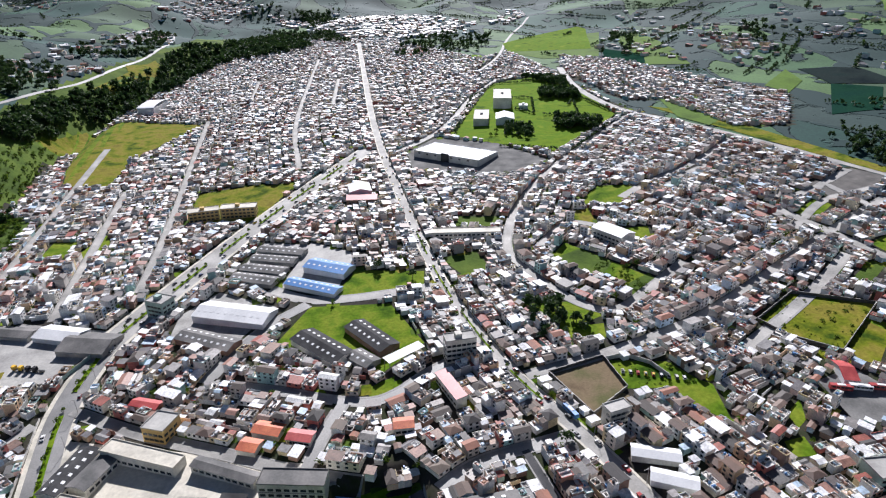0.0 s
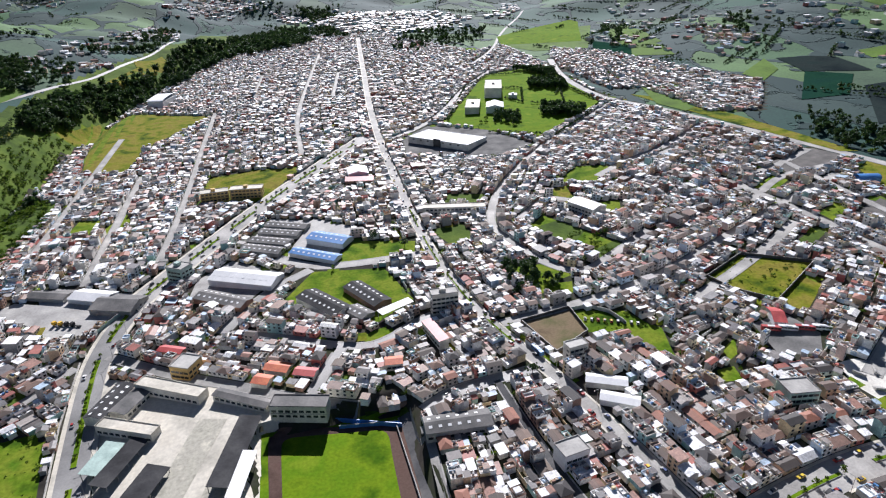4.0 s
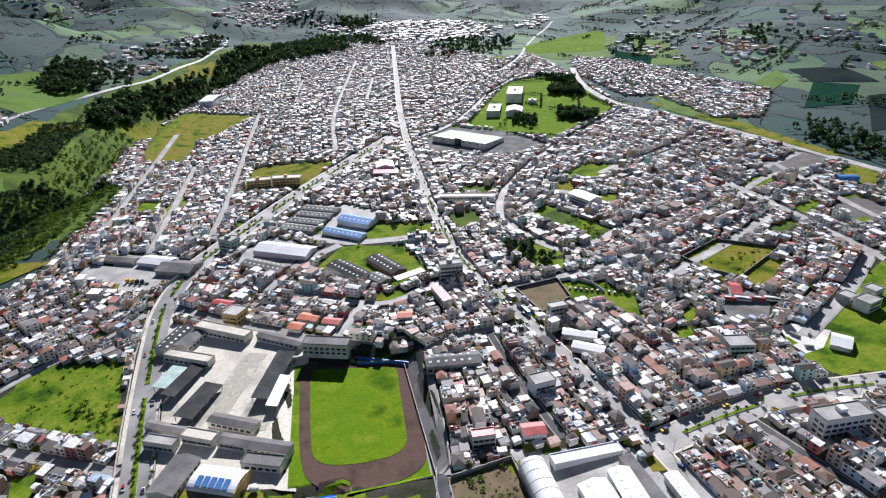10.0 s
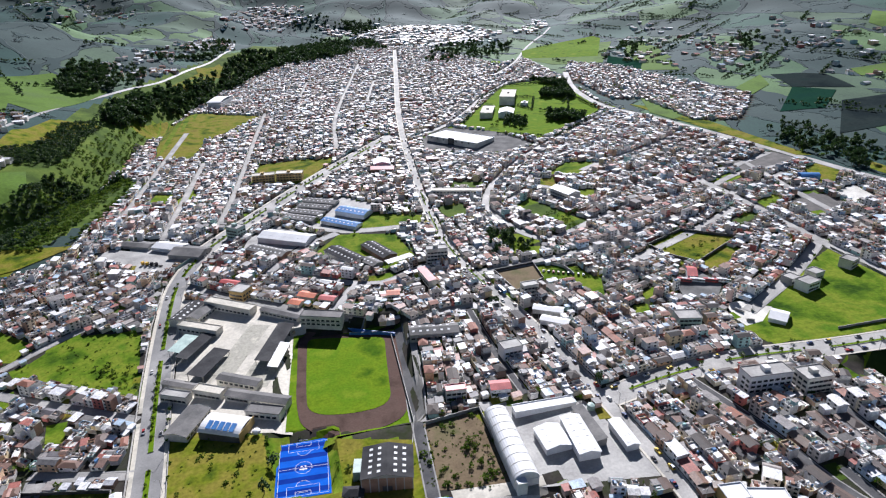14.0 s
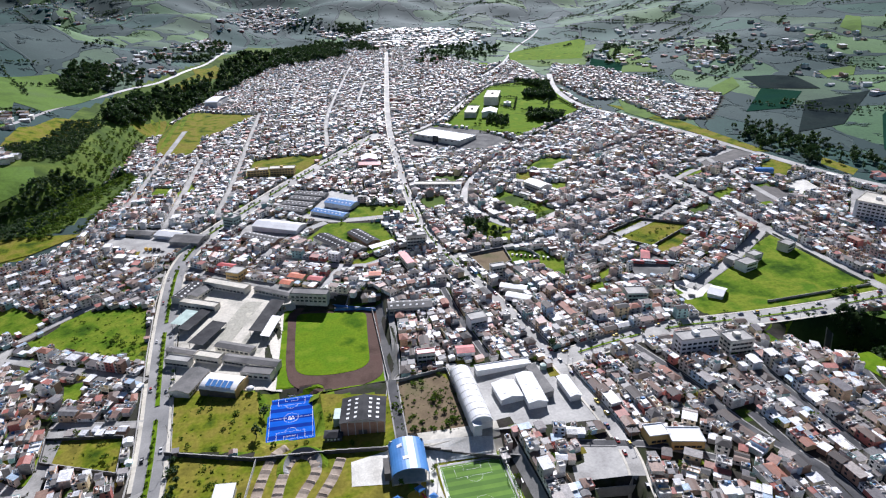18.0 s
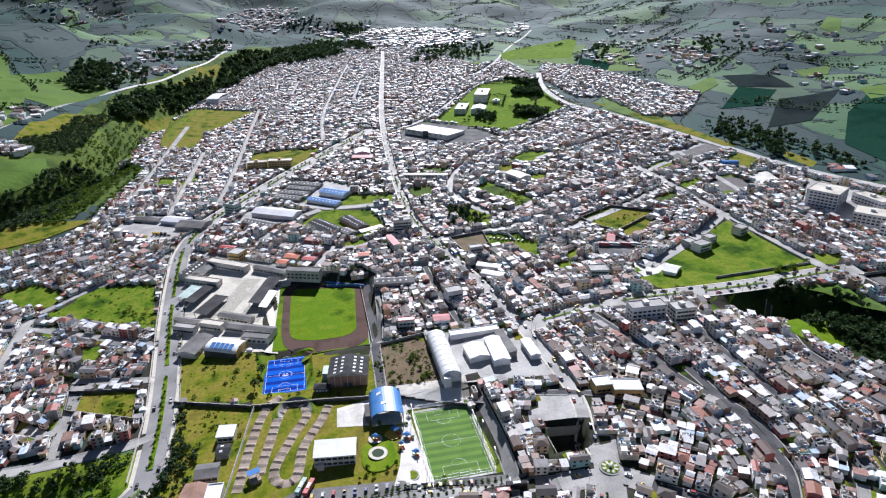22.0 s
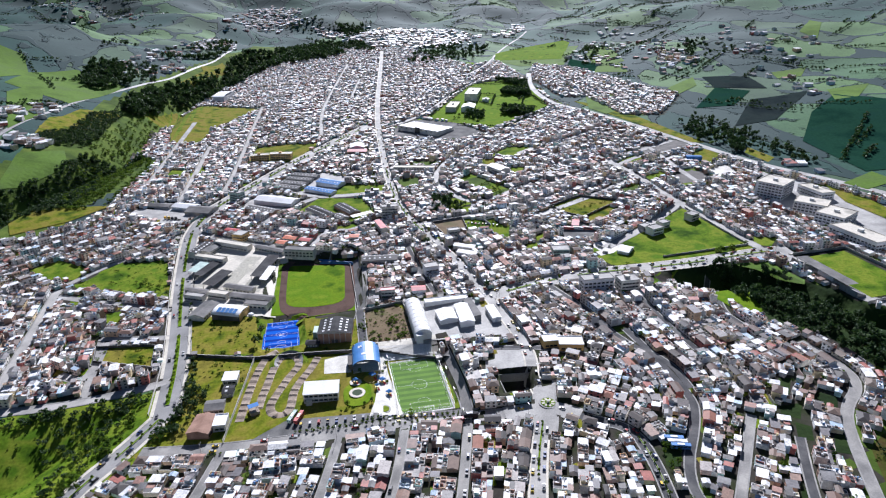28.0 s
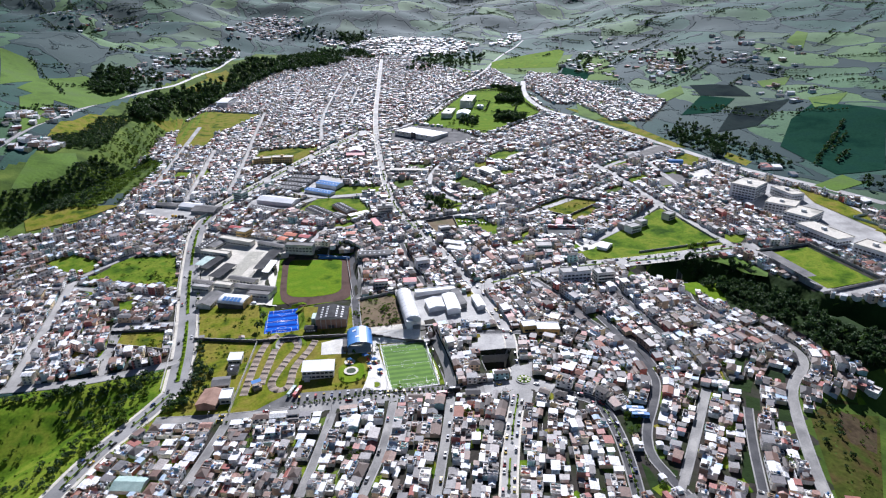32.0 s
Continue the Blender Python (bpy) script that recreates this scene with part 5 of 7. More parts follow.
def wood(name, trees, r, mat, label, leaf=1.0, per=46):
    if not trees:
        return
    v, f, tv, tf = leaf_cloud(trees, r, leaf, per)
    p = Pile()
    p.add(v, f, mat)
    p.add(tv, tf, "bark")
    tagged(new(name, p.mesh(name)), label, "trees", kind="stuff")


def grove(name, density, size, *pts):
    poly = np.array(pts, float)
    r = random.Random(len(name) * 7 + int(size * 10))
    x, y = scatter(poly, density, r)
    bush = size < 6
    trees = []
    for a, b in zip(x, y):
        if at_grid(TOWN, a, b) and name.startswith("ravine") or at_grid(ROADS, a, b):
            continue
        h = size * r.uniform(0.6, 1.35)
        trees.append((a, b, ground(a, b), h, h * (r.uniform(0.45, 0.7) if bush else r.uniform(0.26, 0.42))))
    # Gorge and thicket bushes take the dark leaf, their shade put into the colour.
    wood("bushes" if bush else "woodland", trees, r, "leaf" if bush and not name.startswith(("gorge", "meadow_hedge", "west_thicket", "ravine", "hill_scrub", "cliff")) else "dark_leaf", "dense green bushes on the slope" if bush else "dark green trees standing close together", 1.0 if bush else 1.25, 34 if bush else 60)


def village(name, density, *pts):
    poly = np.array(pts, float)
    r = random.Random(len(name) * 13)
    x, y = scatter(poly, density, r)
    p = Pile()
    for a, b in zip(x, y):
        if at_grid(TOWN, a, b) or at_grid(ROADS, a, b):
            continue
        w, d = r.uniform(8, 15), r.uniform(8, 12)
        at = Spot(a, b, ground(a, b) + 0.3, r.uniform(-30, 30))
        for nm, build in volume(-w / 2, w / 2, -d / 2, d / 2, r.choice((2.6, 2.8, 5.2)), r.choice(("flat", "gable", "shed")), r):
            build(p, at)
    if p.f:
        tagged(new("far_houses", p.mesh("far_houses")), "small scattered houses with pale roofs outside the town", "houses", kind="stuff")


grove("conifer_bank", 0.03, 17, (-287, 1035), (-266, 1095), (-239, 1128), (-228, 1039), (-249, 961), (-266, 929), (-286, 949))
grove("bank_wood", 0.011, 15, (-243, 1162), (-192, 1260), (-121, 1446), (-107, 1385), (-139, 1087), (-195, 1124), (-222, 1058))
grove("bank_wood_north", 0.009, 16, (-123, 1412), (-108, 1543), (-63, 1679), (5, 1753), (53, 1860), (156, 1822), (229, 1597), (132, 1521), (33, 1513), (-15, 1438), (-60, 1339), (-104, 1212))
grove("cliff_bushes", 0.06, 5, (-365, 719), (-333, 765), (-326, 874), (-298, 919), (-279, 924), (-289, 816), (-289, 749), (-303, 699), (-339, 688))
grove("cliff_scrub", 0.04, 4, (-298, 919), (-307, 1031), (-281, 1065), (-273, 945))
grove("highway_wood", 0.012, 13, (-402, 1177), (-400, 1254), (-356, 1298), (-313, 1175), (-292, 1150), (-348, 1062), (-379, 1060))
grove("roadside_wood", 0.012, 12, (-275, 1390), (-154, 1547), (-125, 1609), (-225, 1500), (-277, 1460))
grove("terrace_wood", 0.006, 11, (-411, 1409), (-279, 1599), (-125, 1599), (-107, 1992), (-236, 1623), (-395, 1460))
grove("valley_wood", 0.008, 12, (130, 1997), (236, 1840), (309, 1800), (316, 1603), (220, 1701))
grove("north_wood_b", 0.003, 13, (394, 1496), (452, 1555), (567, 1568), (641, 1449), (587, 1342), (423, 1360))
grove("valley_wood_b", 0.008, 13, (254, 2174), (356, 2110), (332, 1950), (262, 2070))
grove("slope_belt", 0.010, 9, (590, 420), (640, 500), (700, 420), (676, 240), (640, 290), (640, 350))
grove("valley_bushes", 0.022, 4, (-300, 618), (-287, 806), (-254, 956), (-229, 968), (-246, 766), (-241, 557), (-291, 597))
grove("ravine_bushes", 0.035, 5, (-365, 464), (-374, 507), (-326, 580), (-303, 649), (-274, 692), (-253, 793), (-281, 597), (-285, 449))
grove("ridge_trees", 0.010, 9, (-374, 507), (-345, 544), (-319, 579), (-306, 578), (-342, 525))
grove("hill_wood", 0.008, 10, (-412, 1106), (-393, 1235), (-275, 1343), (-262, 1181), (-344, 1088))
grove("north_wood", 0.0025, 11, (360, 1373), (448, 1490), (617, 1430), (546, 1293), (383, 1273))
grove("bank_bushes", 0.045, 4, (-279, 456), (-288, 600), (-261, 703), (-197, 660), (-211, 589), (-229, 495), (-245, 438))
grove("slope_wood_a", 0.009, 9, (602, 346), (673, 429), (690, 402), (621, 320))
grove("slope_wood_b", 0.006, 8, (610, 443), (688, 527), (698, 478), (635, 412))
grove("slope_wood_c", 0.005, 9, (677, 161), (772, 193), (691, 121), (662, 123))
grove("slope_scrub", 0.004, 4, (590, 384), (653, 461), (712, 411), (639, 343))
grove("gorge_trees", 0.08, 6.5, (350, 67), (386, 54), (405, 29), (418, -2), (373, -41), (362, -22), (355, 5), (372, 51))
grove("gorge_bushes", 0.03, 4, (342, 62), (355, 66), (376, 50), (361, 57))
grove("meadow_bushes", 0.03, 4, (-144, -62), (-142, -5), (-104, 29), (-109, 10), (-125, -42), (-148, -80))
grove("far_wood_a", 0.003, 11, (233, 1883), (309, 2144), (398, 2132), (347, 1957))
grove("far_wood_b", 0.002, 12, (678, 1028), (904, 1334), (977, 1325), (750, 1042))
grove("far_wood_c", 0.0015, 12, (962, 1025), (1110, 1109), (1099, 926), (926, 825))
grove("far_wood_d", 0.002, 12, (49, 2246), (187, 2257), (262, 2134), (128, 2113))
grove("tree_plot", 0.03, 8, (178, 331), (204, 319), (186, 287), (172, 315))
grove("college_row_a", 0.05, 10, (477, 882), (518, 842), (501, 796), (455, 838))
grove("college_row_b", 0.05, 9, (491, 987), (553, 938), (525, 879), (509, 931))
grove("college_row_c", 0.05, 10, (417, 726), (462, 682), (437, 648), (398, 688))
grove("college_row_d", 0.03, 9, (345, 725), (375, 706), (355, 662), (329, 690))
grove("college_shrubs", 0.006, 5, (310, 700), (345, 725), (329, 680), (315, 660))
grove("tree_plot_b", 0.03, 7, (215, 295), (195, 282), (183, 292), (192, 298))
grove("lot_bushes", 0.012, 2.5, (-99, 197), (-84, 127), (-83, 79), (-94, 124))
grove("lot_bushes_b", 0.010, 2.2, (-38, 102), (-30, 109), (-31, 63), (-41, 69))
grove("west_bushes", 0.014, 3.5, (-110, -20), (-88, 2), (-82, -21), (-95, -32))
village("far_village_a", 0.0016, (-158, 2042), (-79, 2302), (115, 2662), (183, 2217), (2, 2145))
village("far_village_b", 0.0018, (249, 2025), (349, 2112), (643, 1842), (632, 1535), (429, 1632), (261, 1779))
village("valley_town_a", 0.0030, (-154, 2117), (-71, 2579), (27, 2684), (149, 2619), (125, 2213), (-47, 2225))
village("row_houses", 0.0050, (-236, 1633), (-205, 1834), (-126, 1995), (-105, 1714), (-203, 1598))
village("valley_town_b", 0.0035, (165, 2165), (269, 2125), (280, 1877), (208, 1958))
village("valley_town_c", 0.0035, (241, 1885), (472, 2017), (641, 1826), (702, 1687), (542, 1547), (365, 1573), (306, 1777))
village("bus_terminal", 0.0030, (-439, 780), (-415, 860), (-377, 884), (-368, 861), (-391, 774), (-414, 694))
village("white_sheds", 0.0060, (-408, 673), (-373, 707), (-344, 693), (-341, 668), (-401, 647))
village("highway_hamlet", 0.0040, (-286, 1233), (-212, 1355), (-196, 1410), (-217, 1414), (-286, 1278))
village("north_road_houses", 0.0030, (718, 1674), (813, 1765), (884, 1895), (938, 1916), (851, 1698), (760, 1621))
village("hill_hamlet", 0.0040, (964, 1070), (941, 914), (984, 932), (942, 850), (830, 835))
village("hill_hamlet_b", 0.0040, (1085, 940), (1134, 941), (1113, 838), (1083, 839))
village("far_village_c", 0.0006, (-912, 2407), (-842, 2596), (-385, 2391), (-432, 2130))
village("hill_farms_a", 0.0007, (749, 1151), (1062, 1559), (1085, 1112), (935, 848), (779, 932))
village("hill_farms_b", 0.0004, (956, 835), (1264, 1239), (1271, 876), (936, 414), (929, 558))
village("roadside", 0.0016, (-384, 1189), (-313, 1176), (-226, 1389), (-158, 2021), (-257, 1712))
village("terminal", 0.0020, (-443, 749), (-369, 914), (-374, 784), (-371, 648), (-415, 651))
village("highway_houses", 0.0030, (635, 279), (666, 241), (635, 136), (659, 93), (617, 55), (619, 153))
village("gorge_houses", 0.0030, (352, -66), (363, -90), (374, -129), (391, -144), (370, -162), (346, -134))
village("east_houses", 0.0035, (443, -59), (483, -63), (465, -83), (425, -91))
field("bright_a", "grass", (-491, 988), (-488, 1117), (-418, 1189), (-310, 1113), (-369, 914))
field("bright_b", "grass", (-591, 1236), (-522, 1216), (-482, 1095), (-520, 993))
field("plateau", "grass", (-367, 526), (-371, 637), (-320, 671), (-305, 618), (-345, 544))
field("strip", "dry_grass", (558, 714), (599, 650), (606, 385), (591, 393), (572, 558))
field("strip_b", "grass", (643, 178), (705, 196), (702, 160), (650, 151))
field("strip_c", "dry_grass", (627, 197), (629, 139), (610, 49), (591, 32), (599, 132))
field("gorge_lawn", "turf", (334, 18), (384, 44), (356, -27), (339, -26))
field("gorge_top", "grass", (388, 52), (420, 43), (423, 3), (417, -3), (400, 35))
field("ring", "turf", (452, 1221), (490, 1270), (525, 1243), (511, 1174), (475, 1123), (444, 1148))
field("far_field_a", "grass", (586, 1218), (812, 1391), (903, 1383), (708, 1076), (608, 1121))
field("far_field_b", "turf", (861, 1224), (908, 1228), (791, 960), (716, 942))
field("far_field_c", "grass", (864, 1281), (944, 1294), (846, 1022), (755, 1000))
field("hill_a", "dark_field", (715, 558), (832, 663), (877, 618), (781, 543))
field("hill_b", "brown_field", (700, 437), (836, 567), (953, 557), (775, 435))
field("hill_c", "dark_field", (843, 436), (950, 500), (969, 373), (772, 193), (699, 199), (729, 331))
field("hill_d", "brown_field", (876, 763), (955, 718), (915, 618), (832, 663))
field("hill_e", "grass", (761, 713), (862, 773), (818, 699), (754, 662))
field("hill_f", "grass", (1027, 736), (1099, 720), (1043, 672), (999, 685))
field("hill_g", "grass", (973, 538), (1038, 514), (955, 456), (922, 470))
field("hill_h", "grass", (1280, 943), (1427, 1068), (1415, 1015), (1271, 876))
field("west_a", "dry_grass", (-373, 746), (-346, 892), (-283, 907), (-314, 780))
field("west_b", "dry_grass", (-224, 1223), (-133, 1511), (-116, 1442), (-188, 1242))
field("west_c", "dry_grass", (-92, 797), (-85, 898), (-49, 912), (-74, 814))
field("lawn_sub", "grass", (593, 706), (656, 689), (634, 659), (577, 663))
grove("ravine_slope", 0.035, 5, (-308, 441), (-339, 537), (-315, 584), (-301, 638), (-271, 647), (-245, 514), (-261, 455))
grove("trench_trees", 0.03, 8, (-307, 668), (-212, 705), (-207, 651), (-296, 648))
grove("slope_bushes", 0.03, 3.5, (-246, 546), (-266, 674), (-255, 709), (-229, 575), (-239, 540))
grove("plot_bushes", 0.02, 2.5, (226, 360), (263, 353), (279, 323), (250, 305), (247, 341))
grove("plot_bushes_b", 0.02, 3, (-155, 236), (-121, 218), (-117, 189), (-149, 201))
grove("plot_bushes_c", 0.02, 2.5, (-131, 75), (-131, 91), (-109, 78), (-106, 64))
grove("tree_court", 0.03, 7, (172, 319), (192, 309), (186, 279), (169, 286))
grove("park_edge", 0.05, 4, (393, 80), (437, 84), (433, 78), (390, 73))
grove("meadow_hedge", 0.035, 3.2, (-105, 31), (-135, 31), (-176, 15), (-169, -4), (-152, -28), (-160, -51), (-189, -55), (-185, -65), (-154, -80), (-144, -56), (-128, -33), (-115, -9))
grove("meadow_leafy", 0.03, 2.6, (-114, 21), (-133, 21), (-153, 12), (-141, -22), (-121, -9))
grove("west_thicket", 0.06, 4, (-77, 12), (-69, -4), (-70, -21), (-97, -20), (-95, -5))
grove("bank_bushes_b", 0.05, 4, (-224, 445), (-195, 646), (-189, 574), (-207, 481))
grove("scrub_bushes", 0.05, 2.5, (74, 80), (86, 60), (82, 33), (68, 38))
grove("hill_scrub", 0.02, 3, (324, -152), (335, -158), (313, -184), (310, -202), (289, -210), (294, -184))
grove("plot_scrub", 0.06, 3, (198, -129), (213, -126), (198, -147), (191, -145))
grove("west_thicket_b", 0.06, 3, (-83, 5), (-75, 5), (-76, 68), (-83, 70))
grove("west_thicket_c", 0.05, 4, (-83, -2), (-66, 8), (-62, 22), (-76, 30), (-84, 12))
grove("meadow_hedge_b", 0.07, 4, (-240, 37), (-180, 31), (-112, 33), (-104, 20), (-128, 18), (-180, 22), (-240, 29))
grove("gorge_trees_c", 0.05, 6, (374, -22), (422, -19), (415, -66), (391, -97), (382, -78), (372, -58))
grove("gorge_bushes_b", 0.06, 4, (355, -19), (385, -22), (380, -65), (360, -70), (356, -43))
grove("gorge_trees_b", 0.05, 8, (366, -87), (392, -82), (422, -116), (391, -144), (372, -122))
grove("main_trees", 0.012, 5, (144, 502), (151, 498), (132, 302), (125, 305))
field("slope_light", "grass", (726, 954), (863, 1169), (818, 985), (787, 905))
field("slope_dark", "dark_field", (670, 991), (756, 1140), (788, 1044), (720, 942))
field("valley_green", "turf", (622, 1343), (905, 1492), (905, 1450), (738, 1153), (584, 1237))
field("hollow_lawn", "grass", (595, 738), (645, 750), (640, 631), (564, 599), (557, 651))
field("road_green", "grass", (-205, 1270), (-172, 1353), (-127, 1405), (-145, 1333))
field("road_tan", "dry_grass", (-183, 1424), (-122, 1500), (-127, 1429), (-174, 1382))
field("terrace_lawn", "dry_grass", (-370, 716), (-372, 807), (-342, 843), (-326, 770))
field("terrace_strip", "grass", (-309, 955), (-290, 1089), (-260, 1113), (-276, 1069), (-296, 1027))
field("west_plain", "grass", (-470, 930), (-437, 1029), (-384, 798), (-404, 715))
field("west_lot", "dry_grass", (-346, 489), (-295, 458), (-213, 448), (-253, 410), (-309, 387))

# ---- halls, flats and other large buildings ----
PANE_BIG = one("window", box, -1.3, 1.3, -0.06, 0.06, 0, 1.5, "glass", True)
SKYLIGHT = one("skylight", box, -0.9, 0.9, -0.8, 0.8, 0, 0.12, "white", True)
POST = one("post", box, -0.15, 0.15, -0.15, 0.15, 0, 1, "concrete")
for name, x, y, w, d, deg, h, roof, wall, cover, label, cat in HALLS:
    if name in ("warehouse", "factory_shed", "workshop_shed", "factory_hall", "long_hall", "hall", "depot_hall", "depot_shed", "courtyard_hall", "meeting_hall") or cat in ("factory", "warehouse", "shed"):
        h *= 0.66
    at = Spot(x, y, ground(x, y) + 0.1, deg)
    open_sided = "canopy" in name or name == "open_shed"
    if open_sided:
        ob = thing(name, None, at.matrix(), label, cat)
        for sx in np.linspace(-w / 2 + 0.4, w / 2 - 0.4, max(2, int(w / 6))):
            for sy in (-d / 2 + 0.3, d / 2 - 0.3):
                part("post", POST, ob, m=Matrix.Translation((sx, sy, -0.8)) @ Matrix.Diagonal((1, 1, h + 0.8, 1)))
    else:
        ob = thing(name, one("wall_block", box, -w / 2, w / 2, -d / 2, d / 2, -2.5, h, wall), at.matrix(), label, cat)
    if roof == "flat":
        part("roof", one("roof", parapet_roof, -w / 2 - 0.2, w / 2 + 0.2, -d / 2 - 0.2, d / 2 + 0.2, h, 0.6, 0.3, cover), ob, "flat roof behind a parapet")
        if name in ("apartment_block", "hospital_building", "college_building") and w > 14:
            part("roof_room", one("roof_room", box, -3, 1, -2, 2, h + 0.06, h + 2.6, wall), ob)
    elif roof == "gable":
        rise = d * 0.13
        part("gable_wall", one("gable_wall", gable_ends, -w / 2, w / 2, -d / 2, d / 2, h, rise, wall), ob)
        part("roof", one("roof", gable_roof, -w / 2, w / 2, -d / 2, d / 2, h, rise, cover), ob)
        if name in ("warehouse", "factory_shed", "workshop_shed", "factory_hall", "long_hall") or "dark" in cover:
            slope = math.degrees(math.atan2(rise, d / 2))
            for k in range(int(w / 5)):
                for s in (-1, 1):
                    part("skylight", SKYLIGHT, ob, m=pose(-w / 2 + 2.5 + 5 * k, s * d / 4, h + rise / 2 + 0.14, -s * slope, 0, 0))
    elif roof == "vault":
        part("roof", one("roof", vault, -w / 2, w / 2, -d / 2, d / 2, h, 4.5, cover), ob)
    else:
        part("roof", one("roof", shed_roof, -w / 2, w / 2, -d / 2, d / 2, h, 0.8, cover), ob)
    if not open_sided:
        floors = max(1, int(h / 3.2))
        step = 3.8 if w > 20 else 3.0
        if name == "shopping_centre":
            for k in range(7):
                part("window", PANE_BIG, ob, m=pose(-w / 2 + 8 + k * 11, -d / 2 - 0.02, 3.0))
            part("entrance", one("entrance", box, -5, 5, -d / 2 - 1.2, -d / 2, -2, 8, "glass"), ob, "dark glazed entrance bay")
        elif h > 3.5 and roof != "vault" and cat not in ("factory", "warehouse"):
            for f in range(floors):
                for k in range(int(w / step)):
                    part("window", PANE_BIG, ob, m=pose(-w / 2 + step * (k + 0.5) + (w % step) / 2, -d / 2 - 0.03, f * 3.2 + 1.0))
                if name in ("hospital_building", "apartment_block"):
                    for k in range(int(d / 3.8)):
                        for s in (-1, 1):
                            part("window", PANE_BIG, ob, m=pose(s * (w / 2 + 0.03), -d / 2 + 3.8 * (k + 0.5), f * 3.2 + 1.0, 0, 0, 90))
        if name in ("hospital_building", "school_building") and floors > 1:
            for f in range(1, floors):
                part("ledge", one("ledge", box, -w / 2 - 0.25, w / 2 + 0.25, -d / 2 - 0.35, -d / 2, f * 3.2 + 0.2, f * 3.2 + 0.5, "concrete", True), ob)


# ---- sports grounds ----
def rounded_box(cx0, cy0, w, d, deg, r, n=8):
    at = Spot(cx0, cy0, 0, deg)
    out = []
    for qx, qy, a0 in ((1, -1, -90), (1, 1, 0), (-1, 1, 90), (-1, -1, 180)):
        for k in range(n + 1):
            a = radians(a0 + 90 * k / n)
            p = at(qx * (w / 2 - r) + r * math.cos(a), qy * (d / 2 - r) + r * math.sin(a))
            out.append((p[0], p[1]))
    return np.array(out)


def rect(cx0, cy0, w, d, deg):
    at = Spot(cx0, cy0, 0, deg)
    return np.array([at(u * w / 2, v * d / 2)[:2] for u, v in ((-1, -1), (1, -1), (1, 1), (-1, 1))])


def eased(pts, rounds=3):
    """A closed outline with its corners cut round."""
    q = np.array(pts, float)
    for _ in range(rounds):
        nxt = np.roll(q, -1, 0)
        q = np.stack([q * 0.75 + nxt * 0.25, q * 0.25 + nxt * 0.75], 1).reshape(-1, 2)
    return q


patch("lawn", rect(20, 160, 76, 122, -5), "turf", "green verge round the running track", "ground", 0.14, step=4.0)
patch("running_track", eased([(-10, 213), (-8, 226), (18, 219), (44, 210), (64, 205), (59, 175), (53, 132), (50, 108), (18, 101), (-12, 112), (-15, 140), (-12, 180)]), "track", "worn reddish-brown running track round the football field", "running track", 0.34, step=4.0)
patch("football_field", eased([(-4, 205), (-2, 217), (12, 214), (40, 207), (53, 204), (50, 185), (46, 150), (43, 124), (17, 121), (-8, 128), (-8, 150)]), "turf", "bright green grass football field inside the track", "football field", 0.46, step=4.0)


M["worn_slab"] = material("stained_yard_concrete", [(0.3, 0.29, 0.24), (0.46, 0.44, 0.36), (0.38, 0.36, 0.3), (0.56, 0.53, 0.43)], 0.85, 0.6, 0.09, spread=0.35)
patch("yard", rect(-49, 214, 16, 62, -24), "worn_slab", "stained ball court of the school yard", "ground", 0.16, step=5.0)
patch("yard", rect(-36, 178, 20, 26, -24), "worn_slab", "stained ball court of the school yard", "ground", 0.17, step=5.0)


def painted(p, at, x0, x1, y0, y1, z=0.02, mat="line"):
    p.add([at(x0, y0, z), at(x1, y0, z), at(x1, y1, z), at(x0, y1, z)], [(0, 1, 2, 3)], mat)


def ring_line(p, at, x, y, r, a0=0.0, a1=360.0, wdt=0.16, z=0.02, n=28, mat="line"):
    v, f = [], []
    for k in range(n + 1):
        a = radians(a0 + (a1 - a0) * k / n)
        v += [at(x + (r - wdt) * math.cos(a), y + (r - wdt) * math.sin(a), z), at(x + r * math.cos(a), y + r * math.sin(a), z)]
    p.add(v, [(2 * k, 2 * k + 1, 2 * k + 3, 2 * k + 2) for k in range(n)], mat)


def pitch_lines(w, d, box_w, box_d, small_w, small_d, circle, t=0.16):
    p = Pile()
    a, b = w / 2, d / 2
    for x in (-a, a):
        painted(p, O, x - t / 2, x + t / 2, -b, b)
    for y in (-b, 0, b):
        painted(p, O, -a, a, y - t / 2, y + t / 2)
    for s in (-1, 1):
        for bw, bd in ((box_w, box_d), (small_w, small_d)):
            y = s * (b - bd)
            painted(p, O, -bw / 2, bw / 2, y - t / 2, y + t / 2)
            for x in (-bw / 2, bw / 2):
                painted(p, O, x - t / 2, x + t / 2, min(y, s * b), max(y, s * b))
        ring_line(p, O, 0, s * (b - box_d), circle * 0.8, 180 if s > 0 else 0, 360 if s > 0 else 180, t)
    ring_line(p, O, 0, 0, circle, wdt=t)
    return p.mesh("line_markings")


def goal(parent, y, w, h, depth):
    p = Pile()
    for x in (-w / 2, w / 2):
        box(p, O, x - 0.06, x + 0.06, y - 0.06, y + 0.06, 0, h, "line")
    box(p, O, -w / 2 - 0.06, w / 2 + 0.06, y - 0.06, y + 0.06, h, h + 0.12, "line", True)
    for x in (-w / 2, w / 2):
        box(p, O, x - 0.05, x + 0.05, min(y, y + depth), max(y, y + depth), 0, 0.1, "line")
    part("goal", p.mesh("goal"), parent, "white goal frame")


court_at = Spot(-13.5, 87, ground(-13.5, 87) + 0.12, -4)
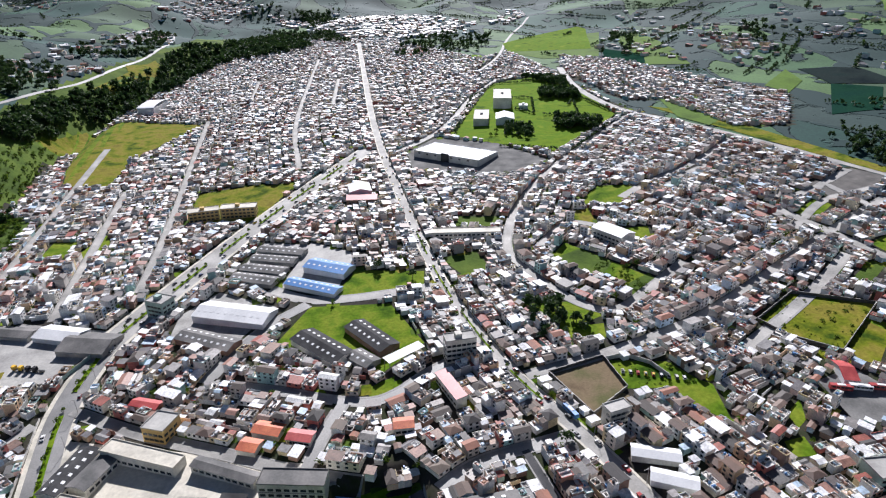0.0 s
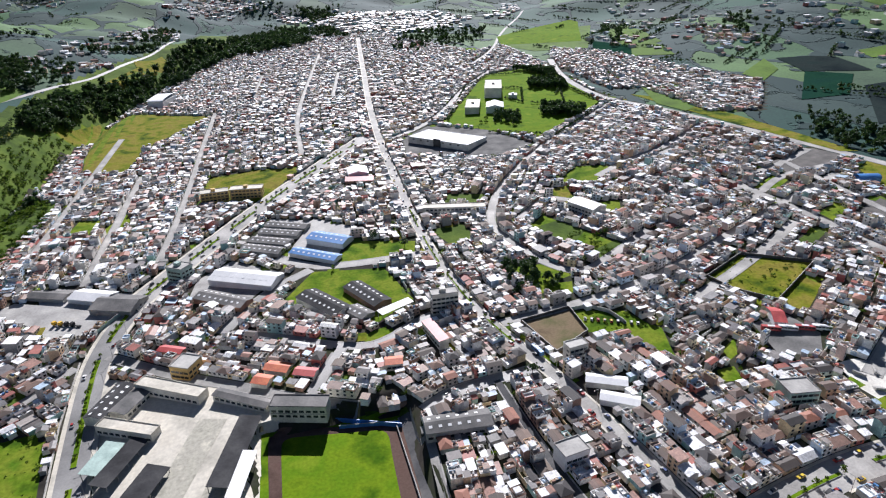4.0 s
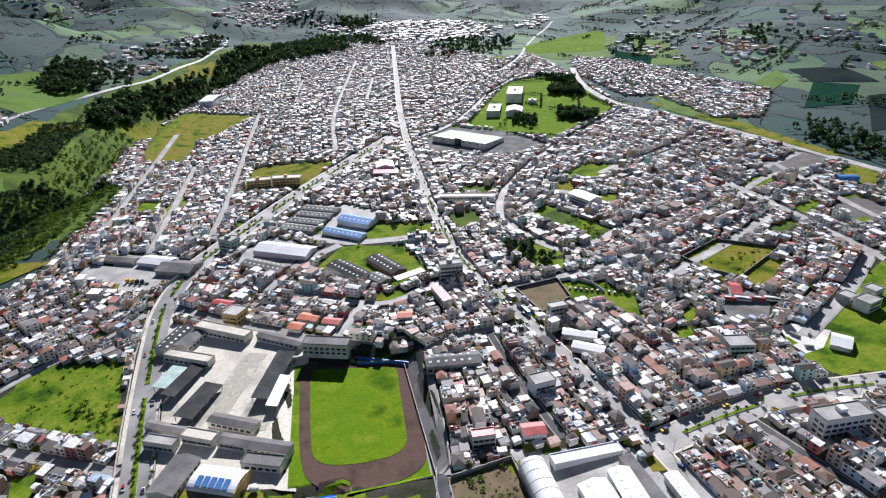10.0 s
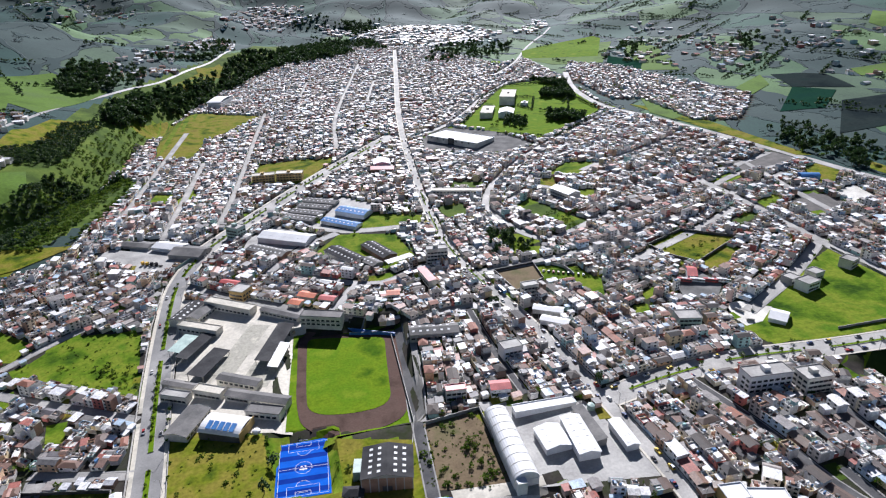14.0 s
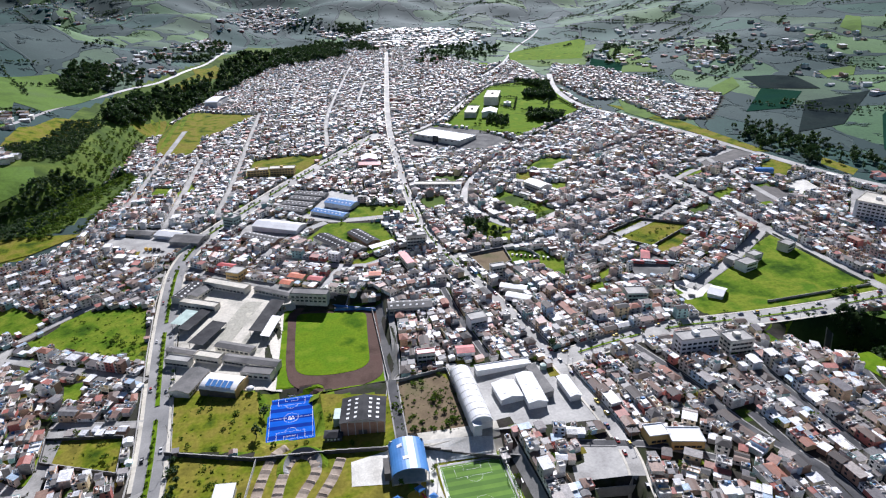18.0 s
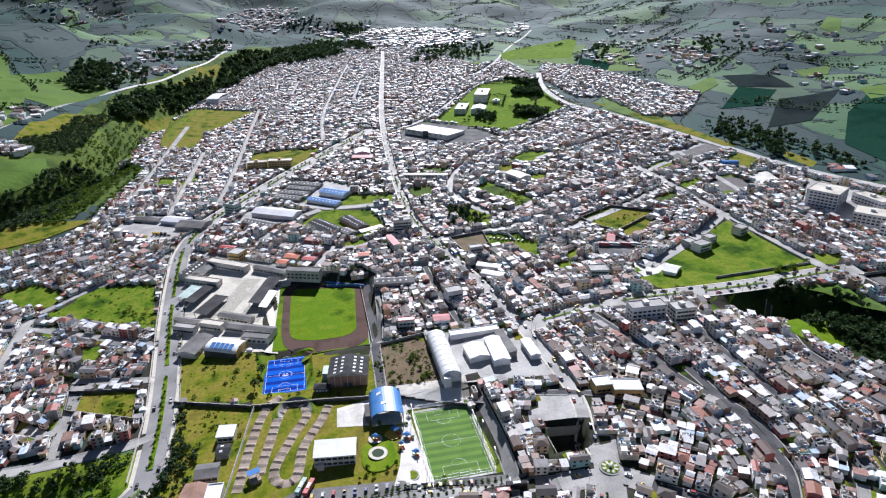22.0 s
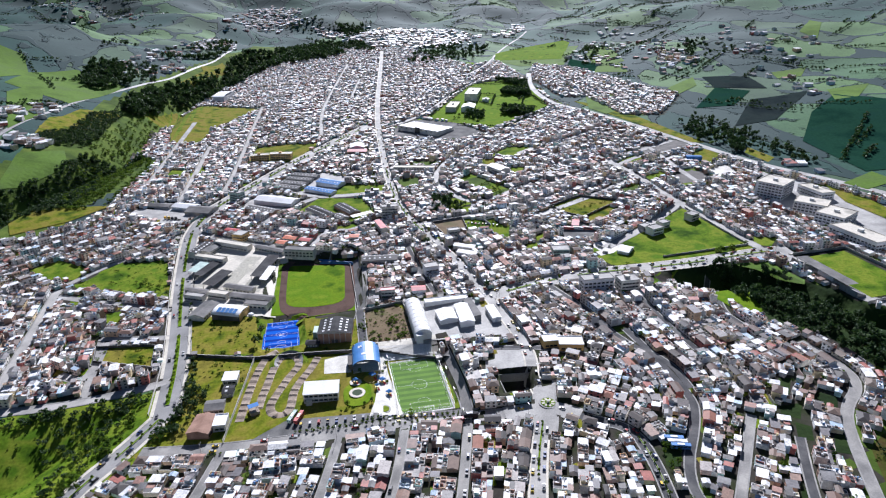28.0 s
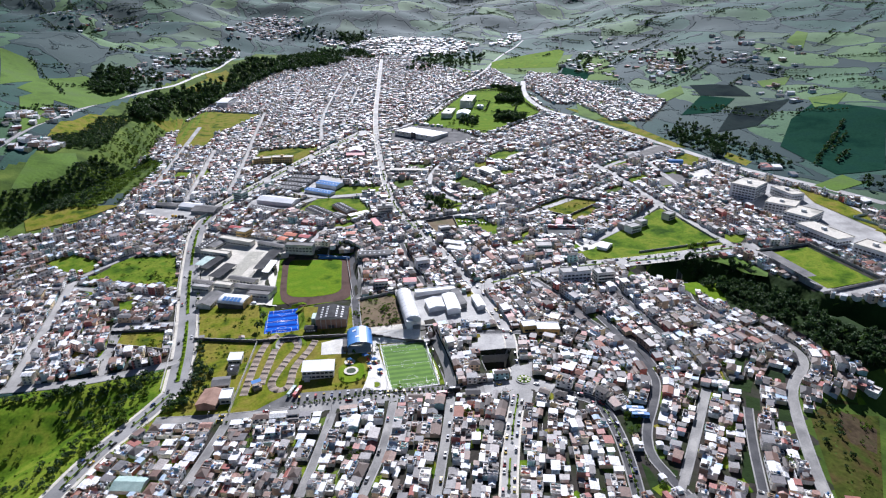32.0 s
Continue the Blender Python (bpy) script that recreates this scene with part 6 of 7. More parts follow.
court = thing("sports_court", one("court_slab", box, -14.6, 14.6, -21.7, 21.7, -0.5, 0.1, "blue"), court_at.matrix(), "bright blue painted sports court with darker stripes", "sports court")
for k in range(5):
    y0 = -20.6 + k * 8.6
    part("dark_stripe", one("dark_stripe", box, -13.8, 13.8, y0 + 1.6, y0 + 5.2, 0.1, 0.112, "deep_blue"), court, "darker blue stripe across the court")
lines = part("line_markings", pitch_lines(26.4, 40.6, 17, 7, 8, 3, 4.6), court, "white court lines", pose(0, 0, 0.12))
p = Pile()
for k in range(3):
    box(p, O, -2.1 + k * 1.45, -0.9 + k * 1.45, -2.0 + 0.4 * (k != 1), -0.7, 0.12, 0.14, "line")
box(p, O, -1.5, -0.5, 0.5, 1.4, 0.12, 0.14, "line")
box(p, O, 0.5, 1.5, 0.5, 1.4, 0.12, 0.14, "line")
part("emblem", p.mesh("emblem"), court, "plain white blocks painted in the centre circle")
goal(court, -20.3, 5, 2.1, -1.2)
goal(court, 20.3, 5, 2.1, 1.2)

pitch_at = Spot(79, -17.5, ground(79, -17.5) + 0.12, -3)
pitch = thing("artificial_pitch", one("pitch_base", box, -18.5, 18.5, -31.5, 31.5, -0.6, 0.06, "concrete"), pitch_at.matrix(), "striped green artificial football pitch inside a wire fence", "football pitch")
M["synthetic"] = material("synthetic_turf", [(0.11, 0.22, 0.028), (0.14, 0.26, 0.035)], 0.95, 1.5, 0.1, spread=0.12)
M["synthetic_dark"] = material("synthetic_turf_dark", [(0.075, 0.16, 0.022), (0.09, 0.185, 0.026)], 0.95, 1.5, 0.1, spread=0.12)
for k in range(20):
    y0 = -30 + 3 * k
    part("turf_stripe", one("turf_stripe", box, -17.5, 17.5, y0, y0 + 3, 0.06, 0.1, "synthetic" if k % 2 else "synthetic_dark"), pitch)
part("line_markings", pitch_lines(33, 58, 20, 9, 10, 4, 5.5, 0.1), pitch, "white pitch lines", pose(0, 0, 0.1))
goal(pitch, -29, 5, 2.1, -1.2)
goal(pitch, 29, 5, 2.1, 1.2)
FENCE_POST = one("fence_post", box, -0.06, 0.06, -0.06, 0.06, 0, 4.5, "steel")
for k in range(13):
    for s in (-1, 1):
        part("fence_post", FENCE_POST, pitch, m=pose(s * 18.3, -31 + 62 * k / 12, 0))
for k in range(1, 7):
    for s in (-1, 1):
        part("fence_post", FENCE_POST, pitch, m=pose(-18.3 + 36.6 * k / 7, s * 31.2, 0))
for z in (0.4, 2.4, 4.45):
    p = Pile()
    for s in (-1, 1):
        box(p, O, s * 18.3 - 0.03, s * 18.3 + 0.03, -31.2, 31.2, z, z + 0.06, "steel", True)
        box(p, O, -18.3, 18.3, s * 31.2 - 0.03, s * 31.2 + 0.03, z, z + 0.06, "steel", True)
    part("fence_rail", p.mesh("fence_rail"), pitch)


def flood_lamp(x, y, deg, h=11):
    ob = thing("floodlight", one("pole", drum, 0, 0, 0, h, 0.14, "steel", 6), Spot(x, y, ground(x, y), deg).matrix(), "tall steel floodlight pole beside the pitch", "floodlight", "floodlights of the sports park")
    part("crossbar", one("crossbar", box, -1.3, 1.3, -0.08, 0.08, h - 0.4, h - 0.2, "steel", True), ob)
    for k in (-1, 0, 1):
        part("lamp_head", one("lamp_head", box, k - 0.3, k + 0.3, -0.35, 0.1, h - 0.3, h + 0.2, "steel", True), ob)


for sx in (-1, 1):
    for sy in (-0.8, 0, 0.8):
        q = pitch_at(sx * 19.3, sy * 30)
        flood_lamp(q[0], q[1], -3 + 90 * sx)

# the hall with square skylights
at = Spot(29.3, 62, ground(29.3, 62), -12)
gym = thing("sports_hall", one("wall_block", box, -13, 13, -11.5, 11.5, -1.5, 8.2, "brick"), at.matrix(), "brick sports hall with a dark roof of square skylights", "sports hall")
p = Pile()
turned = Spot(0, 0, 0, 90)
gable_roof(p, turned, -11.5, 11.5, -13, 13, 8.2, 2.6, "dark_sheet", 0.5)
part("roof", p.mesh("roof"), gym, "dark ridge roof")
p = Pile()
gable_ends(p, turned, -11.5, 11.5, -13, 13, 8.2, 2.6, "concrete")
part("gable_wall", p.mesh("gable_wall"), gym)
for i in range(5):
    for x in (-8.7, -4.2, 4.2, 8.7):
        part("skylight", SKYLIGHT, gym, "white square skylight", pose(x, -8.4 + 4.2 * i, 8.2 + 2.6 * (1 - abs(x) / 13) + 0.16, 0, math.copysign(11.3, x), 0))
for x in np.linspace(-12.9, 12.9, 7):
    part("pilaster", one("pilaster", box, -0.25, 0.25, -0.25, 0.0, -1.5, 8.2, "concrete"), gym, m=pose(x, -11.5, 0))
part("doorway", one("doorway", box, -2.5, 2.5, -11.6, -11.45, 0, 3.0, "dark_wall"), gym)
part("annexe", one("annexe", box, -18, -13, -3, 7, -1.5, 5, "teal_sheet"), gym, "pale green lean-to")
at = Spot(10, 53, ground(10, 53), -12)
hut = thing("changing_room", one("wall_block", box, -5, 5, -3, 3, -1.2, 3.2, "dark_wall"), at.matrix(), "small dark changing hut beside the sports hall", "hut")
part("roof", one("roof", hip_roof, -5, 5, -3, 3, 3.2, 1.6, "dark_sheet"), hut)
for x in (-3, -1, 1, 3):
    part("window", one("window", box, x - 0.6, x + 0.6, -3.06, -2.98, 1, 2.3, "white", True), hut)

# the curved school gym
at = Spot(-55, 127, ground(-55, 127), -27)
gym = thing("school_gym", one("wall_block", box, -13, 13, -8.5, 8.5, -1.5, 4.6, "dark_wall"), at.matrix(), "school gym with a white roof and blue panels", "sports hall")
p = Pile()
vault(p, turned, -8.5, 8.5, -13, 13, 4.6, 3.2, "white", 12)
part("roof", p.mesh("roof"), gym, "white curved sheet roof")
for k in range(5):
    part("roof_panel", one("roof_panel", box, -1.45, 1.45, -2.9, 2.9, 0, 0.15, "blue_sheet", True), gym, "blue translucent roof panel", pose(-7.5 + k * 3.7, -4.4, 7.5, 14, 0, 0))
part("side_wall", one("side_wall", box, 13, 13.4, -8.5, 8.5, -1.5, 6.6, "yellow"), gym)
globe = bpy.data.meshes.new("dome")
bm = bmesh.new()
bmesh.ops.create_icosphere(bm, subdivisions=2, radius=2.6)
for v in bm.verts:
    v.co.z = v.co.z * 0.6 + 2.4
bm.to_mesh(globe)
bm.free()
globe.materials.append(M["white"])
dish = thing("white_dome", globe, pose(-38, 118, ground(-38, 118)), "small white dome on a stem beside the gym", "dome")
part("stem", one("stem", drum, 0, 0, -0.3, 1.2, 0.5, "concrete"), dish)

# the blue vaulted stage and its plaza
at = Spot(46.5, 16, ground(46.5, 16) + 0.1, -6)
arch = thing("covered_stage", one("floor_slab", box, -10, 10, -12, 12, -1.0, 0.25, "slab"), at.matrix(), "open stage under a blue barrel roof", "stage")
part("roof", one("roof", vault, -9.7, 9.7, -12.5, 12.5, 5.2, 5.2, "blue_sheet", 16, 0.25), arch, "blue curved sheet roof")
for y in (-12, -4, 4, 12):
    for x in (-9.6, 9.6):
        part("post", one("post", box, x - 0.25, x + 0.25, y - 0.25, y + 0.25, 0, 5.4, "steel"), arch)
for x, y in ((-4.2, 6), (-1.6, -4)):
    part("roof_panel", one("roof_panel", box, -1.6, 1.6, -1.2, 1.2, 0, 0.1, "white", True), arch, "pale panel on the blue roof", pose(x, y, 5.2 + 5.2 * math.sqrt(max(0, 1 - (x / 9.8) ** 2)) + 0.08, 0, -math.degrees(math.asin(min(0.9, -x / 9.8)) if x < 0 else 0) * 0.9, 0))
part("back_wall", one("back_wall", box, -9.4, 9.4, 11.4, 11.8, 0.2, 8.6, "offwhite"), arch)
part("side_room", one("side_room", box, -13.5, -10.2, -8, 4, -0.5, 4.5, "dark_wall"), arch)
patch("plaza", np.array([(17, 30), (39, 32), (34, 7), (15, 12)]), "offwhite", "pale blue-white paved court beside the stage", "plaza", 0.22)
patch("plaza", np.array([(38, 36), (58, 33), (98, 24), (97, 14), (61, 17), (60, 0), (61, -47), (39, -46), (45, -32), (50, -14), (52, 2), (36, 6)]), "offwhite", "pale concrete plaza of the playground", "plaza", 0.45)
patch("plaza", np.array([(58, 33), (90, 26), (89, 20), (58, 26)]), "brown_lot", "reddish paved strip behind the pitch", "plaza", 0.25)

# the white two-storey club house
at = Spot(11.5, -14, ground(11.5, -14), -10)
club = thing("club_house", one("wall_block", box, -11.5, 11.5, -6, 6, -1.5, 7, "offwhite"), at.matrix(), "cream two-storey club house with a white sheet roof", "building")
part("roof", one("roof", shed_roof, -11.5, 11.5, -6, 6, 7, 1.6, "white", 0.5), club, "sloping white sheet roof")
for f in range(2):
    for k in range(7):
        part("window", PANE_BIG, club, m=pose(-9.6 + 3.2 * k, -6.03, f * 3.3 + 1.0))
part("porch", one("porch", box, -10, -6, -8.5, -6, -1.2, 3.2, "offwhite"), club)


# ---- bicycle track ----
M["sand"] = material("packed_sand_track", [(0.27, 0.215, 0.165), (0.38, 0.31, 0.245), (0.22, 0.17, 0.13)], 0.95, 0.9, 0.12, bump=0.08)


def hump_track(pts, w, hump, every):
    p, nrm = rounded(np.array(pts, float), 1.2)
    pile = Pile()
    rows = []
    for i, (q, n) in enumerate(zip(p, nrm)):
        z = 0.25 + hump * max(0.0, math.sin(i * 1.2 / every * 2 * math.pi)) ** 2
        a, b, a2, b2 = q + n * w / 2, q - n * w / 2, q + n * (w / 2 + 0.8), q - n * (w / 2 + 0.8)
        rows.append([(*a2, ground(*a2) + 0.1), (*a, ground(*q) + z), (*b, ground(*q) + z), (*b2, ground(*b2) + 0.1)])
    for r0, r1 in zip(rows[:-1], rows[1:]):
        pile.add(r0 + r1, [(k, k + 4, k + 5, k + 1) for k in range(3)], "sand")
    return pile.mesh("bicycle_track", True)


for pts, hump in (([(-16.8, 55), (-24, 51.5), (-27.4, 44.5), (-32.6, 29), (-35.9, 15), (-38.5, 2.6), (-43, -22)], 0.8),
                  ([(-31, -13), (-29, -2), (-25, 12.5), (-21.4, 28), (-18, 38), (-14.9, 43.8), (-8.8, 46.2), (-2.6, 40.5), (-1.4, 31), (-4.7, 24.3), (-10.2, 16.4), (-15.3, 5.7), (-19.9, -3.2), (-23.2, -11.4), (-23.1, -19.3), (-19, -24.2), (-13, -24.2), (-9.6, -18.2), (-7.8, -4.9), (-4.9, 4.1), (1.1, 14.2), (6.7, 22.5), (12.1, 35)], 0.75)):
    tagged(new("bicycle_track", hump_track(pts, 4.4, hump * 1.3, 6.4)), "sandy bicycle track with rows of humps between grass", "bicycle track", kind="structure")
berm = Pile()
rows = []
for a in np.linspace(-20, 195, 24):
    ca, sa = math.cos(radians(a)), math.sin(radians(a))
    cz = ground(-9 + 9.5 * ca, 36 + 12 * sa)
    lift = 2.6 * math.sin(radians(max(0.0, min(180.0, (a + 20) * 180 / 215)))) ** 0.6
    rows.append([(-9 + 7.8 * ca, 36 + 9.8 * sa, cz + 0.2), (-9 + 10.6 * ca, 36 + 12.6 * sa, cz + 0.25 + lift), (-9 + 11.6 * ca, 36 + 13.6 * sa, cz + 0.25 + lift), (-9 + 14.4 * ca, 36 + 16.0 * sa, cz + 0.05)])
for r0, r1 in zip(rows[:-1], rows[1:]):
    berm.add(r0 + r1, [(4, 5, 1, 0)], "asphalt")
    berm.add(r0 + r1, [(5, 6, 2, 1), (6, 7, 3, 2)], "grass")
tagged(new("banked_turn", berm.mesh("banked_turn")), "banked dark turn of the bicycle track with a grassy back", "banked turn", kind="structure")
at = Spot(-33, -17, ground(-33, -17), -75)
gate = thing("starting_gate", one("platform", box, -5, 2, -3, 3, -0.5, 2.2, "sand"), at.matrix(), "starting ramp with a small blue roof", "starting gate")
part("roof", one("roof", shed_roof, -4.5, -1.0, -3, 3, 4.8, 0.4, "blue_sheet"), gate, "blue sheet roof")
for sx in (-4.2, -1.3):
    for sy in (-2.7, 2.7):
        part("post", POST, gate, m=Matrix.Translation((sx, sy, 2.0)) @ Matrix.Diagonal((0.6, 0.6, 2.9, 1)))

# ---- playground ----
M["play_yellow"] = material("yellow_play_plastic", [(0.75, 0.42, 0.02), (0.8, 0.5, 0.04)], 0.45, 2, 0.3, spread=0.1)
M["play_red"] = material("red_play_plastic", [(0.55, 0.04, 0.03), (0.6, 0.06, 0.04)], 0.45, 2, 0.3, spread=0.1)
patch("plaza", rounded_box(35, -20, 19, 26, -5, 9), "turf", "small round garden with a ring path", "garden", 0.55)
for x, y, r in ((35, -19, 5.5), (35.5, -7, 4.2)):
    p = Pile()
    at = Spot(x, y, ground(x, y) + 1.0, 0)
    ring_line(p, O, 0, 0, r, wdt=2.0, mat="slab", z=0.0)
    drum(p, O, 0, 0, -1.6, -0.02, r - 1.2, "dark_leaf" if r > 5 else "play_yellow", 20)
    tagged(thing("ring_path", p.mesh("ring_path"), at.matrix(), "pale ring path round a garden bed", "path"), kind="structure")
for x, y, s in ((48, -4, 1.1), (35.5, -7, 0.8), (54, -9, 1.0), (56, -24, 0.9), (49, -17, 0.7)):
    at = Spot(x, y, ground(x, y) + 0.25, 25)
    play = thing("climbing_frame", one("deck", box, -1.6 * s, 1.6 * s, -1.6 * s, 1.6 * s, 1.4, 1.6, "play_yellow", True), at.matrix(), "yellow and red plastic climbing frame with a slide", "playground", "play equipment")
    for sx in (-1, 1):
        for sy in (-1, 1):
            part("post", one("post", drum, sx * 1.5 * s, sy * 1.5 * s, 0, 3.2, 0.12, "blue_sheet", 6), play)
    part("slide", one("slide", shed_roof, -0.6, 0.6, -4.5 * s, -1.6 * s, 0.1, 1.4, "play_red", 0, 0.15), play, "red slide")
    part("canopy", one("canopy", hip_roof, -1.8 * s, 1.8 * s, -1.8 * s, 1.8 * s, 3.2, 1.2, "blue_sheet", 0.1), play, "blue canopy")
for x, y, r, mt in ((46, -6, 4.5, "play_yellow"), (52, -12, 3.6, "blue_sheet"), (55, -24, 3.4, "play_yellow"), (50, 2, 3.0, "play_yellow")):
    p = Pile()
    at = Spot(x, y, ground(x, y) + 0.32, 0)
    v = [(r * math.cos(a) * (1 + 0.15 * math.sin(3 * a)), r * math.sin(a), 0) for a in np.linspace(0, 2 * math.pi, 17)[:-1]]
    p.add([(*q[:2], 0.05) for q in v] + [(*q[:2], -0.3) for q in v], [tuple(range(16))] + [(i, 16 + i, 16 + (i + 1) % 16, (i + 1) % 16) for i in range(16)], mt)
    tagged(thing("rubber_floor", p.mesh("rubber_floor"), at.matrix(), "coloured soft floor under the play equipment", "playground floor"), kind="structure")
at = Spot(50, -40, ground(50, -40) + 0.2, 0)
bed = thing("round_planter", one("kerb", drum, 0, 0, -0.4, 0.6, 4.2, "concrete", 18), at.matrix(), "round concrete planter on the plaza", "planter")
part("soil", one("soil", drum, 0, 0, 0.5, 0.75, 3.3, "grass", 18), bed)

# ---- east stadium ----
at = Spot(472, -2, ground(472, -2) + 0.15, -3)
patch("football_field", rect(472, -2, 47, 78, -3), "grass", "yellow-green grass field of the east stadium", "football field", 0.3)
stand = thing("grandstand", one("steps", box, -4.5, 4.5, -36, 36, -3, 1.0, "concrete"), Spot(442, 0, ground(442, 0) + 0.2, -3).matrix(), "long concrete grandstand with a grey roof", "grandstand")
for k in range(4):
    part("tier", one("tier", box, -4.5, 3.0 - 2 * k, -36, 36, 1.0 + 0.8 * k, 1.8 + 0.8 * k, "concrete"), stand)
part("roof", one("roof", shed_roof, -6, 5, -26, 30, 6.5, 0.6, "grey_sheet"), stand)
for y in np.linspace(-25, 29, 7):
    part("post", one("post", box, -5.2, -4.9, y - 0.15, y + 0.15, 0, 6.6, "steel"), stand)
part("white_box", one("white_box", box, -6.2, -4.6, -12, 4, 3, 6.3, "white"), stand, "white cabin under the roof")

# ---- white barrel hall of the dairy works ----
at = Spot(95, 57, ground(95, 57), -3)
barrel = thing("barrel_hall", one("wall_block", box, -6.5, 6.5, -27, 27, -2, 4.6, "white"), at.matrix(), "long white factory hall with a barrel roof", "factory")
part("roof", one("roof", vault, -6.5, 6.5, -27, 27, 4.6, 4.8, "white", 14, 0.25), barrel, "white curved sheet roof")
n = 14
for y, o in ((-26.8, 1), (26.8, -1)):
    p = Pile()
    v = [(-6.5 * math.cos(math.pi * i / n), y, 4.6 + 4.6 * math.sin(math.pi * i / n)) for i in range(n + 1)]
    p.add(v, [tuple(range(n + 1))[::o]], "white")
    part("end_wall", p.mesh("end_wall"), barrel)
for k in range(9):
    part("rib", one("rib", vault, -6.5, 6.5, -25.2 + 6.2 * k, -24.9 + 6.2 * k, 4.7, 4.85, "offwhite", 14, 0.2), barrel)
part("end_block", one("end_block", box, -6, -1, -31, -27, -2, 6.5, "white"), barrel, "white block at the end of the hall")
tank = thing("green_tank", one("shell", drum, 0, 0, -0.5, 3.2, 2.2, "teal_sheet", 12, 0.6), Spot(151, 72, ground(151, 72), 0).matrix(), "green round tank in the factory yard", "tank")
silo = thing("blue_reservoir", one("shell", box, -10, 10, -5, 5, -2, 3.5, "blue_sheet"), Spot(545, 326, ground(545, 326), -20).matrix(), "low building with a pale blue vaulted roof", "building")
part("roof", one("roof", vault, -5, 5, -10.2, 10.2, 3.5, 2.6, "blue_sheet", 10), silo, m=pose(0, 0, 0, 0, 0, 90))

# ---- dug pit and its walls ----
for pts, h in (([(133, -29), (157, -33)], 1.6), ([(157, -33), (152, -53), (143, -57), (131, -54)], 1.2), ([(131, -54), (132, -37), (133, -29)], 2.2)):
    for a, b in zip(pts[:-1], pts[1:]):
        length, deg = math.hypot(b[0] - a[0], b[1] - a[1]), math.degrees(math.atan2(b[1] - a[1], b[0] - a[0]))
        at = Spot((a[0] + b[0]) / 2, (a[1] + b[1]) / 2, 8.7, deg)
        tagged(thing("pit_wall", one("pit_wall", box, -length / 2, length / 2, -0.2, 0.2, -5, h, "concrete"), at.matrix(), "grey concrete wall round the dug pit", "wall"), kind="structure")

# ---- blue wall at the head of the running track ----
a, b = (24, 222), (60.7, 203)
length, deg = math.hypot(b[0] - a[0], b[1] - a[1]), math.degrees(math.atan2(b[1] - a[1], b[0] - a[0]))
tagged(thing("stadium_wall", one("stadium_wall", box, -length / 2, length / 2, -0.2, 0.2, -2, 3.0, "blue_sheet"), Spot((a[0] + b[0]) / 2, (a[1] + b[1]) / 2, 2.6, deg).matrix(), "blue painted wall at the end of the running track", "wall"), kind="structure")

# ---- skate park ramps ----
for x, y, deg, w in ((302, 132, 20, 6.0), (311, 127, -40, 5.0), (299, 120, 60, 5.0)):
    ramp_mesh = Pile()
    prof = [(-4.0, 0.0), (-4.0, 1.8), (-3.2, 1.8), (-2.4, 0.9), (-1.2, 0.3), (0.4, 0.06), (0.4, 0.0)]
    n = len(prof)
    v = [(u, -w / 2, z - 0.4 * (z == 0)) for u, z in prof] + [(u, w / 2, z - 0.4 * (z == 0)) for u, z in prof]
    ramp_mesh.add(v, [(i, i + 1, n + i + 1, n + i) for i in range(n - 1)] + [tuple(range(n))[::-1], tuple(range(n, 2 * n))], "concrete")
    thing("skate_ramp", ramp_mesh.mesh("skate_ramp"), pose(x, y, ground(x, y) + 0.12, 0, 0, deg), "pale concrete quarter-pipe ramp in the skate park", "skate ramp", "ramps of the skate park")

# ---- street trees, medians, walls ----
r = random.Random(21)


def tree_meshes(seed, h, rad, mat):
    q = random.Random(seed)
    v, f, tv, tf = leaf_cloud([(0, 0, 0, h, rad)], q, 0.75, 110)
    crown, trunk = Pile(), Pile()
    crown.add(v, f, mat)
    trunk.add(tv, tf, "bark")
    for k in range(4):
        a = q.uniform(0, 6.3)
        c, s, z0 = math.cos(a), math.sin(a), h * q.uniform(0.3, 0.5)
        trunk.add([(0.05, 0, z0), (-0.05, 0.05, z0), (0, -0.06, z0 + 0.1), (c * rad * 0.6, s * rad * 0.6, z0 + h * 0.25)], [(0, 1, 3), (1, 2, 3), (2, 0, 3)], "bark")
    return trunk.mesh("trunk"), crown.mesh("crown")


TREES = [tree_meshes(50 + k, h, rad, "leaf") for k, (h, rad) in enumerate(((3.2, 1.3), (4.2, 1.7), (2.4, 1.1), (5.0, 1.9)))]
BIG_TREES = [tree_meshes(70 + k, h, rad, "dark_leaf") for k, (h, rad) in enumerate(((9, 3.4), (12, 4.0)))]
tree_count = 0


def plant(x, y, kind, label="small clipped street tree on the median", big=False):
    global tree_count
    tree_count += 1
    trunk, crown = (BIG_TREES if big else TREES)[kind]
    ob = thing("tree", trunk, pose(x, y, ground(x, y) + 0.15, 0, 0, r.uniform(0, 360)), label, "tree", "street trees")
    part("crown", crown, ob)


def median(key, w, y0, y1, gap_every, spacing, label, kinds):
    """A kerbed green strip down the middle of a street, cut at crossings, with small trees."""
    p, nrm = LINES[key]
    s = np.concatenate([[0], np.cumsum(np.linalg.norm(np.diff(p, axis=0), axis=1))])
    keep = (p[:, 1] > y0) & (p[:, 1] < y1) & ((s % gap_every) > 12)
    ribbon("median_kerb", p, nrm, w / 2, -w / 2, 0.5, "pavement", "pale kerb of the green median", "kerb", 0.4, keep)
    ribbon("median_strip", p, nrm, w / 2 - 0.3, -w / 2 + 0.3, 0.56, "turf", "green planted median of the avenue", "median", 0.1, keep)
    t = 4.0
    while t < s[-1]:
        x, y = np.interp(t, s, p[:, 0]), np.interp(t, s, p[:, 1])
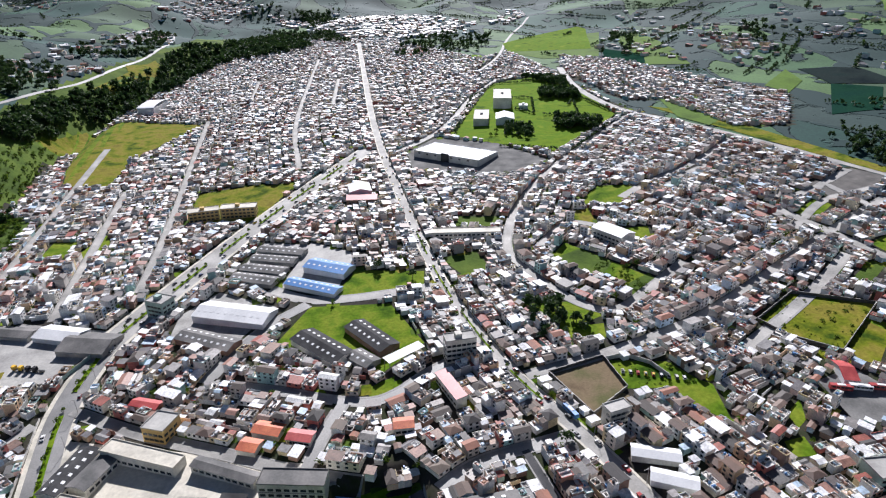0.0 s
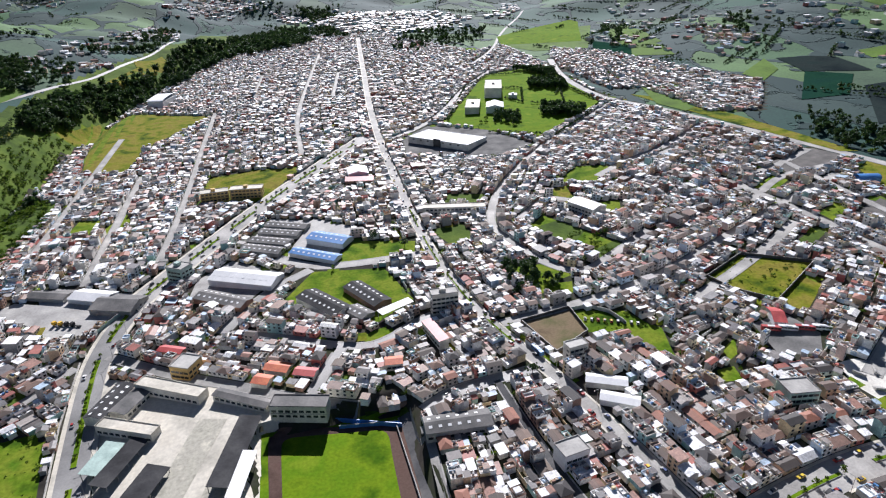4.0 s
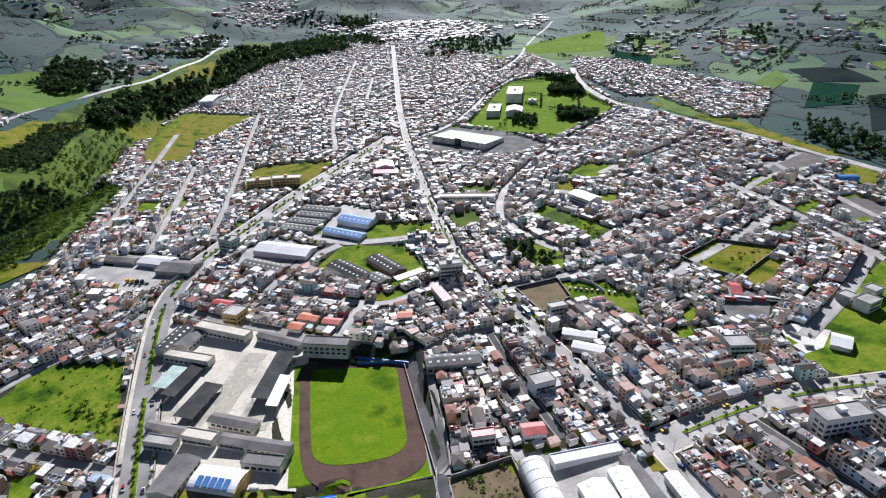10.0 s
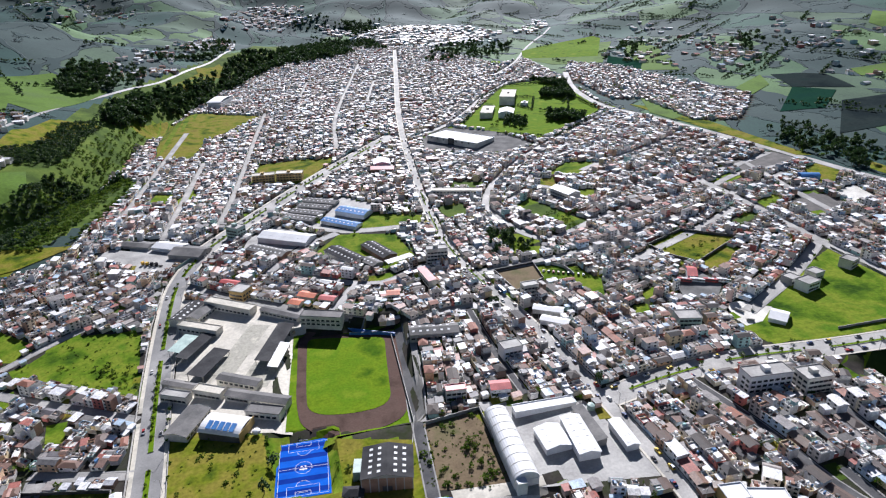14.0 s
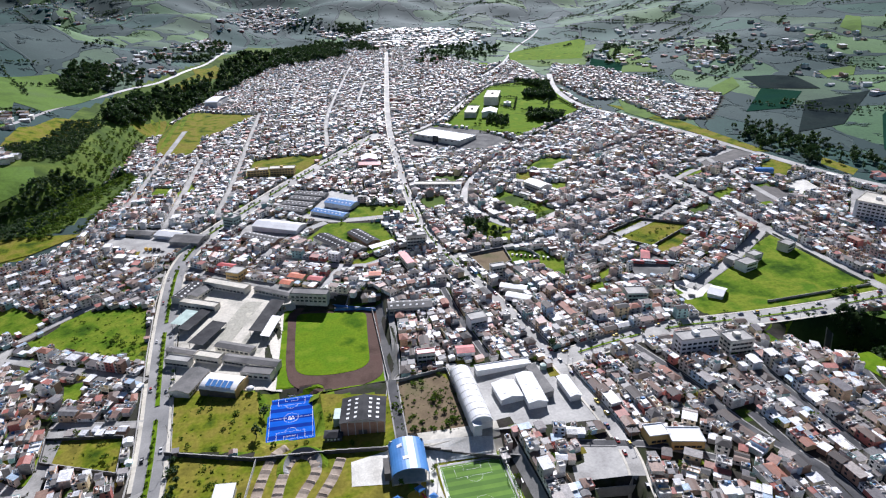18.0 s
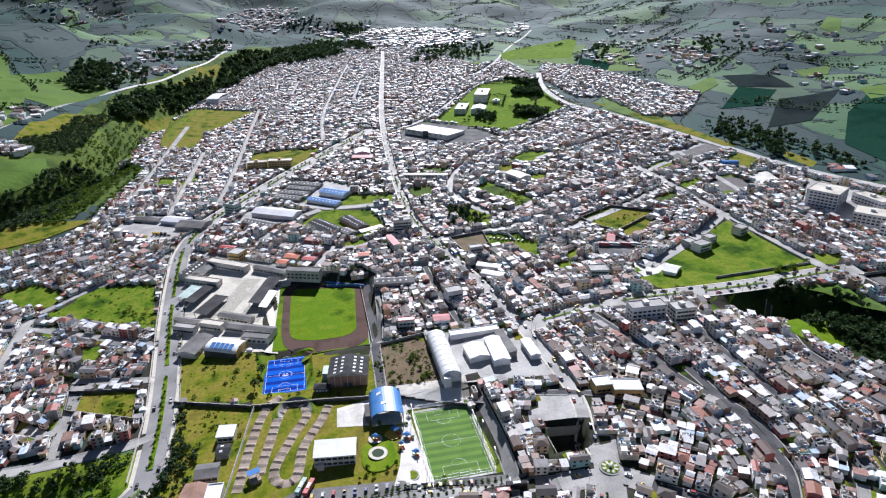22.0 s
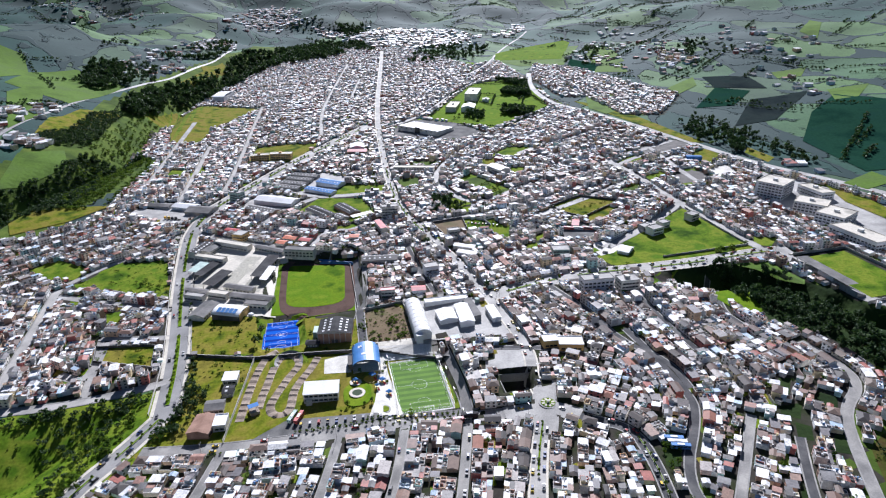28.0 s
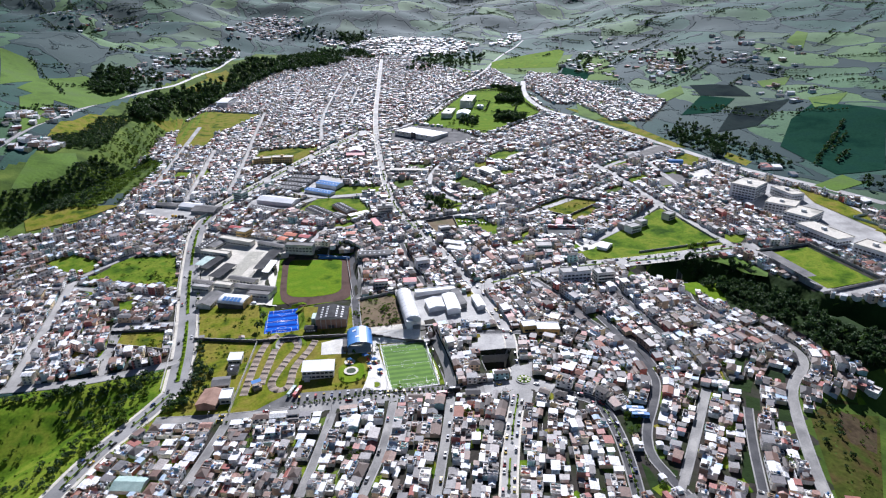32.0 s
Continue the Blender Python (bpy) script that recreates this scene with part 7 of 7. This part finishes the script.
        if y0 < y < y1 and (t % gap_every) > 15:
            plant(x, y, r.choice(kinds), label)
        t += spacing * r.uniform(0.75, 1.3)


median("avenue", 3.4, 0, 470, 112, 9, "small clipped street tree on the avenue's green median", (0, 2, 1))
median("avenue_south", 1.8, -85, 0, 60, 8, "small clipped street tree on the avenue's green median", (0, 2, 1))
median("avenue_north", 3.0, 380, 700, 60, 9, "small clipped street tree on the avenue's green median", (0, 2, 1))
median("main_street", 1.8, 235, 470, 70, 11, "leafy street tree in the middle of the main street", (0, 1, 2))
median("cross_street", 2.2, 40, 100, 70, 8, "small street tree down the middle of the boulevard", (0, 2, 1))
median("south_main", 1.6, -170, -85, 60, 12, "small palm-like tree between the two lanes", (0, 2))
median("east_curve", 1.2, -200, -115, 300, 7, "small round tree along the curved street", (2, 0))
for k in range(26):
    x, y = -5 + k * 4.1, -46 - k * 0.62
    plant(x, y - 1.0, 2, "small round tree in the row beside the car park")
for x, y in ((22, -36), (30, -35), (38, -33), (56, 3), (57, -10), (60, 12), (24, -8), (40, 4), (27, -30), (43, -32)):
    plant(x, y, r.choice((0, 1, 2)), "bushy tree in the sports park")
for x, y, k in ((96, 418, 1), (140, 205, 0), (166, 92, 0), (-262, 640, 1), (-30, 92, 0), (-34, 70, 0), (118, 395, 0)):
    plant(x, y, k, "large dark green tree with a broad crown", True)

# small green yards and garden trees left between the houses
trees = []
yards = Pile()
for yy in np.arange(-230, 900, 9.0):
    for xx in np.arange(-330, 620, 9.0):
        x, y = xx + r.uniform(-3, 3), yy + r.uniform(-3, 3)
        if at_grid(TOWN, x, y) and not at_grid(TAKEN, x, y) and not at_grid(ROADS, x, y):
            if r.random() < 0.3:
                h = r.uniform(2.0, 5.0)
                trees.append((x, y, ground(x, y), h, h * r.uniform(0.4, 0.6)))
            if r.random() < 0.3:
                at = Spot(x, y, ground(x, y), r.uniform(-20, 20))
                a, b = r.uniform(2.5, 5), r.uniform(2.5, 6)
                v = [at(i, j) for i, j in ((-a, -b), (a, -b), (a, b), (-a, b))]
                yards.add([(q[0], q[1], ground(q[0], q[1]) + 0.1) for q in v], [(0, 1, 2, 3)], r.choice(("grass", "dry_grass", "scrub_ground")))
wood("garden_trees", trees, r, "leaf", "bushes and small trees in back yards", 1.0, 26)
tagged(new("yard_grass", yards.mesh("yard_grass")), "small patches of grass in back yards", "grass", kind="stuff")


def wall_line(label, mat, h, t, *pts, lift=0.0):
    """A free-standing boundary wall of panels that step along the ground, with a coping."""
    p, nrm = [], []
    pile, cope = Pile(), Pile()
    for (ax0, ay0), (bx0, by0) in zip(pts[:-1], pts[1:]):
        ln = math.hypot(bx0 - ax0, by0 - ay0)
        n = max(1, int(ln / 6))
        deg = math.degrees(math.atan2(by0 - ay0, bx0 - ax0))
        for k in range(n):
            x, y = ax0 + (bx0 - ax0) * (k + 0.5) / n, ay0 + (by0 - ay0) * (k + 0.5) / n
            at = Spot(x, y, ground(x, y), deg)
            box(pile, at, -ln / n / 2, ln / n / 2, -t / 2, t / 2, -1.5, h, mat)
            box(cope, at, -ln / n / 2, ln / n / 2, -t / 2 - 0.06, t / 2 + 0.06, h, h + 0.12, "concrete", True)
    ob = tagged(new("boundary_wall", pile.mesh("boundary_wall")), label, "wall", kind="structure")
    part("coping", cope.mesh("coping"), ob)


wall_line("long dark boundary wall below the overgrown lot", "dark_wall", 2.6, 0.5, (-86, 73), (-36, 50), (10, 40), (55, 28), (108, 6))
wall_line("white wall beside the bicycle track", "offwhite", 2.4, 0.3, (-34, 50), (-52, -40))
wall_line("pale wall round the running track", "offwhite", 2.2, 0.3, (58, 208), (52, 100), (46, 78))
wall_line("blue painted wall behind the running track", "blue_sheet", 2.6, 0.3, (28, 214), (60, 206))
wall_line("concrete wall round the scrubby lot", "concrete", 2.4, 0.3, (57, 92), (90, 94), (88, 33))
wall_line("block wall round the brown lot", "dark_wall", 2.3, 0.3, (157, 255), (193, 256), (190, 227), (162, 216), (157, 255))
wall_line("pale retaining wall along the avenue", "offwhite", 1.4, 0.4, (-103, 6), (-103, 70), (-113, 190), (-118, 270), (-117, 330))
wall_line("low railing wall on the east side of the avenue", "concrete", 1.0, 0.3, (-82, 8), (-82, 70), (-93, 190), (-96, 270))
wall_line("dark block wall round the weedy lot", "dark_wall", 2.2, 0.3, (-159, 112), (-112, 98), (-110, 65), (-156, 90), (-159, 112))
wall_line("painted mural wall of the depot yard", "teal_sheet", 2.8, 0.3, (-121, 350), (-84, 404))
wall_line("block wall round the sunken lot", "dark_wall", 2.4, 0.3, (304, 227), (300, 249), (344, 265), (380, 233), (319, 205), (304, 227))
wall_line("long pale wall of the meadow", "concrete", 1.8, 0.3, (342, 88), (430, 80), (434, 186))
wall_line("wall round the east stadium", "concrete", 2.6, 0.3, (436, -46), (500, -46), (502, 40), (450, 46))
wall_line("white curved wall with a green stripe beside the car lot", "offwhite", 2.6, 0.4, (193, 253), (205, 252), (214, 240), (216, 226))
wall_line("turquoise fence round the court beside the hospital", "teal_sheet", 3.0, 0.2, (598, 78), (640, 80), (640, 45), (602, 42), (598, 78))
wall_line("brick wall of the college grounds", "brick", 2.2, 0.3, (349, 600), (496, 697))

# clipped hedges of the college lawns
hedges = []
for line in ([(415, 751), (478, 702)], [(419, 863), (444, 845), (406, 761)], [(495, 809), (454, 725)], [(278, 733), (367, 899), (437, 968), (493, 943)], [(548, 929), (506, 801), (500, 719)], [(305, 653), (372, 598), (451, 657), (496, 697)], [(395, 800), (406, 761)], [(470, 780), (497, 810)]):
    for (x0, y0), (x1, y1) in zip(line[:-1], line[1:]):
        n = int(math.hypot(x1 - x0, y1 - y0) / 2.4)
        for k in range(n):
            x, y = x0 + (x1 - x0) * k / n + r.uniform(-0.7, 0.7), y0 + (y1 - y0) * k / n + r.uniform(-0.7, 0.7)
            h = r.uniform(3.2, 5.2)
            hedges.append((x, y, ground(x, y), h, h * 0.45))
wood("hedge_trees", hedges, r, "dark_leaf", "dark clipped hedge trees between the college lawns", 1.0, 30)

# tree lines between the fields of the hills
lines = []
for k in range(430):
    x, y = r.uniform(640, 2300), r.uniform(150, 3200)
    if k % 4 == 0:
        x, y = r.uniform(-1100, -380), r.uniform(700, 3000)
    a, n = radians(r.choice((28, 118)) + r.uniform(-12, 12)), r.randrange(10, 40)
    for i in range(n):
        px, py = x + math.cos(a) * i * 5 + r.uniform(-2, 2), y + math.sin(a) * i * 5 + r.uniform(-2, 2)
        if not at_grid(TOWN, px, py) and not at_grid(ROADS, px, py) and px > 630 or px < -350:
            h = r.uniform(3.5, 8)
            lines.append((px, py, ground(px, py), h, h * r.uniform(0.3, 0.5)))
wood("hedgerow_trees", lines, r, "dark_leaf", "dark tree lines between the hill fields", 2.0, 12)
# weeds and low bushes on the rough lots
weeds = []
for key, n in (("courtlot", 130), ("westlot", 150), ("leftlot_a", 70), ("leftlot_b", 40), ("scrub", 90), ("meadow", 160), ("darklot", 60), ("brownmeadow", 70), ("carlot", 20)):
    lo, hi = ZONES[key].min(0), ZONES[key].max(0)
    for i in range(3 * n):
        x, y = r.uniform(lo[0], hi[0]), r.uniform(lo[1], hi[1])
        if inside(ZONES[key], np.array(x), np.array(y)) and not (-29 < x < 3 and 60 < y < 112) and not (-75 < x < -44 and -36 < y < 36):
            h = r.uniform(0.3, 0.9) if r.random() < 0.85 else r.uniform(1.2, 2.4)
            weeds.append((x, y, ground(x, y) - 0.2, h, h * r.uniform(0.7, 1.3)))
wood("weeds", weeds, r, "leaf", "low weeds and bushes on rough ground", 1.0, 24)

# ---- roundabout ----
at = Spot(152, -72, ground(152, -72) + 0.1, 0)
island = thing("roundabout_island", one("kerb_ring", drum, 0, 0, -0.4, 0.45, 6.0, "pavement", 24), at.matrix(), "round planted island of the roundabout with a pale kerb", "roundabout")
part("garden", one("garden", drum, 0, 0, 0.4, 0.6, 4.8, "grass", 24), island)
for k in range(8):
    part("paving_wedge", one("paving_wedge", box, 2.2, 4.4, -0.7, 0.7, 0.5, 0.68, "slab"), island, m=pose(0, 0, 0, 0, 0, 45 * k))
part("plinth", one("plinth", drum, 0, 0, 0.4, 2.0, 1.0, "offwhite", 10, 0.4), island)

# clipped bushes in rows along the park street
for pts in ([(-8, -45), (30, -50), (62, -48), (96, -57)], [(38, -47), (60, -50), (100, -55)], [(-100, -40), (-60, -49), (-36, -52)]):
    p, nrm = rounded(np.array(pts, float), 3.4)
    wood("hedge", [(q[0], q[1], ground(*q) + 0.1, r.uniform(1.3, 1.9), r.uniform(0.8, 1.1)) for q in p], r, "leaf", "row of small clipped round bushes along the street", 1.0, 40)

# ---- vehicles ----
def car_parts(length, width, height_, cab0, cab1, hood):
    """Body from a side profile, glazed cabin with a painted roof, and a wheel."""
    L, w, h = length / 2, width / 2, height_
    prof = [(-L, 0.35), (-L, hood * 0.92), (-L + 0.25, hood), (cab0, hood + 0.03), (cab1, hood + 0.03), (L - 0.3, hood * 0.93), (L, hood * 0.7), (L, 0.35)]
    body = Pile()
    n = len(prof)
    v = [(x, -w, z) for x, z in prof] + [(x, w, z) for x, z in prof]
    body.add(v, [tuple(range(n)), tuple(range(2 * n - 1, n - 1, -1))] + [(i, n + i, n + (i + 1) % n, (i + 1) % n) for i in range(n)], "car_paint")
    cabin = Pile()
    a0, a1, b0, b1, iw = cab0, cab1, cab0 + 0.35, cab1 - 0.7, w - 0.22
    v = [(a0, -w + 0.05, hood), (a1, -w + 0.05, hood), (a1, w - 0.05, hood), (a0, w - 0.05, hood), (b0, -iw, h - 0.06), (b1, -iw, h - 0.06), (b1, iw, h - 0.06), (b0, iw, h - 0.06)]
    cabin.add(v, BOX[1:], "glass")
    roof = Pile()
    box(roof, O, b0, b1, -iw, iw, h - 0.06, h, "car_paint", True)
    wheel = Pile()
    drum(wheel, lambda x, y, z=0.0: (x, z, y), 0, 0, -0.1, 0.1, 0.32, "rubber", 8)
    return body.mesh("body"), cabin.mesh("cabin"), roof.mesh("roof"), wheel.mesh("wheel")


CARS = [car_parts(4.2, 1.75, 1.45, -1.7, 1.1, 0.85), car_parts(4.6, 1.8, 1.75, -2.1, 1.2, 1.0), car_parts(5.0, 1.85, 1.75, -0.4, 1.5, 1.0)]
RIM = one("rim", lambda p, at: drum(p, lambda x, y, z=0.0: (x, z, y), 0, 0, -0.115, 0.115, 0.18, "steel", 8))
CAR_WORDS = ("small saloon car on the street", "tall estate car on the street", "pick-up truck with an open bed on the street")


def car(x, y, deg, kind, lift=0.16):
    body, cabin, roof, wheel = CARS[kind]
    ob = thing("car", body, pose(x, y, ground(x, y) + lift, 0, 0, deg), CAR_WORDS[kind], "car", "cars in the streets")
    part("cabin", cabin, ob, "dark glazed cabin")
    part("roof", roof, ob)
    for sx in (-1.35, 1.35):
        for sy in (-0.82, 0.82):
            w = part("wheel", wheel, ob, m=pose(sx, sy, 0.32))
            if y < -110:
                part("rim", RIM, w, "grey steel rim")


def traffic(key, y0, y1, spacing, offset, sides=(1, -1)):
    p, nrm = LINES[key]
    s = np.concatenate([[0], np.cumsum(np.linalg.norm(np.diff(p, axis=0), axis=1))])
    i = list(LINES).index(key)
    for side in sides:
        t = r.uniform(3, spacing)
        while t < s[-1] - 3:
            x, y = np.interp(t, s, p[:, 0]), np.interp(t, s, p[:, 1])
            n = np.array([np.interp(t, s, nrm[:, 0]), np.interp(t, s, nrm[:, 1])])
            if y0 < y < y1:
                q = np.array([x, y]) + n * side * offset
                deg = math.degrees(math.atan2(-n[0], n[1])) + (0 if side < 0 else 180)
                car(q[0], q[1], deg, r.choice((0, 0, 1, 2)), 0.11 + 0.004 * i)
            t += spacing * r.uniform(0.5, 1.6)


traffic("avenue", -60, 420, 52, 5.0)
traffic("main_street", -60, 270, 20, 2.6)
traffic("avenue_north", 390, 720, 32, 6.0)
traffic("main_street", 270, 700, 30, 2.6)
traffic("south_main", -175, -85, 10, 3.1)
traffic("east_curve", -195, -80, 16, 2.1)
traffic("cross_street", 40, 100, 20, 6.0)
traffic("lane_c", -170, -70, 18, 1.3, (1,))
traffic("lane_d", -170, -70, 22, 1.3, (-1,))
traffic("south_street", -80, -40, 30, 2.4)
traffic("avenue_south", -85, -5, 22, 3.4)
for k in range(16):
    car(-4 + 5.6 * k, -39 - 0.95 * k + r.uniform(-0.3, 0.3), 80, r.choice((0, 1, 2)), 0.33)
for k in range(9):
    car(196 + 3.4 * k, 240 - 2.3 * k, 60, r.choice((0, 0, 1)), 0.2)


def bus(x, y, deg, mat, label, length=11.0):
    ob = thing("bus", one("body", box, -length / 2, length / 2, -1.25, 1.25, 0.45, 3.1, mat, True), pose(x, y, ground(x, y) + 0.3, 0, 0, deg), label, "bus", "buses and trucks")
    part("roof_unit", one("roof_unit", box, -2, 2, -0.8, 0.8, 3.1, 3.35, "white"), ob)
    for s in (-1, 1):
        for k in range(5):
            part("window", one("window", box, -length / 2 + 1 + 2 * k, -length / 2 + 2.7 + 2 * k, s * 1.27 - 0.02, s * 1.27 + 0.02, 1.6, 2.6, "glass", True), ob)
    part("windscreen", one("windscreen", box, length / 2, length / 2 + 0.03, -1.1, 1.1, 1.4, 2.8, "glass", True), ob)
    for sx in (-length / 2 + 2, length / 2 - 2):
        for s in (-1.05, 1.05):
            p = Pile()
            drum(p, lambda a, b, c=0.0: (a, c, b), sx, 0.5, s - 0.15, s + 0.15, 0.5, "rubber", 9)
            part("wheel", p.mesh("wheel"), ob)


bus(-9, -31, 62, "teal_sheet", "green and white bus in the sports park")
bus(-5, -33, 62, "red_sheet", "red and white bus beside the green one")
bus(100, -68, -8, "dark_sheet", "dark bus parked by the lots")
bus(92, -70, -8, "red_sheet", "red truck beside the dark bus", 7)
for k in range(3):
    bus(206, -128 - k * 3.4, -20, "blue_sheet" if k != 1 else "white", "blue and white bus in the walled yard")
bus(152, 222, 95, "blue_sheet", "blue city bus on the main street")
bus(168, 100, 95, "white", "white city bus on the main street")
for k in range(4):
    bus(290 + 9 * k, 182 - 4 * k, -32, "white" if k % 2 else "red_sheet", "long-distance bus in the bus yard")
for k in range(4):
    x, y = -140 + 4.2 * k, 385 - 2.0 * k
    ob = thing("tractor_truck", one("chassis", box, -4, 3, -0.6, 0.6, 0.6, 1.1, "dark_sheet", True), pose(x, y, ground(x, y) + 0.12, 0, 0, 150), "dark truck tractor with a yellow cab in the depot yard", "truck", "buses and trucks")
    part("cab", one("cab", box, 1.2, 3.6, -1.2, 1.2, 0.9, 3.2, "play_yellow" if k < 2 else "dark_sheet", True), ob)
    part("windscreen", one("windscreen", box, 3.6, 3.64, -1.0, 1.0, 1.9, 2.9, "glass", True), ob)
    for sx in (-3, -1.8, 2.4):
        for s in (-1.0, 1.0):
            p = Pile()
            drum(p, lambda a, b, c=0.0: (a, c, b), sx, 0.5, s - 0.2, s + 0.2, 0.5, "rubber", 9)
            part("wheel", p.mesh("wheel"), ob)


# ---- lamp posts along the avenue and the wide street ----
def lamp_post(x, y, deg):
    ob = thing("street_lamp", one("pole", drum, 0, 0, -0.3, 9, 0.12, "steel", 6), pose(x, y, ground(x, y) + 0.15, 0, 0, deg), "tall grey street lamp with one arm", "street lamp", "street lamps")
    part("arm", one("arm", box, 0, 2.2, -0.05, 0.05, 8.8, 8.95, "steel", True), ob)
    part("lamp_head", one("lamp_head", box, 1.8, 2.6, -0.15, 0.15, 8.7, 8.85, "steel", True), ob)


for key, y0, y1, sp in (("avenue", -40, 400, 34), ("cross_street", 30, 100, 30), ("main_street", -60, 250, 36), ("south_street", -80, -20, 40)):
    p, nrm = LINES[key]
    k = max(1, int(sp / 5))
    for q, n in list(zip(p, nrm))[::k]:
        if y0 < q[1] < y1:
            o = q - n * (STREETS[key][0] / 2 + 0.9)
            lamp_post(o[0], o[1], math.degrees(math.atan2(n[1], n[0])))
print("objects", len(bpy.data.objects))
